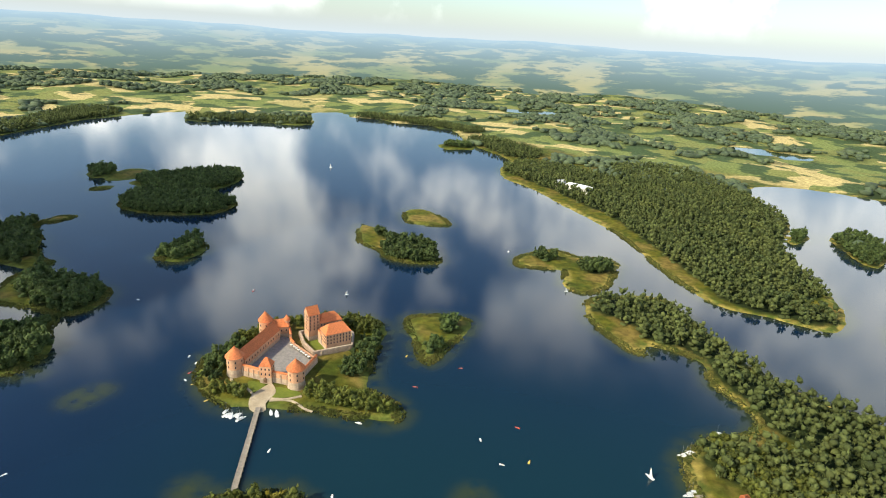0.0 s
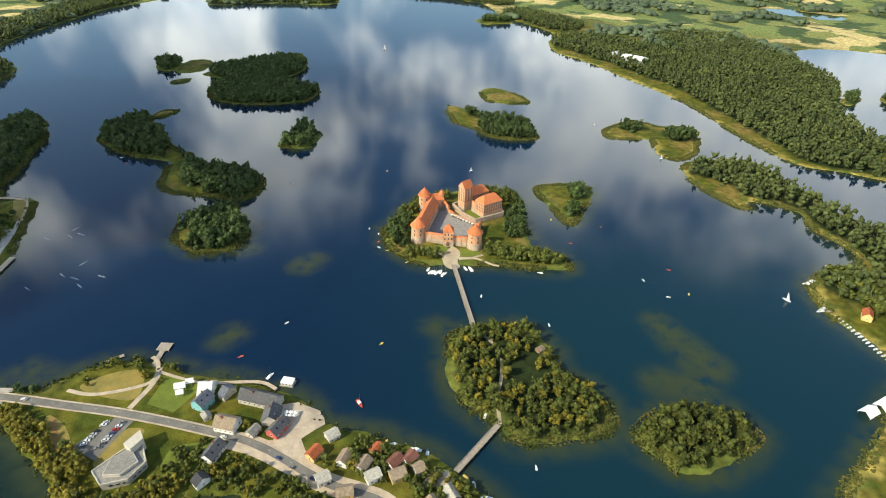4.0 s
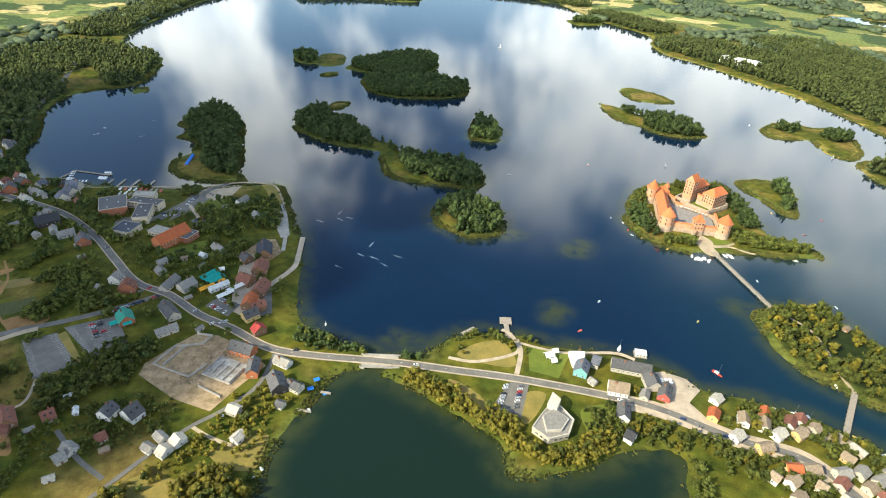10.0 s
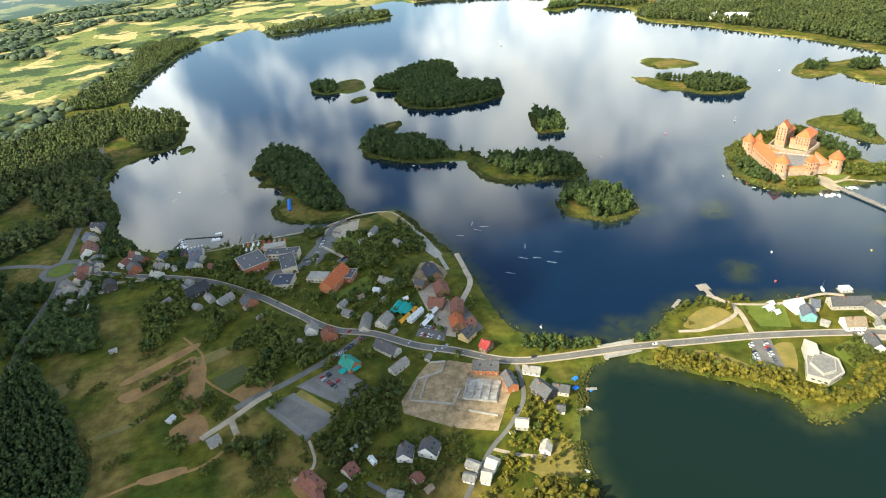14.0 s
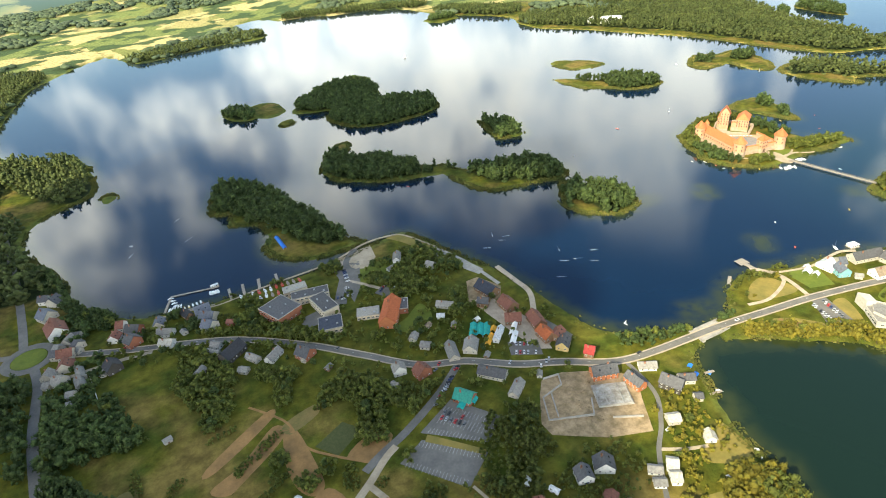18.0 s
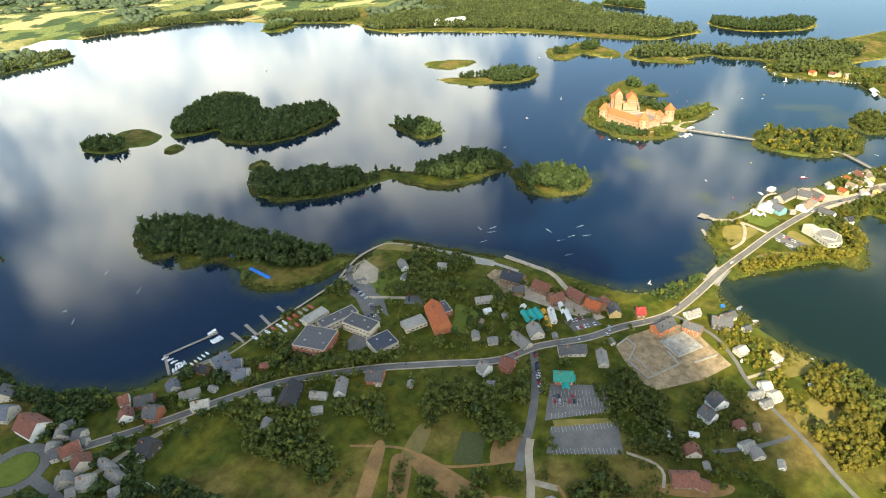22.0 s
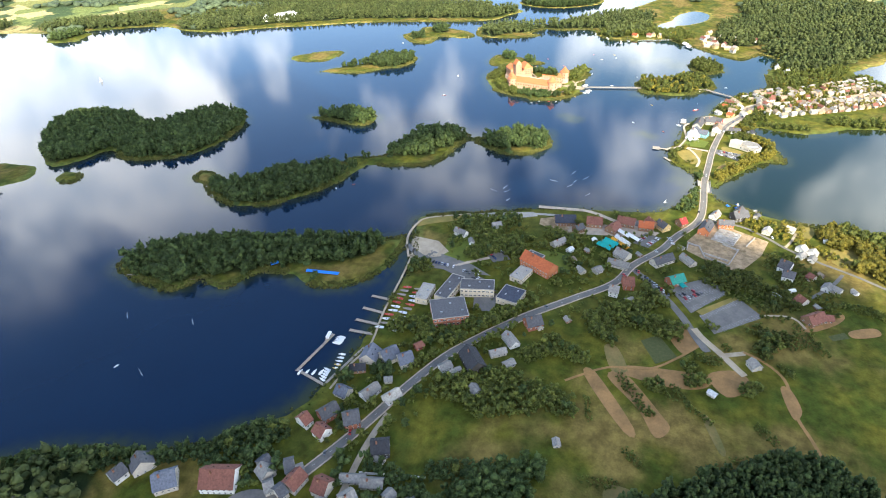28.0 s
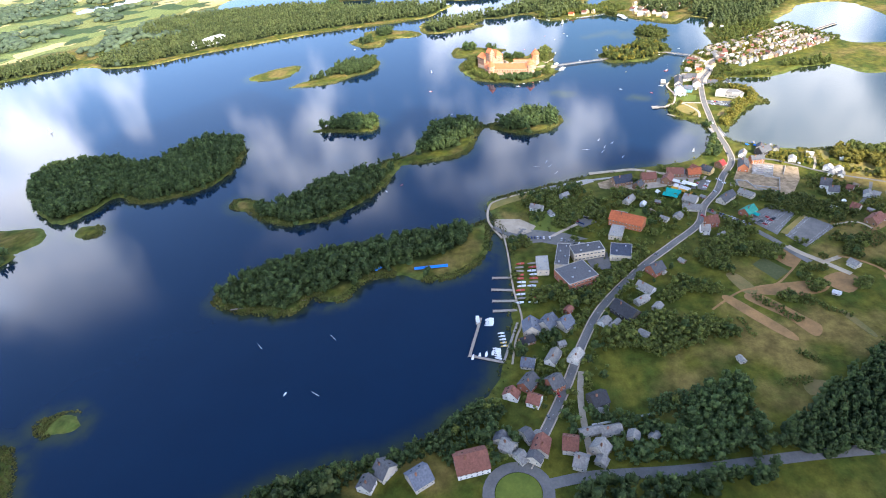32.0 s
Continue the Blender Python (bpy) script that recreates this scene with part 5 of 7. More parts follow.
house(-479.4, 447.0, 133, 4.7, 8, 3, "grey", "pale")
house(-483.8, 472.5, 108, 17.2, 14, 4.5, "rust", "white")
house(-464.5, 377.6, 131, 4.9, 4, 2.4, "grey", "pale")
house(-392.1, 442.8, 115, 9.4, 6, 3, "dark", "wood")
house(-394.9, 421.0, 115, 4.5, 4, 2.4, "grey", "pale")
house(-490.2, 517.5, 57, 8.3, 11, 4.5, "slate", "pale")
house(-493.7, 498.6, 129, 10.9, 12, 4, "bluegrey", "pale")
house(-468.4, 457.0, 164, 5.6, 8, 3.5, "slate", "pale")
house(-472.9, 436.3, 169, 10.0, 9, 4, "rust", "pale")
house(-480.3, 439.6, 156, 4.5, 8, 4, "slate", "pale")
house(-481.4, 416.2, 72, 6.6, 9, 3.5, "grey", "pale")
house(-461.7, 409.5, 106, 12.6, 5, 2.4, "grey", "pale")
house(-464.8, 388.0, 161, 4.8, 6, 3, "grey", "pale")
house(-480.8, 406.0, 153, 4.5, 6, 3, "grey", "pale")
house(-498.9, 525.3, 165, 7.4, 8, 4, "slate", "white")
house(39.5, 255.9, 5, 7.2, 12, 3, "white", "white")
house(41.0, 246.3, 69, 9.2, 8, 4.5, "bluegrey", "teal")
house(51.4, 254.5, 154, 4.5, 9, 3.5, "bluegrey", "pale")
house(71.6, 251.0, 168, 22.9, 9, 4, "slate", "pale")
house(81.4, 239.1, 94, 10.0, 9, 4, "slate", "pale")
house(59.8, 232.1, 170, 11.1, 9, 4, "tan", "white")
house(46.3, 237.3, 133, 4.5, 4, 2.5, "grey", "pale")
house(86.7, 231.6, 67, 10.7, 7, 3.5, "slate", "red")
house(59.1, 214.4, 75, 11.1, 7, 3.5, "slate", "white")
house(59.3, 198.2, 142, 4.8, 7, 4, "dark", "white")
house(74.5, 229.0, 67, 6.3, 5, 2.5, "grey", "pale")
house(109.5, 216.8, 61, 7.1, 5.8, 3.5, "orange", "yellow")
house(115.8, 229.3, 40, 6.2, 5.8, 3.5, "pale", "white")
house(125.3, 214.6, 72, 7.6, 5.8, 3.6, "tan", "white")
house(135.3, 211.6, 68, 7.6, 5.8, 3.6, "tan", "white")
house(140.2, 221.7, 62, 5.6, 5.8, 3, "orange", "wood")
house(150.4, 214.3, 52, 7.6, 5.8, 3.6, "rust", "white")
house(140.6, 205.5, 33, 7.1, 5.8, 3.6, "pale", "white")
house(152.6, 206.9, 29, 7.6, 5.8, 3.6, "tan", "yellow")
house(117.0, 202.4, 34, 6.4, 5.8, 3.6, "pale", "white")
house(157.5, 217.1, 54, 7.0, 5.8, 3.5, "rust", "white")
house(162.5, 211.2, 35, 5.1, 5.8, 3.5, "tan", "pale")
house(137.6, 183.4, 0, 7.6, 5.8, 3.6, "orange", "yellow")
house(147.1, 183.8, 8, 7.6, 5.8, 3.6, "tan", "pale")
house(161.9, 182.5, 11, 7.6, 5.8, 3.6, "grey", "pale")
house(172.1, 183.6, 36, 6.8, 5.8, 3.6, "grey", "pale")
house(126.0, 177.3, 131, 4.5, 5.8, 3.6, "tan", "white")
house(134.0, 175.5, 36, 6.3, 5.8, 3.6, "tan", "white")
house(128.9, 195.8, 13, 7.6, 5.8, 3.6, "tan", "yellow")
house(158.0, 175.8, 42, 6.4, 5.8, 3.6, "rust", "pale")
house(147.1, 173.4, 134, 4.5, 5.8, 3.6, "tan", "pale")

# ---- the island castle ----
M_CASTLE = mat("castle_brick", (0.58, 0.32, 0.185), 0.9, (0.44, 0.24, 0.14), 0.35, bump=0.4, bump_scale=1.5)
M_CASTLE_STONE = mat("castle_field_stone", (0.50, 0.38, 0.28), 0.95, (0.33, 0.25, 0.19), 0.5, bump=0.6, bump_scale=1.2)
M_TILE = roof_mat("castle_roof_tiles", (0.66, 0.205, 0.075))
M_COURT = mat("courtyard_cobbles", (0.30, 0.27, 0.25), 0.95, (0.21, 0.195, 0.185), 0.4, bump=0.4)
castle_z = 2.6
arch = bmesh.new()
box(arch, -0.42, 0.42, 0, 0.10, -0.8, 0.5)
drum(arch, 0, 0.05, 0.5, 0.95, 0.42, 0.1, 8)
ARCH_ME = bpy.data.meshes.new("arched_window"); arch.to_mesh(ARCH_ME); arch.free(); ARCH_ME.materials.append(M_GLASS)


def site(x, y):
    """From the castle's own plan to the island."""
    return 190.0 + 1.15 * (x - 192.0), 425.0 + 0.87 * (y - 423.0)


def c_thing(name, x, y, turn, label, category):
    return thing(name, *site(x, y), castle_z - 0.3, turn, label, category, "parts of the island castle")


def round_tower(x, y, r, h, cone):
    ob = c_thing("castle_tower", x, y, 0, "round orange-brick castle tower with a conical tiled roof", "tower")
    bm = bmesh.new(); drum(bm, 0, 0, -2.0, h * 0.35, r * 1.10, r * 1.02, 24); part("stone_base", bm, M_CASTLE_STONE, ob)
    bm = bmesh.new(); drum(bm, 0, 0, h * 0.35, h, r, r, 24); drum(bm, 0, 0, h - 0.7, h, r * 1.08, r * 1.08, 24); part("wall", bm, M_CASTLE, ob)
    bm = bmesh.new(); drum(bm, 0, 0, h, h + cone, r * 1.17, 0, 24); drum(bm, 0, 0, h + cone - 0.5, h + cone + 0.9, 0.12, 0.05, 6); part("roof", bm, M_TILE, ob)
    for k in range(7):
        a = k * 51.4
        for z in (h * 0.5, h * 0.78):
            part("arched_window", None, None, ob, place=pose(math.sin(radians(a)) * -r, math.cos(radians(a)) * r, z, 0, 0, a), mesh=ARCH_ME)
    return ob


def square_block(name, x, y, turn, l, w, h, rise, label, base=0.3, hip=None, rows=2, step=2.6, low=-1.5):
    ob = c_thing(name, x, y, turn, label, "castle")
    bm = bmesh.new(); box(bm, -l / 2 - 0.1, l / 2 + 0.1, -w / 2 - 0.1, w / 2 + 0.1, low, h * base); part("stone_base", bm, M_CASTLE_STONE, ob)
    bm = bmesh.new()
    if hip is None:
        gable_walls(bm, l, w, h, rise)
    else:
        box(bm, -l / 2, l / 2, -w / 2, w / 2, 0, h)
    part("wall", bm, M_CASTLE, ob)
    bm = bmesh.new()
    if hip is None:
        gable_roof(bm, l, w, h, rise, 0.35, 0.25)
    else:
        hip_roof(bm, l, w, h, rise, 0.35, hip)
    part("roof", bm, M_TILE, ob)
    for row in range(rows):
        z = h * (0.4 + 0.6 * (row + 0.4) / rows)
        for side, length, off, a0 in ((0, l, w / 2, 0), (1, l, w / 2, 180), (2, w, l / 2, -90), (3, w, l / 2, 90)):
            n = int(length // step)
            for k in range(n):
                p = Matrix.Rotation(radians(a0), 4, "Z") @ Matrix.Translation(((k + 0.5) * length / n - length / 2, off, z))
                part("arched_window", None, None, ob, place=p, mesh=ARCH_ME)
    return ob


def wall_run(x0, y0, x1, y1, h, thick=1.5, tiled=True, base=True, material=None):
    (ax, ay), (bx, by) = site(x0, y0), site(x1, y1)
    l = math.hypot(bx - ax, by - ay)
    ob = c_thing("castle_wall", (x0 + x1) / 2, (y0 + y1) / 2, math.degrees(math.atan2(by - ay, bx - ax)), "brick and fieldstone castle wall" + (" with a tiled coping" if tiled else " round a terrace"), "wall")
    bm = bmesh.new(); box(bm, -l / 2, l / 2, -thick / 2 - 0.1, thick / 2 + 0.1, -2.0, h * 0.45); part("stone_base", bm, M_CASTLE_STONE, ob)
    bm = bmesh.new(); box(bm, -l / 2, l / 2, -thick / 2, thick / 2, h * 0.45, h); part("wall", bm, material or M_CASTLE, ob)
    if tiled:
        bm = bmesh.new(); gable_roof(bm, l, thick, h, 0.7, 0.25, 0.15); part("coping", bm, M_TILE, ob)
    n = int(l // 3.5)
    for k in range(n):
        bm = bmesh.new(); box(bm, -0.25, 0.25, -thick / 2 - 0.45, -thick / 2, -1.5, h * 0.8)
        part("buttress", bm, M_CASTLE_STONE, ob, place=pose((k + 0.5) * l / n - l / 2, 0, 0))
    return ob


patch("castle_courtyard", [site(x, y) for x, y in ((158, 436), (190, 427), (194, 460), (174, 486), (168, 494), (158, 494), (155, 470))], M_COURT, 1.0, "grey cobbled castle courtyard", "courtyard")
patch("castle_terrace", [site(x, y) for x, y in ((184, 484), (193, 470), (215, 487), (210, 508), (192, 518), (176, 500))], M_LAWN, 1.3, "grass terrace round the palace", "terrace")
round_tower(152, 432, 5.6, 13.5, 7.5)
round_tower(192, 423, 5.6, 13.5, 7.5)
round_tower(153, 494, 5.0, 14.0, 7.5)
round_tower(166, 501, 2.4, 13.0, 4.0)
square_block("gate_tower", 173.5, 426, 2, 8.0, 7.0, 12.5, 5.6, "square brick gate tower with a steep tiled roof", hip=0.12)
bm = bmesh.new(); box(bm, -1.3, 1.3, -0.2, 0.2, 0, 3.0); drum(bm, 0, 0, 3.0, 4.1, 1.25, 0.3, 10)
gate = c_thing("castle_gate", 173.4, 421.9, 0, "dark arched gateway in the brick gate tower", "gate"); part("door_leaf", bm, M_DOOR, gate)
wall_run(156, 431, 170, 426.5, 7.5)
wall_run(177, 425.5, 188, 423.4, 7.5)
square_block("castle_range", 156.0, 463, 80, 47, 10.5, 9.0, 5.4, "long brick castle range with an orange tiled roof", rows=1, step=3.4)
square_block("castle_range", 161.0, 498.5, 22, 14, 8.5, 8.5, 5.0, "short brick castle range with an orange tiled roof", rows=1, step=3.0)
wall_run(168, 500, 172, 488, 6.0)
wall_run(172, 487, 176, 481, 3.0)
wall_run(175, 481, 196, 459, 2.6, 1.8, False)
wall_run(196, 459, 192, 428, 5.6)
wall_run(192.5, 468, 214, 486, 3.8, 1.4, False, material=M_CASTLE_STONE)
wall_run(214, 486, 211, 508, 3.8, 1.4, False, material=M_CASTLE_STONE)
wall_run(211, 508, 193, 519, 3.8, 1.4, False, material=M_CASTLE_STONE)
wall_run(193, 519, 175, 500, 3.8, 1.4, False, material=M_CASTLE_STONE)
wall_run(175, 500, 182, 483, 4.2, 1.4, False, material=M_CASTLE_STONE)
wall_run(182, 483, 192.5, 468, 3.8, 1.4, False, material=M_CASTLE_STONE)
square_block("donjon", 184.5, 497, 40, 9.0, 8.6, 22.5, 5.6, "tall square brick keep tower with an orange gable roof", 0.2, rows=5, step=2.3)
square_block("palace_wing", 202.5, 489.0, 36, 20.0, 12.5, 13.5, 6.4, "brick palace wing with an orange hipped roof", 0.2, 0.55, rows=3, step=2.4)
square_block("palace_wing", 193.5, 508.5, 36, 18.5, 11.0, 13.5, 6.0, "brick palace wing with an orange hipped roof", 0.2, 0.5, rows=3, step=2.4)
wall_run(190, 492, 195, 484.5, 10.5, 1.0)
for k in range(9):
    t = k / 8
    x, y = 176.5 + 17.5 * t, 479 - 18.5 * t
    st = c_thing("market_stall", x - 1.4, y - 1.4, -47, "small white market stall in the castle courtyard", "stall")
    bm = bmesh.new(); box(bm, -0.8, 0.8, -0.7, 0.7, 1.0, 1.9); part("counter", bm, M_PLANK, st)
    bm = bmesh.new(); hip_roof(bm, 1.7, 1.5, 2.6, 0.6, 0.2, 0.3, 0.08); part("awning", bm, M_SAIL, st)
    for dx in (-0.7, 0.7):
        bm = bmesh.new(); box(bm, dx - 0.05, dx + 0.05, -0.6, -0.5, 1.0, 2.65); part("post", bm, M_PLANK, st)
    if k > 6:
        break
# paths and lawns before the gate
patch("gate_square", [(173, 424), (179, 415), (177, 403), (179, 397), (173, 394), (167, 399), (165, 409), (169, 419)], M_GRAVEL, 0.55, "pale sandy forecourt before the castle gate", "forecourt", True)
patch("castle_lawn", [(177, 421), (191, 419), (196, 415), (183, 409), (178, 411)], M_LAWN, 0.45, "mown lawn under the castle wall", "lawn", True)
patch("castle_lawn", [(157, 425), (169, 422), (167, 413), (160, 416)], M_LAWN, 0.45, "mown lawn under the castle wall", "lawn", True)
ribbon("path", [(178, 408), (188, 409), (197, 414)], 1.8, M_GRAVEL, 0.55, "sandy path along the castle lawn", category="path")
ribbon("path", [(178, 406), (192, 408), (203, 401), (209, 399)], 1.5, M_GRAVEL, 0.5, "sandy path to the island point", category="path")
ribbon("path", [(168, 408), (159, 416), (149, 419), (140, 435), (140, 465)], 1.6, M_GRAVEL, 0.55, "sandy path round the castle walls", category="path")
for k, caps in enumerate(([(206, 418, 9, 250, 408, 7)], [(222, 448, 8, 229, 495, 8)], [(222, 514, 10, 185, 524, 7)], [(124, 440, 8, 127, 466, 8)], [(130, 482, 8, 160, 512, 8)], [(142, 412, 7, 158, 405, 5)], [(130, 425, 6, 133, 446, 5)])):
    woods("island_trees", caps, "broadleaf trees along the castle island shore", 4.6, (6.5, 11), 0.0, M_LEAF if k in (0, 2, 4, 5) else M_LEAF_DARK, seed=40 + k)


# ---- footbridges, road bridge, piers ----
def deck(name, x0, y0, x1, y1, wide, label, rails=True, z=1.5, step=4.0, category="bridge"):
    l = math.hypot(x1 - x0, y1 - y0)
    ob = thing(name, (x0 + x1) / 2, (y0 + y1) / 2, 0.0, math.degrees(math.atan2(y1 - y0, x1 - x0)), label, category)
    n = max(2, int(l / step))
    for s in (-1, 1):
        bm = bmesh.new(); box(bm, -l / 2, l / 2, s * (wide / 2 - 0.2) - 0.1, s * (wide / 2 - 0.2) + 0.1, z - 0.3, z); part("beam", bm, M_PLANK, ob)
    for k in range(n):
        a, b = -l / 2 + k * l / n, -l / 2 + (k + 1) * l / n
        bm = bmesh.new(); box(bm, a + 0.02, b - 0.02, -wide / 2, wide / 2, z, z + 0.12); part("deck_bay", bm, M_PLANK, ob)
        for s in (-1, 1):
            bm = bmesh.new(); drum(bm, a, s * (wide / 2 + 0.02), -2.5, z + (1.0 if rails else 0.2), 0.14, 0.14, 7); part("pile", bm, M_PLANK, ob)
    if rails:
        for s in (-1, 1):
            bm = bmesh.new(); box(bm, -l / 2, l / 2, s * wide / 2 - 0.05, s * wide / 2 + 0.05, z + 0.85, z + 0.98); box(bm, -l / 2, l / 2, s * wide / 2 - 0.03, s * wide / 2 + 0.03, z + 0.45, z + 0.53)
            part("handrail", bm, M_PLANK, ob)
    return ob


deck("footbridge", 174, 398, 190, 322, 3.0, "long wooden footbridge from the garden island to the castle")
deck("footbridge", 203, 243, 181, 212, 3.0, "wooden footbridge from the old town to the garden island")
br = thing("road_bridge", -80, 245, 0, 2, "low concrete road bridge between two lakes", "bridge")
bm = bmesh.new(); box(bm, -11, 11, -5.4, 5.4, 0.9, 1.25); part("deck", bm, M_CONCRETE, br)
for s in (-1, 1):
    bm = bmesh.new(); box(bm, -12, 12, s * 5.4 - 0.15, s * 5.4 + 0.15, 0.7, 1.9); part("parapet", bm, M_CONCRETE, br)
    bm = bmesh.new(); box(bm, s * 10 - 1, s * 10 + 1, -6, 6, -2, 1.0); part("abutment", bm, M_CONCRETE, br)
    bm = bmesh.new(); box(bm, -12, 12, s * 5.4 - 0.05, s * 5.4 + 0.05, 2.2, 2.3)
    for k in range(9):
        box(bm, -12 + k * 3 - 0.05, -12 + k * 3 + 0.05, s * 5.4 - 0.05, s * 5.4 + 0.05, 1.9, 2.3)
    part("handrail", bm, M_STEEL, br)
PIER = "grey wooden jetty on piles"
deck("jetty", -1, 272, -2, 292, 3.2, "broad grey pier on the lake shore", False, 0.8, category="jetty")
deck("jetty", 2, 292, -6, 292, 7.0, "broad head of the grey pier", False, 0.84, category="jetty")
for x0, y0, x1, y1 in ((-322, 468, -322, 452), (-336, 468, -337, 451), (-349, 467, -349, 450), (-360, 466, -359, 449)):
    deck("jetty", x0, y0, x1, y1, 2.2, PIER, False, 0.6, category="jetty")
deck("marina_jetty", -402, 479, -367, 474, 1.8, "L-shaped marina jetty with moored boats", False, 0.6, category="jetty")
deck("marina_jetty", -403, 480, -409, 457, 1.8, "L-shaped marina jetty with moored boats", False, 0.64, category="jetty")
deck("marina_jetty", -407, 457, -372, 449, 1.6, "grey wooden jetty along the marina shore", False, 0.62, category="jetty")
deck("jetty", -357, 663, -346, 607, 1.2, "thin footbridge along the island reeds", False, 0.7, category="jetty")
deck("jetty", -31, 276, -23, 283, 2.4, PIER, False, 0.6, category="jetty")
deck("jetty", -110, 218, -104, 217, 1.6, PIER, False, 0.6, category="jetty")
deck("jetty", -120, 204, -112, 203, 1.4, PIER, False, 0.6, category="jetty")
deck("jetty", 456, 350, 462, 330, 3.0, "grey wooden quay of the eastern marina", False, 0.9, category="jetty")
deck("jetty", 447, 364, 437, 360, 2.0, PIER, False, 0.8, category="jetty")


# ---- boats and cars ----
def boat_hull(l, w, h):
    bm = bmesh.new()
    secs = []
    for k in range(7):
        t = k / 6
        half = w / 2 * min(1.0, 1.25 * (1 - t ** 2.2)) * (0.85 + 0.15 * min(1, t * 4))
        x = (t - 0.5) * l
        secs.append([bm.verts.new(v) for v in ((x, -half, h * (1 + 0.25 * t)), (x, -half * 0.55, 0), (x, half * 0.55, 0), (x, half, h * (1 + 0.25 * t)))])
    for a, b in zip(secs, secs[1:]):
        for i in range(3):
            bm.faces.new((a[i], a[i + 1], b[i + 1], b[i]))
        bm.faces.new((a[3], a[0], b[0], b[3]))
    bm.faces.new(secs[0]); bm.faces.new(secs[-1][::-1])
    bmesh.ops.recalc_face_normals(bm, faces=bm.faces)
    me = bpy.data.meshes.new("hull")
    bm.to_mesh(me); bm.free()
    return me


def colored(me, m):
    c = me.copy()
    c.materials.append(m)
    return c


M_CANOPY = mat("blue_canvas", (0.04, 0.22, 0.72), 0.6, scale=0.8)
M_RED = mat("red_gelcoat", (0.55, 0.08, 0.05), 0.4, scale=0.8)
M_YELLOW = mat("yellow_gelcoat", (0.75, 0.52, 0.10), 0.4, scale=0.8)
HULL = boat_hull(1.0, 0.36, 0.11)
H_WHITE, H_RED, H_YELLOW = colored(HULL, M_WHITE), colored(HULL, M_RED), colored(HULL, M_YELLOW)
H_WOOD = colored(HULL, M_PLANK)


def box_mesh(name, dims, m):
    bm = bmesh.new(); box(bm, *dims)
    bmesh.ops.bevel(bm, geom=bm.edges[:], offset=0.012, segments=1, affect="EDGES")
    me = bpy.data.meshes.new(name); bm.to_mesh(me); bm.free(); me.materials.append(m)
    return me


CABIN = box_mesh("cabin", (-0.28, 0.12, -0.11, 0.11, 0.10, 0.23), M_WHITE)
CABIN_GLASS = box_mesh("windscreen", (0.10, 0.14, -0.10, 0.10, 0.14, 0.22), M_GLASS)
SEAT = box_mesh("thwart", (-0.06, 0.06, -0.15, 0.15, 0.10, 0.135), M_PLANK)
bm = bmesh.new(); drum(bm, 0.08, 0, 0.1, 1.25, 0.010, 0.006, 6); box(bm, -0.38, 0.08, -0.008, 0.008, 0.22, 0.236)
MAST = bpy.data.meshes.new("mast"); bm.to_mesh(MAST); bm.free(); MAST.materials.append(M_STEEL)
bm = bmesh.new()
sv = [bm.verts.new(v) for v in ((0.06, 0.004, 0.25), (-0.37, 0.03, 0.25), (-0.16, 0.05, 0.75), (0.07, 0.004, 1.2), (0.06, -0.004, 0.25), (-0.37, 0.022, 0.25), (-0.16, 0.042, 0.75), (0.07, -0.004, 1.2))]
for fc in ((0, 1, 2, 3), (7, 6, 5, 4), (0, 4, 5, 1), (1, 5, 6, 2), (2, 6, 7, 3), (3, 7, 4, 0)):
    bm.faces.new([sv[i] for i in fc])
SAIL = bpy.data.meshes.new("sail"); bm.to_mesh(SAIL); bm.free(); SAIL.materials.append(M_SAIL)


def boat(x, y, turn, l, kind="motor", hull=None, label=""):
    words = dict(motor="small white motor boat on the lake", sail="white sailing boat with its sail set", moored="white yacht with a bare mast at its berth", pedal="small pleasure boat on the lake", rowing="narrow rowing shell on the lake", lying="upturned boat lying on the grass")
    z = -0.12 * l * 0.4 if kind != "lying" else ground_z(x, y)
    ob = thing({"sail": "sailing_boat", "moored": "yacht", "rowing": "rowing_shell", "pedal": "pleasure_boat"}.get(kind, "boat"), x, y, z if kind != "rowing" else -0.05, turn, label or words[kind], "boat", "boats")
    ob.scale = (l, l, l) if kind != "rowing" else (l, l * 0.10, l * 0.14)
    part("hull", None, None, ob, mesh=hull or H_WHITE)
    if kind in ("motor", "moored"):
        part("cabin", None, None, ob, mesh=CABIN); part("windscreen", None, None, ob, mesh=CABIN_GLASS)
    if kind in ("pedal", "rowing", "lying"):
        part("thwart", None, None, ob, mesh=SEAT)
    if kind in ("sail", "moored"):
        part("mast", None, None, ob, mesh=MAST)
    if kind == "sail":
        part("sail", None, None, ob, mesh=SAIL)
    return ob


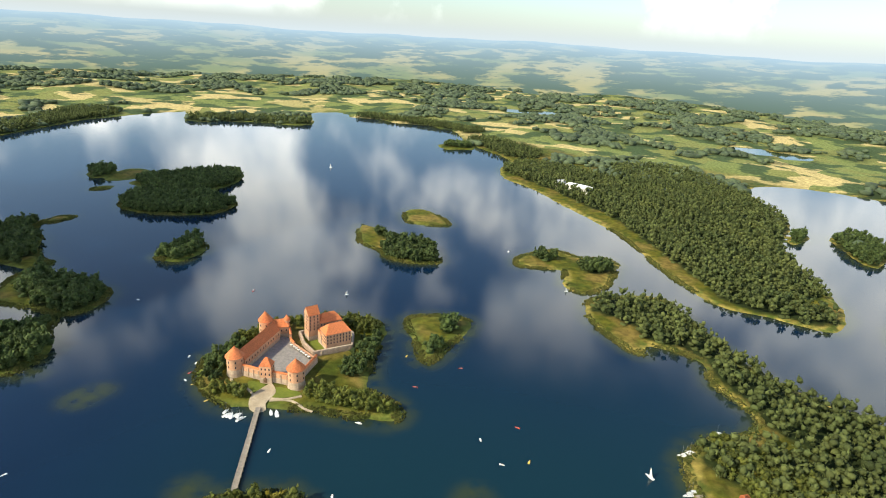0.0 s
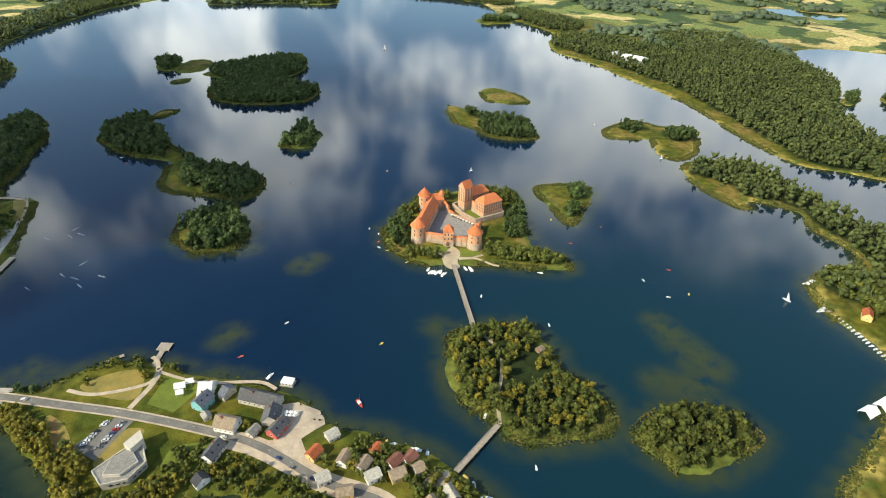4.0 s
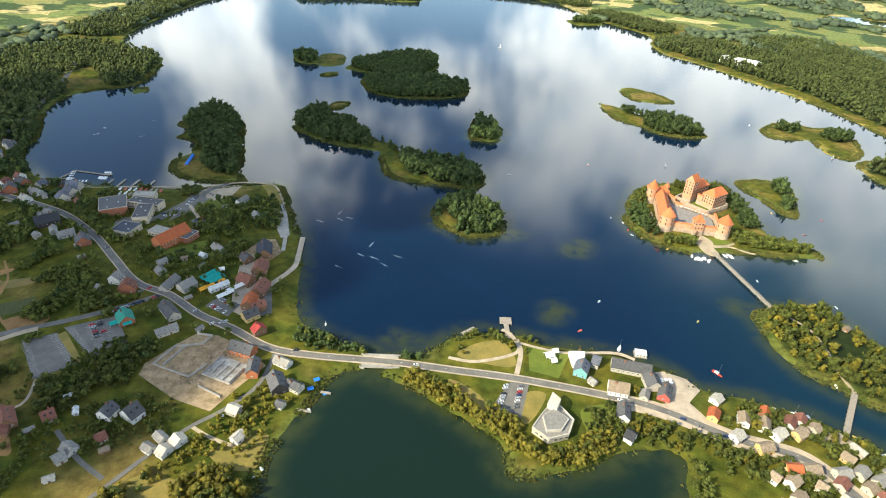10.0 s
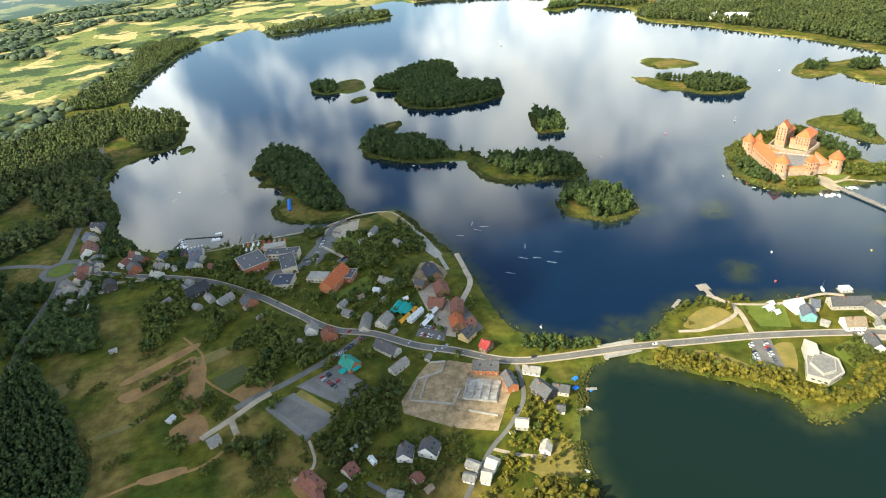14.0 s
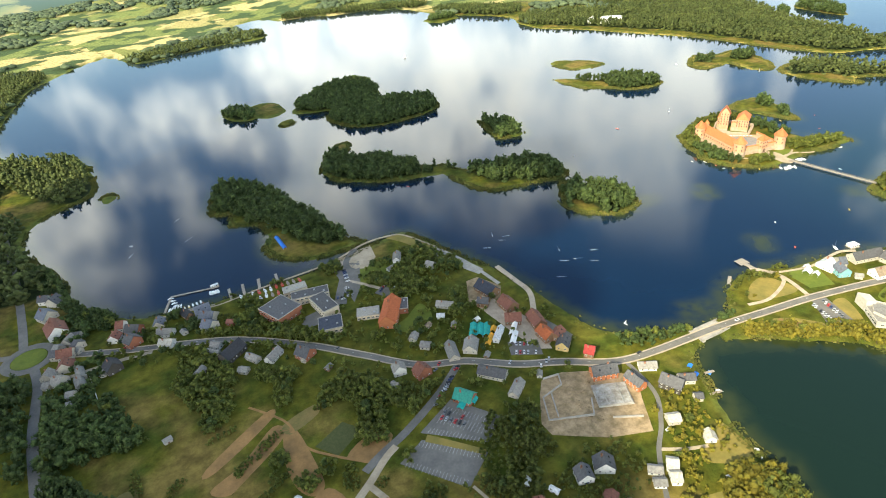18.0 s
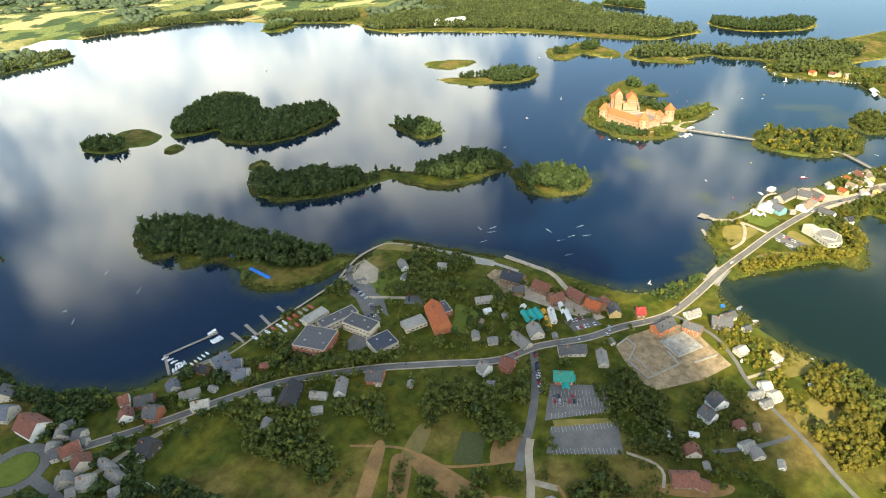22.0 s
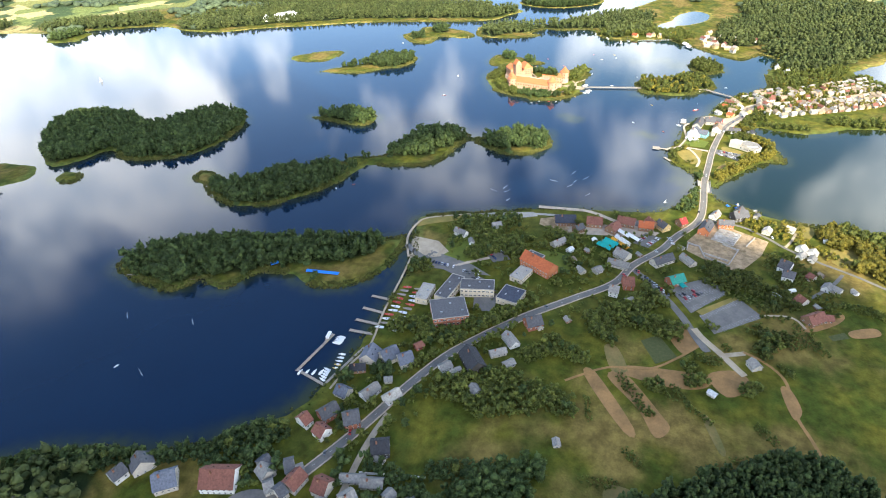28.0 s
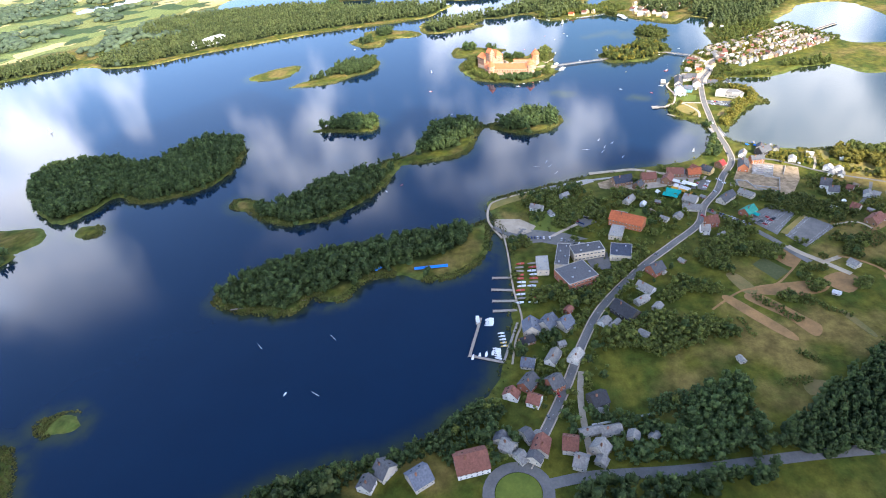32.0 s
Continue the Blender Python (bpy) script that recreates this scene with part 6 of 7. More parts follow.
def car_meshes():
    bm = bmesh.new()
    prof = [(-1.65, 0.25), (1.62, 0.25), (1.68, 0.55), (1.55, 0.72), (0.85, 0.80), (-1.45, 0.86), (-1.68, 0.75)]
    vs = [[bm.verts.new((x, s * 0.70, z)) for x, z in prof] for s in (-1, 1)]
    for i in range(len(prof)):
        j = (i + 1) % len(prof)
        bm.faces.new((vs[0][i], vs[0][j], vs[1][j], vs[1][i]))
    bm.faces.new(vs[0][::-1]); bm.faces.new(vs[1])
    bmesh.ops.recalc_face_normals(bm, faces=bm.faces)
    bmesh.ops.bevel(bm, geom=bm.edges[:], offset=0.05, segments=1, affect="EDGES")
    body = bpy.data.meshes.new("car_body"); bm.to_mesh(body); bm.free()
    bm = bmesh.new()
    prof = [(-1.35, 0.84), (0.80, 0.79), (0.25, 1.14), (-0.95, 1.16)]
    vs = [[bm.verts.new((x, s * (0.66 if z < 1 else 0.54), z)) for x, z in prof] for s in (-1, 1)]
    for i in range(4):
        j = (i + 1) % 4
        bm.faces.new((vs[0][i], vs[0][j], vs[1][j], vs[1][i]))
    bm.faces.new(vs[0][::-1]); bm.faces.new(vs[1])
    bmesh.ops.recalc_face_normals(bm, faces=bm.faces)
    glass = bpy.data.meshes.new("cabin_glass"); bm.to_mesh(glass); bm.free(); glass.materials.append(M_GLASS)
    bm = bmesh.new(); box(bm, -0.95, 0.25, -0.53, 0.53, 1.13, 1.19)
    top = bpy.data.meshes.new("car_roof"); bm.to_mesh(top); bm.free()
    bm = bmesh.new(); drum(bm, 0, 0, -0.09, 0.09, 0.27, 0.27, 12)
    wheel = bpy.data.meshes.new("wheel"); bm.to_mesh(wheel); bm.free(); wheel.materials.append(M_RUBBER)
    return body, glass, top, wheel


BODY, GLASS_ME, TOP, WHEEL = car_meshes()
CAR_TONES = [("white", (0.72, 0.72, 0.71)), ("silver", (0.46, 0.47, 0.48)), ("black", (0.02, 0.02, 0.022)), ("dark blue", (0.03, 0.05, 0.14)), ("red", (0.45, 0.03, 0.03)), ("grey", (0.16, 0.165, 0.17))]
CAR_ME = []
for word, c in CAR_TONES:
    m = mat("car_paint_" + word.replace(" ", "_"), c, 0.3, tuple(v * 0.93 for v in c), 0.8, spec=0.5)
    CAR_ME.append((word, colored(BODY, m), colored(TOP, m)))


def car(x, y, turn, tone, where):
    word, body, top = CAR_ME[tone % len(CAR_ME)]
    z = max(ground_z(x + a, y + b) for a, b in ((0, 0), (2, 0), (-2, 0), (0, 2), (0, -2))) + 0.15
    ob = thing("car", x, y, z, turn, f"{word} car parked {where}", "car", "parked cars")
    bd = part("body", None, None, ob, mesh=body)
    part("cabin_glass", None, None, ob, mesh=GLASS_ME); part("roof", None, None, ob, mesh=top)
    for wx in (-1.05, 1.05):
        for wy in (-0.62, 0.62):
            part("wheel", None, None, ob, place=pose(wx, wy, 0.27, 90, 0, 0), mesh=WHEEL)


rc = random.Random(11)
tones = [0, 1, 1, 2, 3, 5, 0, 4, 2, 5]


def car_row(x0, y0, x1, y1, n, turn, where, gaps=0.0):
    for k in range(n):
        if rc.random() >= gaps:
            t = (k + 0.5) / n
            car(x0 + (x1 - x0) * t, y0 + (y1 - y0) * t, turn + rc.choice((0, 180)), rc.choice(tones), where)


def bays(x0, y0, x1, y1, n, deep, turn):
    """Painted bay lines, one row."""
    bm = bmesh.new()
    for k in range(n + 1):
        t = k / n
        x, y = x0 + (x1 - x0) * t, y0 + (y1 - y0) * t
        box(bm, -deep / 2, deep / 2, -0.05, 0.05, 0, 0.02, Matrix.Translation((x, y, max(ground_z(x + a, y + b) for a, b in ((0, 0), (2, 0), (-2, 0), (0, 2), (0, -2))) + 0.20)) @ Matrix.Rotation(radians(turn), 4, "Z"))
    me = bpy.data.meshes.new("bay_lines"); bm.to_mesh(me); bm.free(); me.materials.append(M_PAINT)
    tagged(new("bay_lines", me), "white painted parking bay lines", "road marking", kind="stuff")


bays(-258, 264, -236, 240, 16, 4.0, 40); bays(-264, 258, -242, 235, 16, 8.0, 40); bays(-272, 253, -248, 232, 16, 4.0, 40)
bays(-280, 247, -254, 224, 18, 4.0, 46); bays(-291, 238, -268, 213, 18, 4.0, 46)
car_row(-263, 259, -252, 247, 6, 40, "in a car park bay", 0.15)
car_row(-260, 262, -249, 250, 6, 40, "in a car park bay", 0.4)
car_row(-236, 293, -262, 268, 15, 0, "along the lane to the car park", 0.1)
car_row(-4, 234, -9, 215, 9, 20, "beside the culture house", 0.1)
car_row(4, 232, -1, 211, 9, 20, "beside the culture house", 0.15)
car_row(-286, 405, -270, 402, 6, 70, "in the school yard", 0.2)
car_row(-270, 444, -272, 422, 9, 5, "in the school yard", 0.15)
car_row(-273, 418, -283, 397, 8, -15, "in the school yard", 0.2)
car_row(-195, 294, -182, 287, 6, 60, "in the yard by the restaurants", 0.1)
car_row(-199, 287, -186, 280, 6, 60, "in the yard by the restaurants", 0.1)
car_row(-241, 409, -254, 395, 8, 50, "in the yard below the church", 0.2)
car_row(-235, 402, -248, 388, 8, 50, "in the yard below the church", 0.25)
car_row(-182, 272, -192, 268, 4, 60, "in front of a wooden house", 0.2)
for x, y, a in ((-58, 243.5, 178), (-132, 249.5, 186), (-246, 300, 222), (-300, 346, 225), (-338, 378, 216), (-436, 425, 200), (-452, 431.5, 200), (-206, 280, 220), (60, 225, 165), (112, 203.5, 160), (-250, 296, 200), (-158, 195, 10), (-215, 187, 0), (-468, 437, 200), (100, 209, 160), (92, 214, 155)):
    car(x, y, a, rc.choice(tones), "on the street")

# the lake's boats
for x, y, k in ((66, 321, "pedal"), (131, 305, "pedal"), (13, 531, "pedal"), (101, 569, "motor"), (195, 361, "pedal"), (317, 390, "pedal"), (340, 406, "pedal"), (330, 370, "pedal"), (346, 375, "pedal"), (221, 218, "pedal"),
                (101, 450, "pedal"), (112, 430, "pedal"), (110, 442, "pedal"), (113, 421, "pedal"), (121, 417, "pedal"), (138, 401, "pedal"), (341, 735, "motor"), (-168, 564, "pedal"), (-437, 592, "pedal"), (-180, 577, "pedal"), (258, 480, "pedal"), (270, 440, "pedal"), (300, 470, "pedal"), (240, 332, "pedal")):
    boat(x, y, rc.uniform(0, 360), 3.4 if k == "pedal" else 4.5, k, rc.choice((H_WHITE, H_WHITE, H_RED, H_YELLOW)))
for x, y, l in ((415, 373, 6), (187, 579, 4), (28, 1102, 6), (396, 632, 4), (-120, 277, 3)):
    boat(x, y, rc.uniform(0, 360), l, "sail")
for k in range(8):
    x, y = ((-154, 412), (-138, 417), (-131, 421), (-111, 363), (-100, 360), (-91, 351), (-125, 345), (-82, 364))[k]
    boat(x, y, -25 + rc.uniform(-12, 12), 7.5, "rowing")
for x, y in ((-386, 575), (-395, 625), (-436, 573), (-140, 430), (-105, 380)):
    boat(x, y, 60 + rc.uniform(-20, 20), 8.0, "rowing")
for k in range(9):   # moored yachts by the castle forecourt
    boat(155 + k * 1.6 + rc.uniform(-0.3, 0.3), 390.5 - k * 0.5 + rc.uniform(-2.0, 2.0), 75 + rc.uniform(-25, 25), 5.5, "moored")
boat(187, 395, 115, 7.5, "motor", label="white excursion boat at the castle landing"); boat(183, 395.5, 115, 6, "motor", label="long white boat at the castle landing"); boat(240, 394, 170, 4.5, "motor"); boat(196, 250, 70, 4.5, "motor")
for k in range(5):
    boat(-400.5 + k * 1.4 - 3.4, 477 - k * 4.2, -5, 5.0, "motor")
    boat(-374 + k * 1.5, 470.5 + rc.uniform(-0.5, 0.5) - 2.5, 95, 6.0, "motor")
    boat(-405 + k * 2.1, 461.0 + k * 0.4, 75, 4.8, "motor")
    boat(-394 + k * 3.0, 457.5 + k * 0.6, 100, 4.6, "motor", H_YELLOW if k < 2 else H_WHITE)
for k in range(18):
    t = k / 17
    boat(441 + 12 * t + rc.uniform(-0.4, 0.4), 356 - 52 * t, 200 + rc.uniform(-8, 8), 4.6, "moored" if k % 3 else "motor")
for x, y in ((440, 395), (443, 397), (446, 399), (470, 421), (433, 361), (436, 364), (455, 300), (457, 296)):
    boat(x, y, rc.uniform(150, 220), 6.5, "moored")
for k in range(22):
    boat(-306 - (k % 11) * 4.6, 447 - (k // 11) * 9 + rc.uniform(-1, 1), 95 + rc.uniform(-6, 6), 6.5, "lying", rc.choice((H_WHITE, H_RED, H_WOOD, H_WHITE)), "racing boat lying on a rack on the grass")
for x, y, l, k, h in ((126, 254, 7, "moored", H_RED), (70, 272, 6, "moored", H_WHITE), (160, 225, 6, "moored", H_WHITE), (166, 222, 5, "moored", H_WHITE), (140, 230, 4, "pedal", H_YELLOW), (144, 229, 4, "pedal", H_YELLOW), (136, 231, 4, "pedal", H_YELLOW), (148, 228, 4, "pedal", H_WHITE),
                      (196, 199, 6, "moored", H_WHITE), (186, 210, 4, "pedal", H_YELLOW), (190, 206, 4, "pedal", H_WHITE), (202, 191, 5, "pedal", H_RED), (-113, 204, 4, "motor", H_WHITE), (-130, 160, 4, "motor", H_WHITE), (-128, 166, 4, "motor", H_WHITE), (47, 287, 4, "pedal", H_RED)):
    boat(x, y, rc.uniform(0, 360), l, k, h)


def float_house(x, y, turn, l, w, m, label):
    ob = thing("houseboat", x, y, 0, turn, label, "houseboat")
    bm = bmesh.new(); box(bm, -l / 2, l / 2, -w / 2, w / 2, -0.4, 0.45); part("pontoon", bm, M_PLANK, ob)
    bm = bmesh.new(); box(bm, -l / 2 + 0.8, l / 2 - 0.8, -w / 2 + 0.6, w / 2 - 0.6, 0.45, 2.3); part("cabin", bm, M_FRAME, ob)
    bm = bmesh.new(); box(bm, -l / 2 + 0.4, l / 2 - 0.4, -w / 2 + 0.3, w / 2 - 0.3, 2.3, 2.5); part("roof", bm, m, ob)
    for k in range(3):
        part("window", None, None, ob, place=pose((k - 1) * l / 4, -w / 2 + 0.6, 1.4, 0, 0, 180), mesh=WINDOW)


float_house(82, 267, -8, 8, 6, M_WHITE, "white floating cafe moored at the shore")
float_house(-370, 476, 8, 7, 3, M_WHITE, "white houseboat at the marina")


# ---- canvas roofs, stalls and odd buildings ----
def tent(x, y, turn, l, w, m, label, h=2.2, rise=1.6):
    z = ground_z(x, y)
    ob = thing("marquee", x, y, z, turn, label, "tent", "marquees")
    bm = bmesh.new(); gable_roof(bm, l, w, h, rise, 0.15, 0.1); part("canopy", bm, m, ob)
    for sx in (-1, 1):
        for sy in (-1, 1):
            bm = bmesh.new(); drum(bm, sx * (l / 2 - 0.2), sy * (w / 2 - 0.2), -0.3, h, 0.08, 0.08, 6); part("pole", bm, M_STEEL, ob)


M_TEAL = mat("teal_canvas", (0.03, 0.36, 0.31), 0.7, scale=0.6)
M_ORANGE = mat("orange_yellow_canvas", (0.72, 0.36, 0.03), 0.7, scale=0.6)
for k in (-1, 0, 1):
    tent(-209 + 4.6 * k * math.cos(radians(150)), 316 + 4.6 * k * math.sin(radians(150)), 60, 12.5, 4.5, M_TEAL, "teal marquee with pitched bays beside the restaurants", 2.4, 1.6)
for x, y in ((-201, 312), (-206, 306), (-210, 302)):
    tent(x, y, 52, 5.5, 3.6, M_ORANGE, "yellow canvas awning between the houses")
tent(-189, 306, 50, 13, 3.5, M_WHITE, "long white awning beside the marquee"); tent(-193, 298, 50, 12, 3.5, M_WHITE, "long white awning beside the marquee")
tent(-206, 327, 20, 4, 4, M_SAIL, "cream round-topped tent by the restaurants"); tent(23, 258, 20, 6, 5, M_WHITE, "white pagoda tent on the lawn"); tent(27, 262, 20, 4, 4, M_WHITE, "white pagoda tent on the lawn"); tent(25, 253, 20, 4, 4, M_WHITE, "white pagoda tent on the lawn")
tent(-309, 516, 98, 26, 3.4, M_CANOPY, "long bright blue canopy on the island shore", 1.0, 0.9); tent(-310, 559, 140, 6, 4, M_CANOPY, "bright blue canopy beside the reeds", 1.2, 1.0)
for x, y in ((-114, 226), (-116, 219), (-107, 217.5)):
    tent(x, y, 30, 3.2, 2.4, M_CANOPY, "small bright blue canopy by the jetty", 0.9, 0.5)
for x, y in ((-246, 266), (-241, 261), (-249, 260)):
    tent(x, y, 40, 5, 4, M_TEAL, "teal awning over a terrace", 2.0, 1.0)
for k in range(7):
    x, y = 88 + (k % 3) * 2.6, 243 - (k // 3) * 2.4
    um = thing("parasol", x, y, ground_z(x, y) + 0.1, 0, "white parasol on the cafe terrace", "parasol", "parasols")
    bm = bmesh.new(); drum(bm, 0, 0, 0, 2.1, 0.05, 0.05, 6); part("pole", bm, M_STEEL, um)
    bm = bmesh.new(); drum(bm, 0, 0, 1.9, 2.5, 1.25, 0.0, 8); part("canopy", bm, M_WHITE, um)

# the white culture house: stepped concrete prisms
ch = thing("culture_house", 18, 204, ground_z(18, 204) - 0.2, 0, "white concrete culture house with stepped flat roofs", "building")
TAKEN.append((18, 204, 17))


def prism(bm, pts, z0, z1):
    lo = [bm.verts.new((x, y, z0)) for x, y in pts]
    hi = [bm.verts.new((x, y, z1)) for x, y in pts]
    bm.faces.new(lo[::-1]); bm.faces.new(hi)
    for k in range(len(pts)):
        q = (k + 1) % len(pts)
        bm.faces.new((lo[k], lo[q], hi[q], hi[k]))


BODY_PLAN = [(12, 1), (8, -9), (-3, -13), (-11, -6), (-4, 5), (2, 13), (6, 10)]
TOWER_PLAN = [(6, 12), (2, 17), (-2, 8), (3, 5)]
STEP_PLAN = [(9, 0), (4, -8), (-4, -9), (-5, 1), (2, 7)]
for name, plan_, z0, z1 in (("wall", BODY_PLAN, 0, 4.2), ("upper_wall", STEP_PLAN[::-1], 4.2, 5.9), ("tower", TOWER_PLAN, 0, 8.0)):
    bm = bmesh.new(); prism(bm, plan_, z0, z1)
    bmesh.ops.recalc_face_normals(bm, faces=bm.faces)
    part(name, bm, WALLS["pale"], ch)
for name, plan_, z in (("roof", BODY_PLAN, 4.2), ("upper_roof", STEP_PLAN, 5.9)):
    bm = bmesh.new(); prism(bm, [(x * 0.93, y * 0.93) for x, y in plan_], z, z + 0.12)
    bmesh.ops.recalc_face_normals(bm, faces=bm.faces)
    part(name, bm, ROOFS["grey"], ch)
for a, b in zip(BODY_PLAN, BODY_PLAN[1:] + BODY_PLAN[:1]):
    l = math.hypot(b[0] - a[0], b[1] - a[1])
    bm = bmesh.new(); box(bm, -l / 2, l / 2, -0.25, 0.25, 3.6, 4.8)
    at = pose((a[0] + b[0]) / 2, (a[1] + b[1]) / 2, 0, 0, 0, math.degrees(math.atan2(b[1] - a[1], b[0] - a[0])))
    part("parapet", bm, WALLS["pale"], ch, place=at)
    for k in range(int(l // 3)):
        part("window", None, None, ch, place=at @ pose((k + 0.5) * 3 - l / 2, 0.05, 2.3), mesh=WINDOW_WIDE)

# manor on the northern shore
mz = ground_z(462, 1052)
mn = thing("manor", 462, 1052, mz, -35, "large white manor house on the wooded shore", "building")
bm = bmesh.new(); box(bm, -22, 22, -9, 9, 0, 10); part("wall", bm, WALLS["white"], mn)
bm = bmesh.new(); hip_roof(bm, 44, 18, 10, 3.5, 0.5, 0.7); part("roof", bm, ROOFS["white"], mn)
bm = bmesh.new(); box(bm, -5, 5, 9, 13, 0, 10); part("portico", bm, WALLS["white"], mn)
for k in range(12):
    for s in (-1, 1):
        for z in (3, 7.2):
            part("window", None, None, mn, place=pose(-19.5 + 3.5 * k, s * 9.02, z, 0, 0, 0 if s > 0 else 180) @ Matrix.Scale(1.6, 4), mesh=WINDOW)
house(436, 1084, 30, 16, 9, 8, "white", "white")
patch("manor_lawn", [(475, 1025), (500, 1010), (520, 1030), (490, 1050)], M_LAWN, 0.3, "mown lawn beside the manor", "lawn", True)

# building plot: concrete slab, low walls
slab = thing("foundation_slab", -168, 229, ground_z(-168, 229), -20, "unfinished concrete floor slab on the building plot", "foundation")
bm = bmesh.new(); box(bm, -10, 10, -8.5, 8.5, -0.5, 0.9); part("slab", bm, M_SLAB, slab)
for k in range(5):
    bm = bmesh.new(); box(bm, -9.4 + 4.6 * k, -9.0 + 4.6 * k, -8, 7.5 - 2.4 * (k % 3), 0.9, 1.7); part("upstand", bm, M_CONCRETE, slab)
for y0, x0, x1 in ((-8.3, -8, 9), (-1.0, -9, 0), (3.5, 0.6, 9)):
    bm = bmesh.new(); box(bm, x0, x1, y0, y0 + 0.4, 0.9, 1.5); part("upstand", bm, M_CONCRETE, slab)
for (x0, y0), (x1, y1) in (((-196, 258), (-186, 257)), ((-186, 257), (-189, 249)), ((-189, 249), (-204, 245)), ((-204, 245), (-210, 229)), ((-210, 229), (-186, 221)), ((-186, 221), (-180, 232)), ((-198, 246), (-204, 229)), ((-178, 215), (-163, 208))):
    l = math.hypot(x1 - x0, y1 - y0)
    rw = thing("retaining_wall", (x0 + x1) / 2, (y0 + y1) / 2, ground_z((x0 + x1) / 2, (y0 + y1) / 2), math.degrees(math.atan2(y1 - y0, x1 - x0)), "pale concrete wall on the building plot", "wall")
    bm = bmesh.new(); box(bm, -l / 2, l / 2, -0.3, 0.3, -0.5, 1.4); part("wall", bm, M_CONCRETE, rw)
fence = thing("garden_wall", -453, 392, ground_z(-453, 392), 104, "long white garden wall beside the dark house", "wall")
bm = bmesh.new(); box(bm, -17, 17, -0.2, 0.2, -0.8, 1.3); part("wall", bm, WALLS["white"], fence)

rr_ = np.random.default_rng(8)
RV, RF = [], []
for k in range(420):
    x, y, q = rr_.uniform(-212, -156), rr_.uniform(200, 256), rr_.uniform(0.25, 1.2)
    if np.hypot(x + 167, y - 229) < 13 or np.hypot(x + 187, y - 234) > 19:
        continue
    RF.append(ICO_F + 12 * len(RV))
    RV.append(ICO_V * rr_.uniform(0.7, 1.3, (12, 1)) * np.array([q, q, q * 0.45]) + np.array([x, y, ground_z(x, y) + 0.1]))
tagged(new("rubble", raw_mesh("rubble", np.concatenate(RV), np.concatenate(RF), M_PLOT)), "heaps of sandy earth and rubble on the building plot", "rubble", kind="stuff")

# ---- trees of town and shore ----
TAKEN += [(-262, 250, 9), (-250, 247, 9), (-256, 240, 8), (-268, 246, 8), (-243, 254, 8), (-280, 236, 9), (-270, 229, 9), (-274, 221, 7), (-284, 228, 7), (-262, 234, 7)]
TAKEN_NP = np.array(TAKEN)
ROAD_NP = np.concatenate([np.column_stack([line, np.full(len(line), half)]) for line, half in ROADS])


def free_of(x, y, pad=0.0):
    for A in (TAKEN_NP, ROAD_NP):
        if (((A[:, 0] - x) ** 2 + (A[:, 1] - y) ** 2) < (A[:, 2] + pad) ** 2).any():
            return False
    return True


OPEN = [(-262, 250, 14, -240, 250, 14), (-278, 236, 14, -268, 226, 14), (-180, 235, 22, -195, 225, 22), (95, 235, 14, 110, 225, 12), (-5, 222, 8, 0, 215, 8), (-250, 415, 14, -245, 400, 14), (-290, 412, 14, -320, 415, 14), (18, 204, 15, 18, 204, 15),
        (-330, 285, 22, -380, 300, 36), (-380, 300, 40, -420, 330, 40), (-420, 330, 30, -420, 370, 22), (-340, 220, 40, -400, 200, 60), (-400, 380, 14, -440, 375, 14), (-150, 160, 12, -165, 140, 14), (30, 262, 10, 20, 255, 10), (-20, 262, 10, -10, 258, 10), (-240, 378, 8, -238, 366, 8),
        (170, 430, 60, 170, 470, 60), (-330, 440, 10, -365, 446, 10)]
placed = {}
THICK = [crown_arrays("round", 5, 70, 500 + q) for q in range(5)]


def scatter(caps, n, tall, tones_, seed, pad=1.0, gap=2.6, open_ok=False, single=25):
    """The first trees are things of their own, the rest of a thicket are joined."""
    r = random.Random(seed)
    tries, V, F, m = 0, [], [], 0
    while n > 0 and tries < 6000:
        tries += 1
        c = r.choice(caps)
        t, a, q = r.random(), r.uniform(0, 6.283), math.sqrt(r.random())
        rad = c[2] + (c[5] - c[2]) * t
        x, y = c[0] + (c[3] - c[0]) * t + rad * q * math.cos(a), c[1] + (c[4] - c[1]) * t + rad * q * math.sin(a)
        if at_grid(D_, np.float64(x), np.float64(y)) < 1.5 or not free_of(x, y, pad):
            continue
        if not open_ok and capsule_depth(OPEN, np.array([x]), np.array([y]))[0] > 0:
            continue
        cell = (int(x // 4), int(y // 4))
        near = [p for i in (-1, 0, 1) for j in (-1, 0, 1) for p in placed.get((cell[0] + i, cell[1] + j), ())]
        if any((x - px) ** 2 + (y - py) ** 2 < gap * gap for px, py in near):
            continue
        placed.setdefault(cell, []).append((x, y))
        h = r.uniform(*tall)
        n -= 1
        if single > 0:
            tree(x, y, h, r.choice(tones_), r.randrange(1000), r.uniform(0.8, 1.15))
            single -= 1
            continue
        v, f = THICK[r.randrange(len(THICK))]
        w, a = h * r.uniform(0.85, 1.25), r.uniform(0, 6.283)
        c_, s_ = math.cos(a) * w, math.sin(a) * w
        V.append(np.stack([v[:, 0] * c_ - v[:, 1] * s_ + x, v[:, 0] * s_ + v[:, 1] * c_ + y, v[:, 2] * h + ground_z(x, y) - 0.14 * h], -1))
        F.append(f + m)
        m += len(v)
    if V:
        lead = dict(green=M_LEAF, dark=M_LEAF_DARK, gold=M_LEAF_GOLD)[tones_[0]]
        tagged(new("thicket", raw_mesh("thicket", np.concatenate(V), np.concatenate(F), lead)), "bushes and small trees growing close between gardens", "trees", kind="stuff")


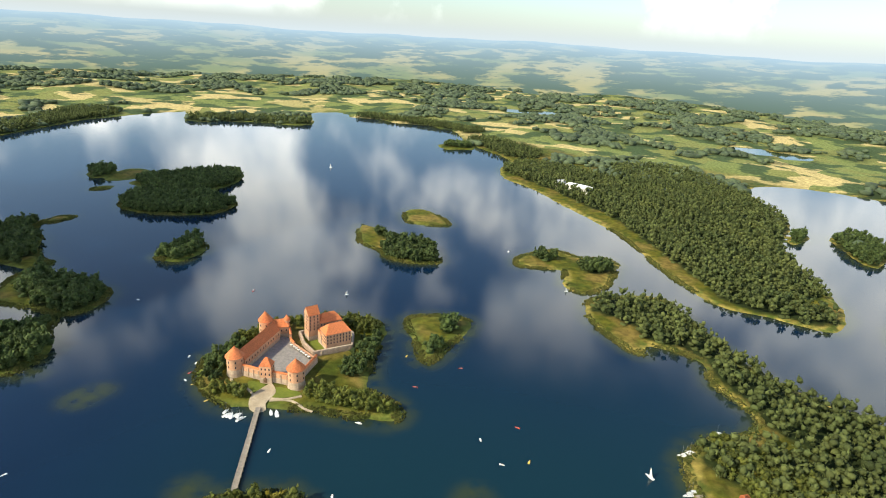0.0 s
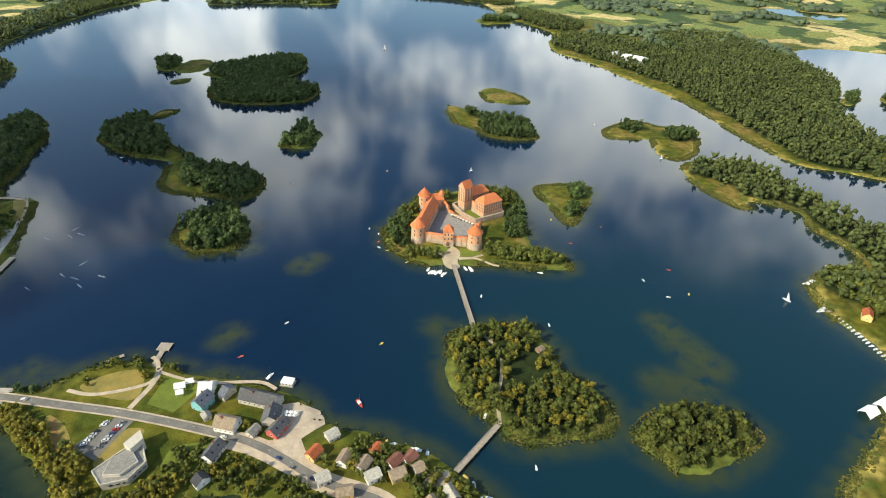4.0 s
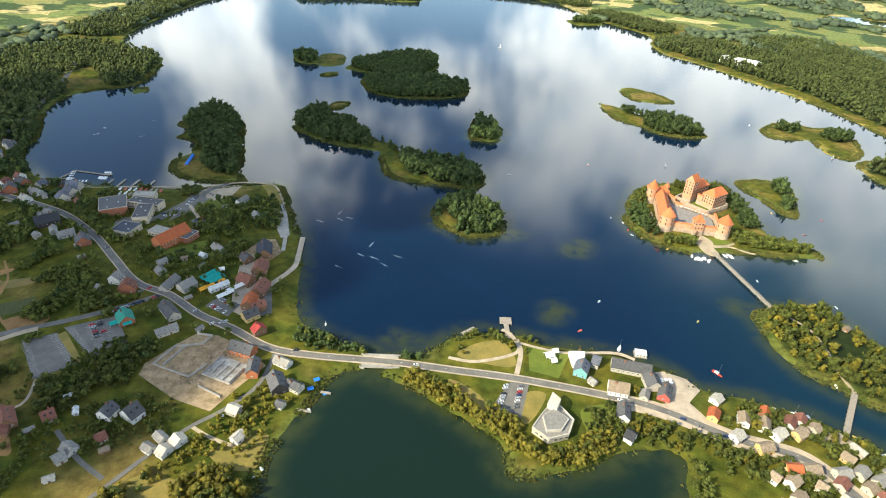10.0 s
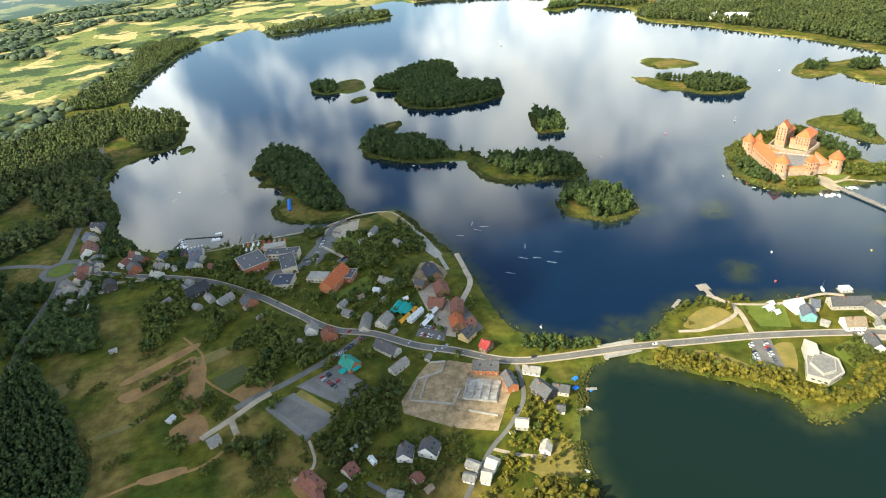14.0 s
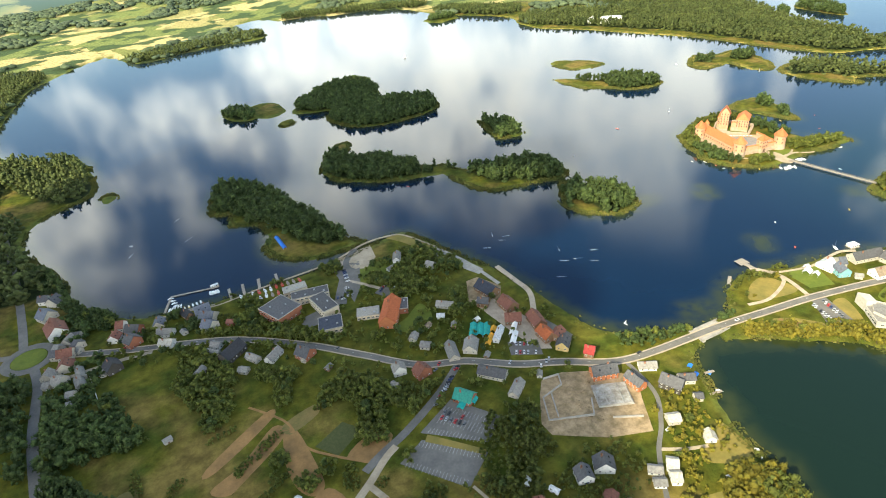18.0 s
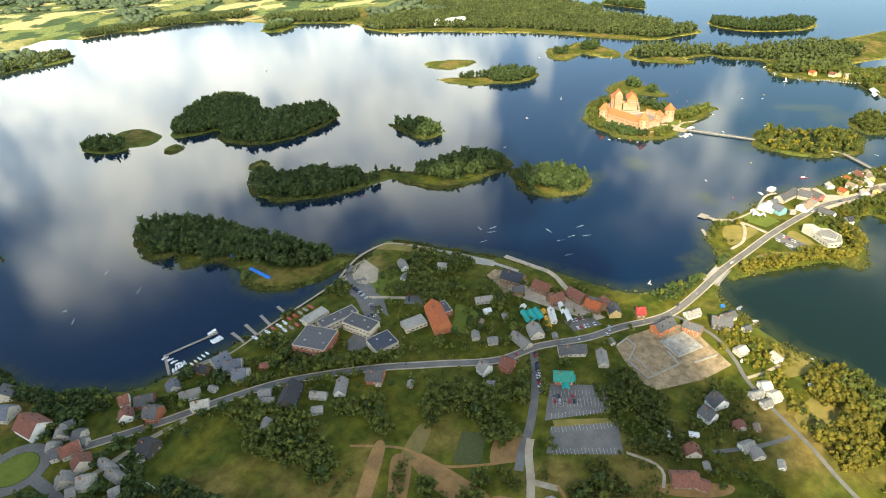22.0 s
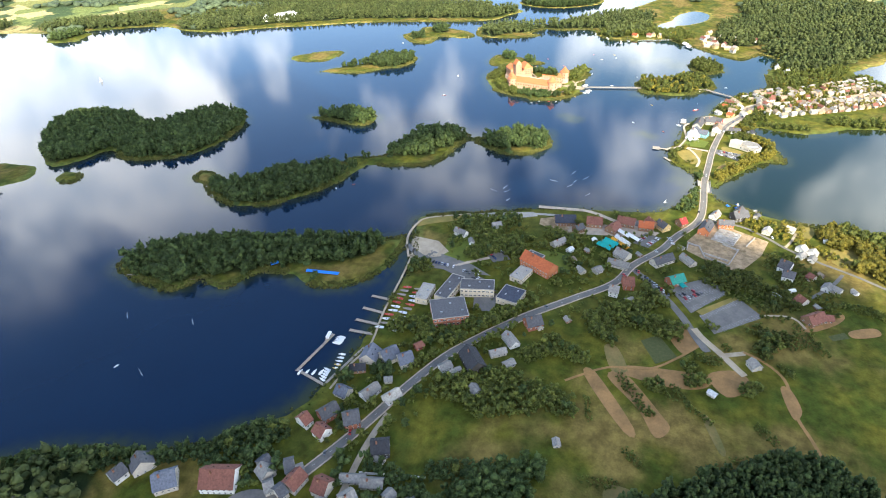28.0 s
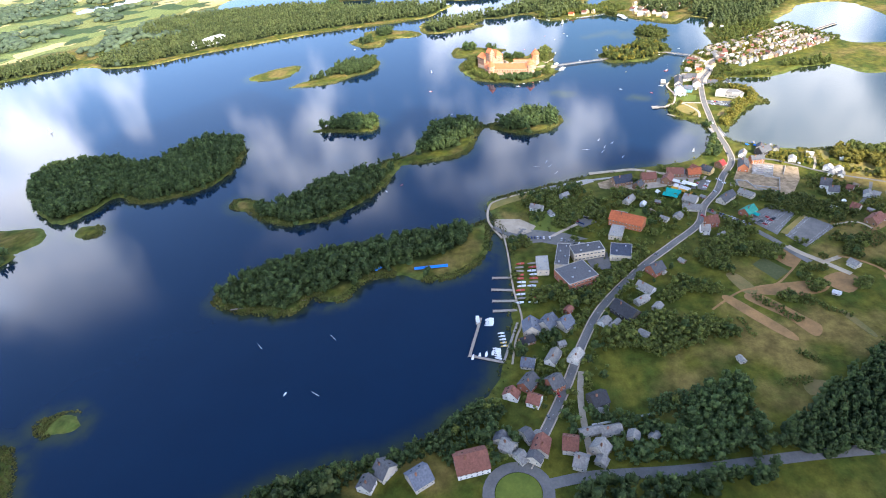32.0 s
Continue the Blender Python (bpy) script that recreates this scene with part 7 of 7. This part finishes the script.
def grove(caps, tall, tones_, seed, dense=1.0, gap=2.3, lone=0.05):
    area = sum(math.pi * c[2] ** 2 + 2 * c[2] * math.hypot(c[3] - c[0], c[4] - c[1]) for c in caps)
    n = int(area * dense / (gap * gap * 1.3))
    scatter(caps, n, tall, tones_, seed, gap=gap, open_ok=True, single=int(n * lone), pad=0.6)


# tall trees in the meadow and along the street
grove([(-388, 384, 12, -375, 354, 12), (-396, 365, 9, -385, 340, 9), (-378, 336, 9, -382, 319, 8), (-351, 348, 6, -334, 334, 6), (-339, 332, 5, -342, 315, 5)], (3.8, 8.4), ("green", "dark"), 201)
grove([(-310, 310, 10, -262, 275, 10), (-291, 305, 9, -301, 264, 8), (-301, 314, 6, -321, 301, 5), (-247, 286, 3, -274, 270, 3)], (3.4, 8), ("green", "dark"), 202)
grove([(-453, 358, 7, -441, 329, 7), (-445, 372, 5, -434, 348, 5), (-458, 405, 7, -458, 378, 7)], (3.4, 7), ("dark", "green"), 203)
grove([(-226, 417, 10, -240, 384, 10), (-253, 412, 9, -232, 388, 10), (-216, 440, 6, -205, 419, 7), (-198, 405, 7, -189, 398, 6), (-206, 360, 7, -212, 345, 7)], (3.8, 8.8), ("green", "dark"), 204)
grove([(-348, 436, 7, -331, 390, 7), (-331, 385, 5, -303, 358, 5), (-350, 416, 5, -348, 387, 5), (-378, 409, 5, -320, 364, 5)], (3.4, 8), ("green", "dark"), 205)
grove([(-354, 456, 6, -354, 455, 6), (-316, 461, 6, -316, 460, 6), (-282, 463, 8, -279, 445, 7), (-340, 470, 5, -323, 454, 5), (-297, 466, 7, -294, 463, 7)], (4, 8), ("green", "dark"), 206)
grove([(-244, 251, 6, -224, 216, 9), (-220, 240, 8, -228, 225, 8), (-237, 214, 8, -246, 190, 8), (-261, 206, 5, -241, 198, 6), (-307, 216, 5, -286, 202, 6), (-283, 213, 6, -292, 206, 6)], (3, 7.2), ("green", "dark"), 207)
grove([(-145, 156, 7, -157, 148, 7), (-133, 145, 9, -159, 130, 9), (-188, 140, 5, -188, 139, 5), (-165, 131, 7, -194, 127, 7)], (6, 11), ("gold", "green"), 208)
grove([(-501, 570, 14, -460, 485, 14), (-460, 485, 6, -448, 460, 6), (-431, 428, 5, -428, 432, 5), (-389, 431, 5, -389, 426, 5), (-401, 450, 5, -401, 447, 5)], (3.4, 8), ("dark", "green"), 209)
grove([(-331, 256, 4, -328, 254, 4), (-343, 253, 4, -338, 249, 4), (-352, 273, 4, -350, 271, 4), (-341, 225, 4, -336, 221, 4), (-286, 242, 4, -284, 223, 4), (-220, 237, 6, -224, 228, 6)], (4, 7), ("green", "dark"), 210)
# low scrub in patches
grove([(-319, 249, 4, -320, 239, 4), (-349, 292, 3, -373, 275, 3), (-347, 263, 2, -362, 253, 2), (-307, 235, 3, -305, 233, 3), (-314, 205, 3, -320, 200, 3), (-285, 186, 4, -293, 179, 4), (-219, 182, 5, -202, 175, 5), (-294, 197, 3, -290, 191, 3), (-240, 152, 5, -244, 138, 5)], (1.6, 4), ("green", "dark"), 211, 0.8, 1.8, 0.0)
grove([(-426, 301, 3, -423, 287, 3), (-351, 278, 2, -359, 257, 2), (-401, 283, 3, -408, 277, 3), (-393, 233, 4, -386, 214, 4), (-420, 325, 2, -429, 325, 2), (-362, 255, 2, -369, 243, 2), (-272, 188, 6, -286, 189, 6), (-366, 219, 3, -373, 213, 3), (-372, 308, 2, -388, 304, 2)], (1.3, 3.4), ("green", "dark"), 212, 0.7, 1.8, 0.0)
# gardens between the houses
scatter([(-190, 300, 50, -300, 380, 46), (-230, 400, 40, -210, 420, 30), (-320, 380, 30, -440, 430, 22)], 130, (4.0, 8), ("green", "dark"), 21, single=50, gap=3.0)
scatter([(-190, 300, 50, -300, 380, 46), (-230, 400, 40, -210, 420, 30), (-320, 380, 30, -440, 430, 22)], 260, (2.0, 5.5), ("green", "dark"), 121, single=0, gap=2.0, pad=0.4)
scatter([(-235, 225, 16, -260, 205, 14), (-195, 190, 18, -240, 175, 18), (-225, 240, 12, -212, 225, 10)], 130, (2.0, 6), ("green", "dark"), 23, single=10)
scatter([(-135, 215, 14, -160, 160, 22), (-160, 160, 22, -180, 110, 30)], 110, (2.5, 6), ("gold", "green"), 24, single=14)
scatter([(-60, 250, 6, -130, 262, 10)], 40, (4.5, 8), ("dark", "green"), 25, gap=2.0, single=8)
scatter([(-60, 232, 6, -20, 206, 10), (-20, 206, 10, 20, 182, 8), (20, 182, 8, 50, 192, 10)], 120, (5, 9), ("gold", "green"), 26, gap=2.3, single=22)
scatter([(-30, 262, 14, 40, 268, 14), (40, 205, 12, 80, 208, 10), (60, 215, 20, 160, 190, 30)], 120, (3.5, 7.5), ("green", "gold"), 27, single=28)
scatter([(170, 150, 30, 230, 60, 50)], 170, (4, 8), ("gold", "green"), 28, single=6)
scatter([(-470, 460, 12, -480, 480, 14), (-450, 415, 16, -470, 395, 16), (-480, 400, 14, -470, 330, 20)], 110, (4, 10), ("dark", "green"), 29, single=8)
scatter([(470, 400, 16, 500, 340, 30), (520, 330, 30, 480, 280, 30), (440, 290, 14, 400, 262, 10)], 150, (7, 12), ("green", "gold"), 31, single=5)

woods("conifer_wood", [(-462, 300, 12, -440, 250, 26), (-440, 250, 26, -420, 200, 40)], "dense dark conifer plantation beside the road", 3.4, (9, 12), 0.95, M_LEAF_DARK, seed=61)
woods("roadside_wood", [(-505, 405, 12, -482, 345, 10), (-482, 345, 12, -470, 318, 10), (-560, 420, 24, -530, 370, 24)], "dark broadleaf wood beside the road", 5.0, (8, 13), 0.25, M_LEAF_DARK, lambda x, y: np.array([free_of(u, w, 1.5) for u, w in zip(x, y)]), seed=67)
woods("roadside_wood", [(-452, 335, 14, -468, 362, 10), (-430, 330, 10, -445, 345, 10)], "thick broadleaf wood at the meadow's edge", 4.2, (7, 10), 0.0, M_LEAF_DARK, seed=62)
woods("shore_wood", [(-440, 470, 5, -476, 520, 10), (-476, 520, 10, -500, 590, 14)], "dark alders along the bay shore", 4.2, (7, 10), 0.0, M_LEAF_DARK, seed=63)
woods("lake_grove", [(-140, 140, 10, -150, 118, 14), (-150, 118, 14, -170, 90, 18)], "tall sunlit grove beside the small lake", 4.6, (9, 13), 0.1, M_LEAF, seed=64)
# houses of the old town beyond the square, along both sides of the street
ro = random.Random(77)
street = rounded([(150, 191), (168, 164), (185, 131), (205, 96), (230, 60), (262, 20)], False, 5)
for k in range(2, len(street) - 1):
    (x, y), (x2, y2) = street[k], street[k + 1]
    a = math.degrees(math.atan2(y2 - y, x2 - x))
    for s in (-1, 1):
        for d in (9.0, 18, 28, 39):
            px, py = x - math.sin(radians(a)) * s * d, y + math.cos(radians(a)) * s * d
            if at_grid(D_, np.float64(px), np.float64(py)) > 5 and all((px - q) ** 2 + (py - w) ** 2 > (r + 4) ** 2 for q, w, r in TAKEN):
                house(round(px, 1), round(py, 1), round(a + ro.choice((0, 90)) + ro.uniform(-6, 6)), ro.uniform(5.4, 8.2), ro.uniform(4.6, 6), ro.uniform(2.8, 3.8), ro.choice(("tan", "pale", "grey", "pale", "grey", "tan", "rust", "tan")), ro.choice(("cream", "pale", "yellow", "white", "pale", "wood")))
TAKEN_NP = np.array(TAKEN)
scatter([(150, 175, 22, 205, 150, 26), (205, 150, 26, 255, 120, 30), (190, 120, 22, 225, 70, 26), (240, 90, 26, 280, 40, 26), (130, 222, 8, 190, 196, 8), (100, 205, 8, 150, 170, 12)], 420, (3.5, 7.5), ("green", "gold"), 232, pad=0.3, gap=3.0, single=24)
woods("old_town_trees", [(255, 140, 16, 320, 128, 20), (320, 128, 14, 370, 150, 10), (300, 100, 24, 330, 75, 16), (215, 20, 14, 290, 48, 10), (115, 112, 9, 122, 66, 12), (86, 182, 5, 84, 140, 6)], "leafy gardens and shore trees of the old town", 5.2, (5, 9), 0.0, M_LEAF, seed=65)
woods("marina_trees", [(468, 398, 12, 500, 345, 30), (520, 330, 34, 478, 290, 26), (470, 300, 10, 440, 285, 8)], "leafy trees crowding the eastern marina shore", 5.2, (7, 11), 0.0, M_LEAF, lambda x, y: (np.hypot(x - 460, y - 352) > 11) & (np.hypot(x - 466, y - 330) > 9), 66)
house(460, 354, 60, 9, 6, 4, "orange", "yellow"); house(466, 331, 70, 8, 6, 3.6, "rust", "cream"); house(231, 304, 40, 4.5, 3.6, 2.6, "tan", "wood")
tent(424, 271, 30, 14, 8, M_WHITE, "white pavilion on the marina shore", 3.0, 2.5); tent(412, 266, 30, 10, 7, M_WHITE, "white pavilion on the marina shore", 3.0, 2.5)


# houses among the trees of the eastern shore
re_ = random.Random(91)
for k in range(70):
    x0, y0, r0, x1, y1, r1 = re_.choice(((398, 206, 16, 446, 250, 16), (446, 250, 16, 486, 222, 26), (440, 178, 24, 520, 190, 26), (300, 142, 14, 384, 158, 12), (480, 268, 10, 470, 330, 10)))
    t, a, q = re_.random(), re_.uniform(0, 6.283), math.sqrt(re_.random())
    x, y = x0 + (x1 - x0) * t + (r0 + (r1 - r0) * t) * q * math.cos(a), y0 + (y1 - y0) * t + (r0 + (r1 - r0) * t) * q * math.sin(a)
    if at_grid(D_, np.float64(x), np.float64(y)) > 5 and all((x - u) ** 2 + (y - w) ** 2 > (r + 5) ** 2 for u, w, r in TAKEN):
        house(round(x, 1), round(y, 1), re_.uniform(0, 180), re_.uniform(6.5, 9.5), re_.uniform(5, 6.5), re_.uniform(3.2, 4.6), re_.choice(("tan", "pale", "grey", "rust", "white", "pale")), re_.choice(("white", "cream", "white", "pale", "yellow")))


# small garden sheds and glasshouses
for x, y, a, l, w, roof, wall in ((-221, 150, 30, 4.5, 3.0, "pale", "white"), (-348, 242, 60, 4.5, 3.2, "white", "pale"), (-247, 176, 40, 4.2, 2.8, "grey", "wood"), (-232, 190, 120, 4.6, 2.4, "white", "white"), (-241, 200, 45, 5.0, 2.4, "white", "white"),
                                  (-408, 318, 20, 4.5, 3.5, "grey", "pale"), (-205, 168, 35, 4.2, 3.0, "tan", "wood"), (-212, 176, 35, 4.0, 3.0, "rust", "cream"), (-447, 402, 80, 6.0, 3.6, "grey", "pale"), (-310, 330, 40, 4.5, 3.4, "grey", "wood"),
                                  (-322, 346, 40, 4.6, 3.4, "pale", "cream"), (-222, 330, 60, 4.6, 3.2, "grey", "wood"), (-238, 338, 30, 4.4, 3.2, "tan", "pale"), (-216, 292, 45, 4.4, 3.0, "grey", "wood"), (-196, 262, 60, 4.4, 3.0, "grey", "pale")):
    house(x, y, a, l, w, 2.1, roof, wall)


# ---- reeds along the shores ----
def reed_beds(n, seed):
    r = np.random.default_rng(seed)
    x, y = r.uniform(-540, 540, 40 * n), r.uniform(140, 860, 40 * n)
    d = at_grid(D_, x, y)
    t_ = at_grid(town, x, y)
    keep = (d > -3.0) & (d < 4.5) & (r.random(len(x)) > t_ * 0.9) & (wobble(x, y, 26.0, 5.0) > -0.35)
    x, y, d = x[keep][:n], y[keep][:n], d[keep][:n]
    z = np.maximum(at_grid(Z_, x, y), -0.1)
    h, a = r.uniform(0.7, 1.8, len(x)), r.uniform(0, 3.14, len(x))
    w = r.uniform(0.5, 1.3, len(x))
    V = np.zeros((len(x), 6, 3))
    for q, turn in ((0, 0.0), (3, 1.57)):
        dx, dy = np.cos(a + turn) * w, np.sin(a + turn) * w
        V[:, q] = np.stack([x - dx, y - dy, z], -1)
        V[:, q + 1] = np.stack([x + dx, y + dy, z], -1)
        V[:, q + 2] = np.stack([x + dx * r.uniform(-0.6, 0.6, len(x)), y + dy * 0.3, z + h], -1)
    F = np.arange(len(x) * 6).reshape(-1, 3)
    tagged(new("reed_beds", raw_mesh("reed_beds", V.reshape(-1, 3), F, M_REED)), "yellow-green reed beds along the lake shores", "reeds", kind="stuff")


reed_beds(26000, 4)

# ---- clouds that shade the western shore, far hills ----
M_CLOUD = mat("cloud", (0.9, 0.9, 0.9), 1.0, (0.8, 0.8, 0.8), 0.004)


def cloud(name, x, y, r, seed, up=1150.0):
    """A cumulus that throws its shade on the ground round (x, y)."""
    rr = np.random.default_rng(seed)
    cx, cy = x + sun_dir.x / sun_dir.z * up, y + sun_dir.y / sun_dir.z * up
    V, F, n = [], [], 0
    for k in range(26):
        a, q = rr.uniform(0, 6.283), math.sqrt(rr.uniform(0, 1)) * r * 0.8
        s = r * rr.uniform(0.18, 0.42)
        v = ICO_V * rr.uniform(0.85, 1.15, (12, 1)) * np.array([s, s, s * 0.45]) + np.array([cx + q * math.cos(a), cy + q * math.sin(a), up + rr.uniform(0, 60)])
        V.append(v); F.append(ICO_F + n); n += 12
    ob = new(name, raw_mesh(name, np.concatenate(V), np.concatenate(F), M_CLOUD))
    return tagged(ob, "white cumulus cloud high over the lake country", "cloud", kind="structure")


cloud("cloud_1", -430, 330, 250, 1)
cloud("cloud_2", -400, 620, 260, 2)
cloud("cloud_3", -180, 800, 250, 3)
cloud("cloud_4", -560, 480, 260, 4)
cloud("cloud_5", -120, 520, 110, 5)
cloud("cloud_6", -275, 252, 112, 6)
cloud("cloud_7", -335, 155, 105, 7)



def painted_haze_material():
    """Woods and fields of the far country; summer haze painted as glow, paler with distance."""
    m = bpy.data.materials.new("painted_haze_distance")
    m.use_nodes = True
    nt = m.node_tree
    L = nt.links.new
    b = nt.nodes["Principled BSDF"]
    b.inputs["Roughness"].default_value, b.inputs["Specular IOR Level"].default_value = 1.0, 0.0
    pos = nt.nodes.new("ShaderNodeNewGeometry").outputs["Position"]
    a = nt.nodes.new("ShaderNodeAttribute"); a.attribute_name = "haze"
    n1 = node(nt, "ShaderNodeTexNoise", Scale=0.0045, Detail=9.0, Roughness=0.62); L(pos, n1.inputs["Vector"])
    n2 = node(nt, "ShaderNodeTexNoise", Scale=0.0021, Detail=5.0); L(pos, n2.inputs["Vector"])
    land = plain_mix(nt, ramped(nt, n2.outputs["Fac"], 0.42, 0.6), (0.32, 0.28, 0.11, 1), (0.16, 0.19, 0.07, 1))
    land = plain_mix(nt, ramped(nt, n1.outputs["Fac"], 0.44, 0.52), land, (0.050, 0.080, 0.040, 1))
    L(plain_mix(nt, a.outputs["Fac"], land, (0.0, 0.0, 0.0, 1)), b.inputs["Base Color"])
    # the haze is emission: land colour gives way to a pale blue glow
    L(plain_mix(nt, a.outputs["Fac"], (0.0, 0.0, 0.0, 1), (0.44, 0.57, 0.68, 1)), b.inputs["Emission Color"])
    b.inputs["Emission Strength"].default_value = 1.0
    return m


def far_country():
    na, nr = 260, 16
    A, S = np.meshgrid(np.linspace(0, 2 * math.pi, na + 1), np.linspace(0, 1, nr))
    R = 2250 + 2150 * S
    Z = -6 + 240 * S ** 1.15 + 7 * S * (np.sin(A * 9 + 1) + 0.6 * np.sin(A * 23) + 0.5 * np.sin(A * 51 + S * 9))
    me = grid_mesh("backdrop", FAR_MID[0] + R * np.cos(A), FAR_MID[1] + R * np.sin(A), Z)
    # share of painted haze, growing outwards
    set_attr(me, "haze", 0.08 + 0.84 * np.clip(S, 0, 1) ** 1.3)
    me.materials.append(painted_haze_material())
    tagged(new("backdrop", me), "wooded lake country reaching to the horizon, with haze painted in", "distance", kind="structure")


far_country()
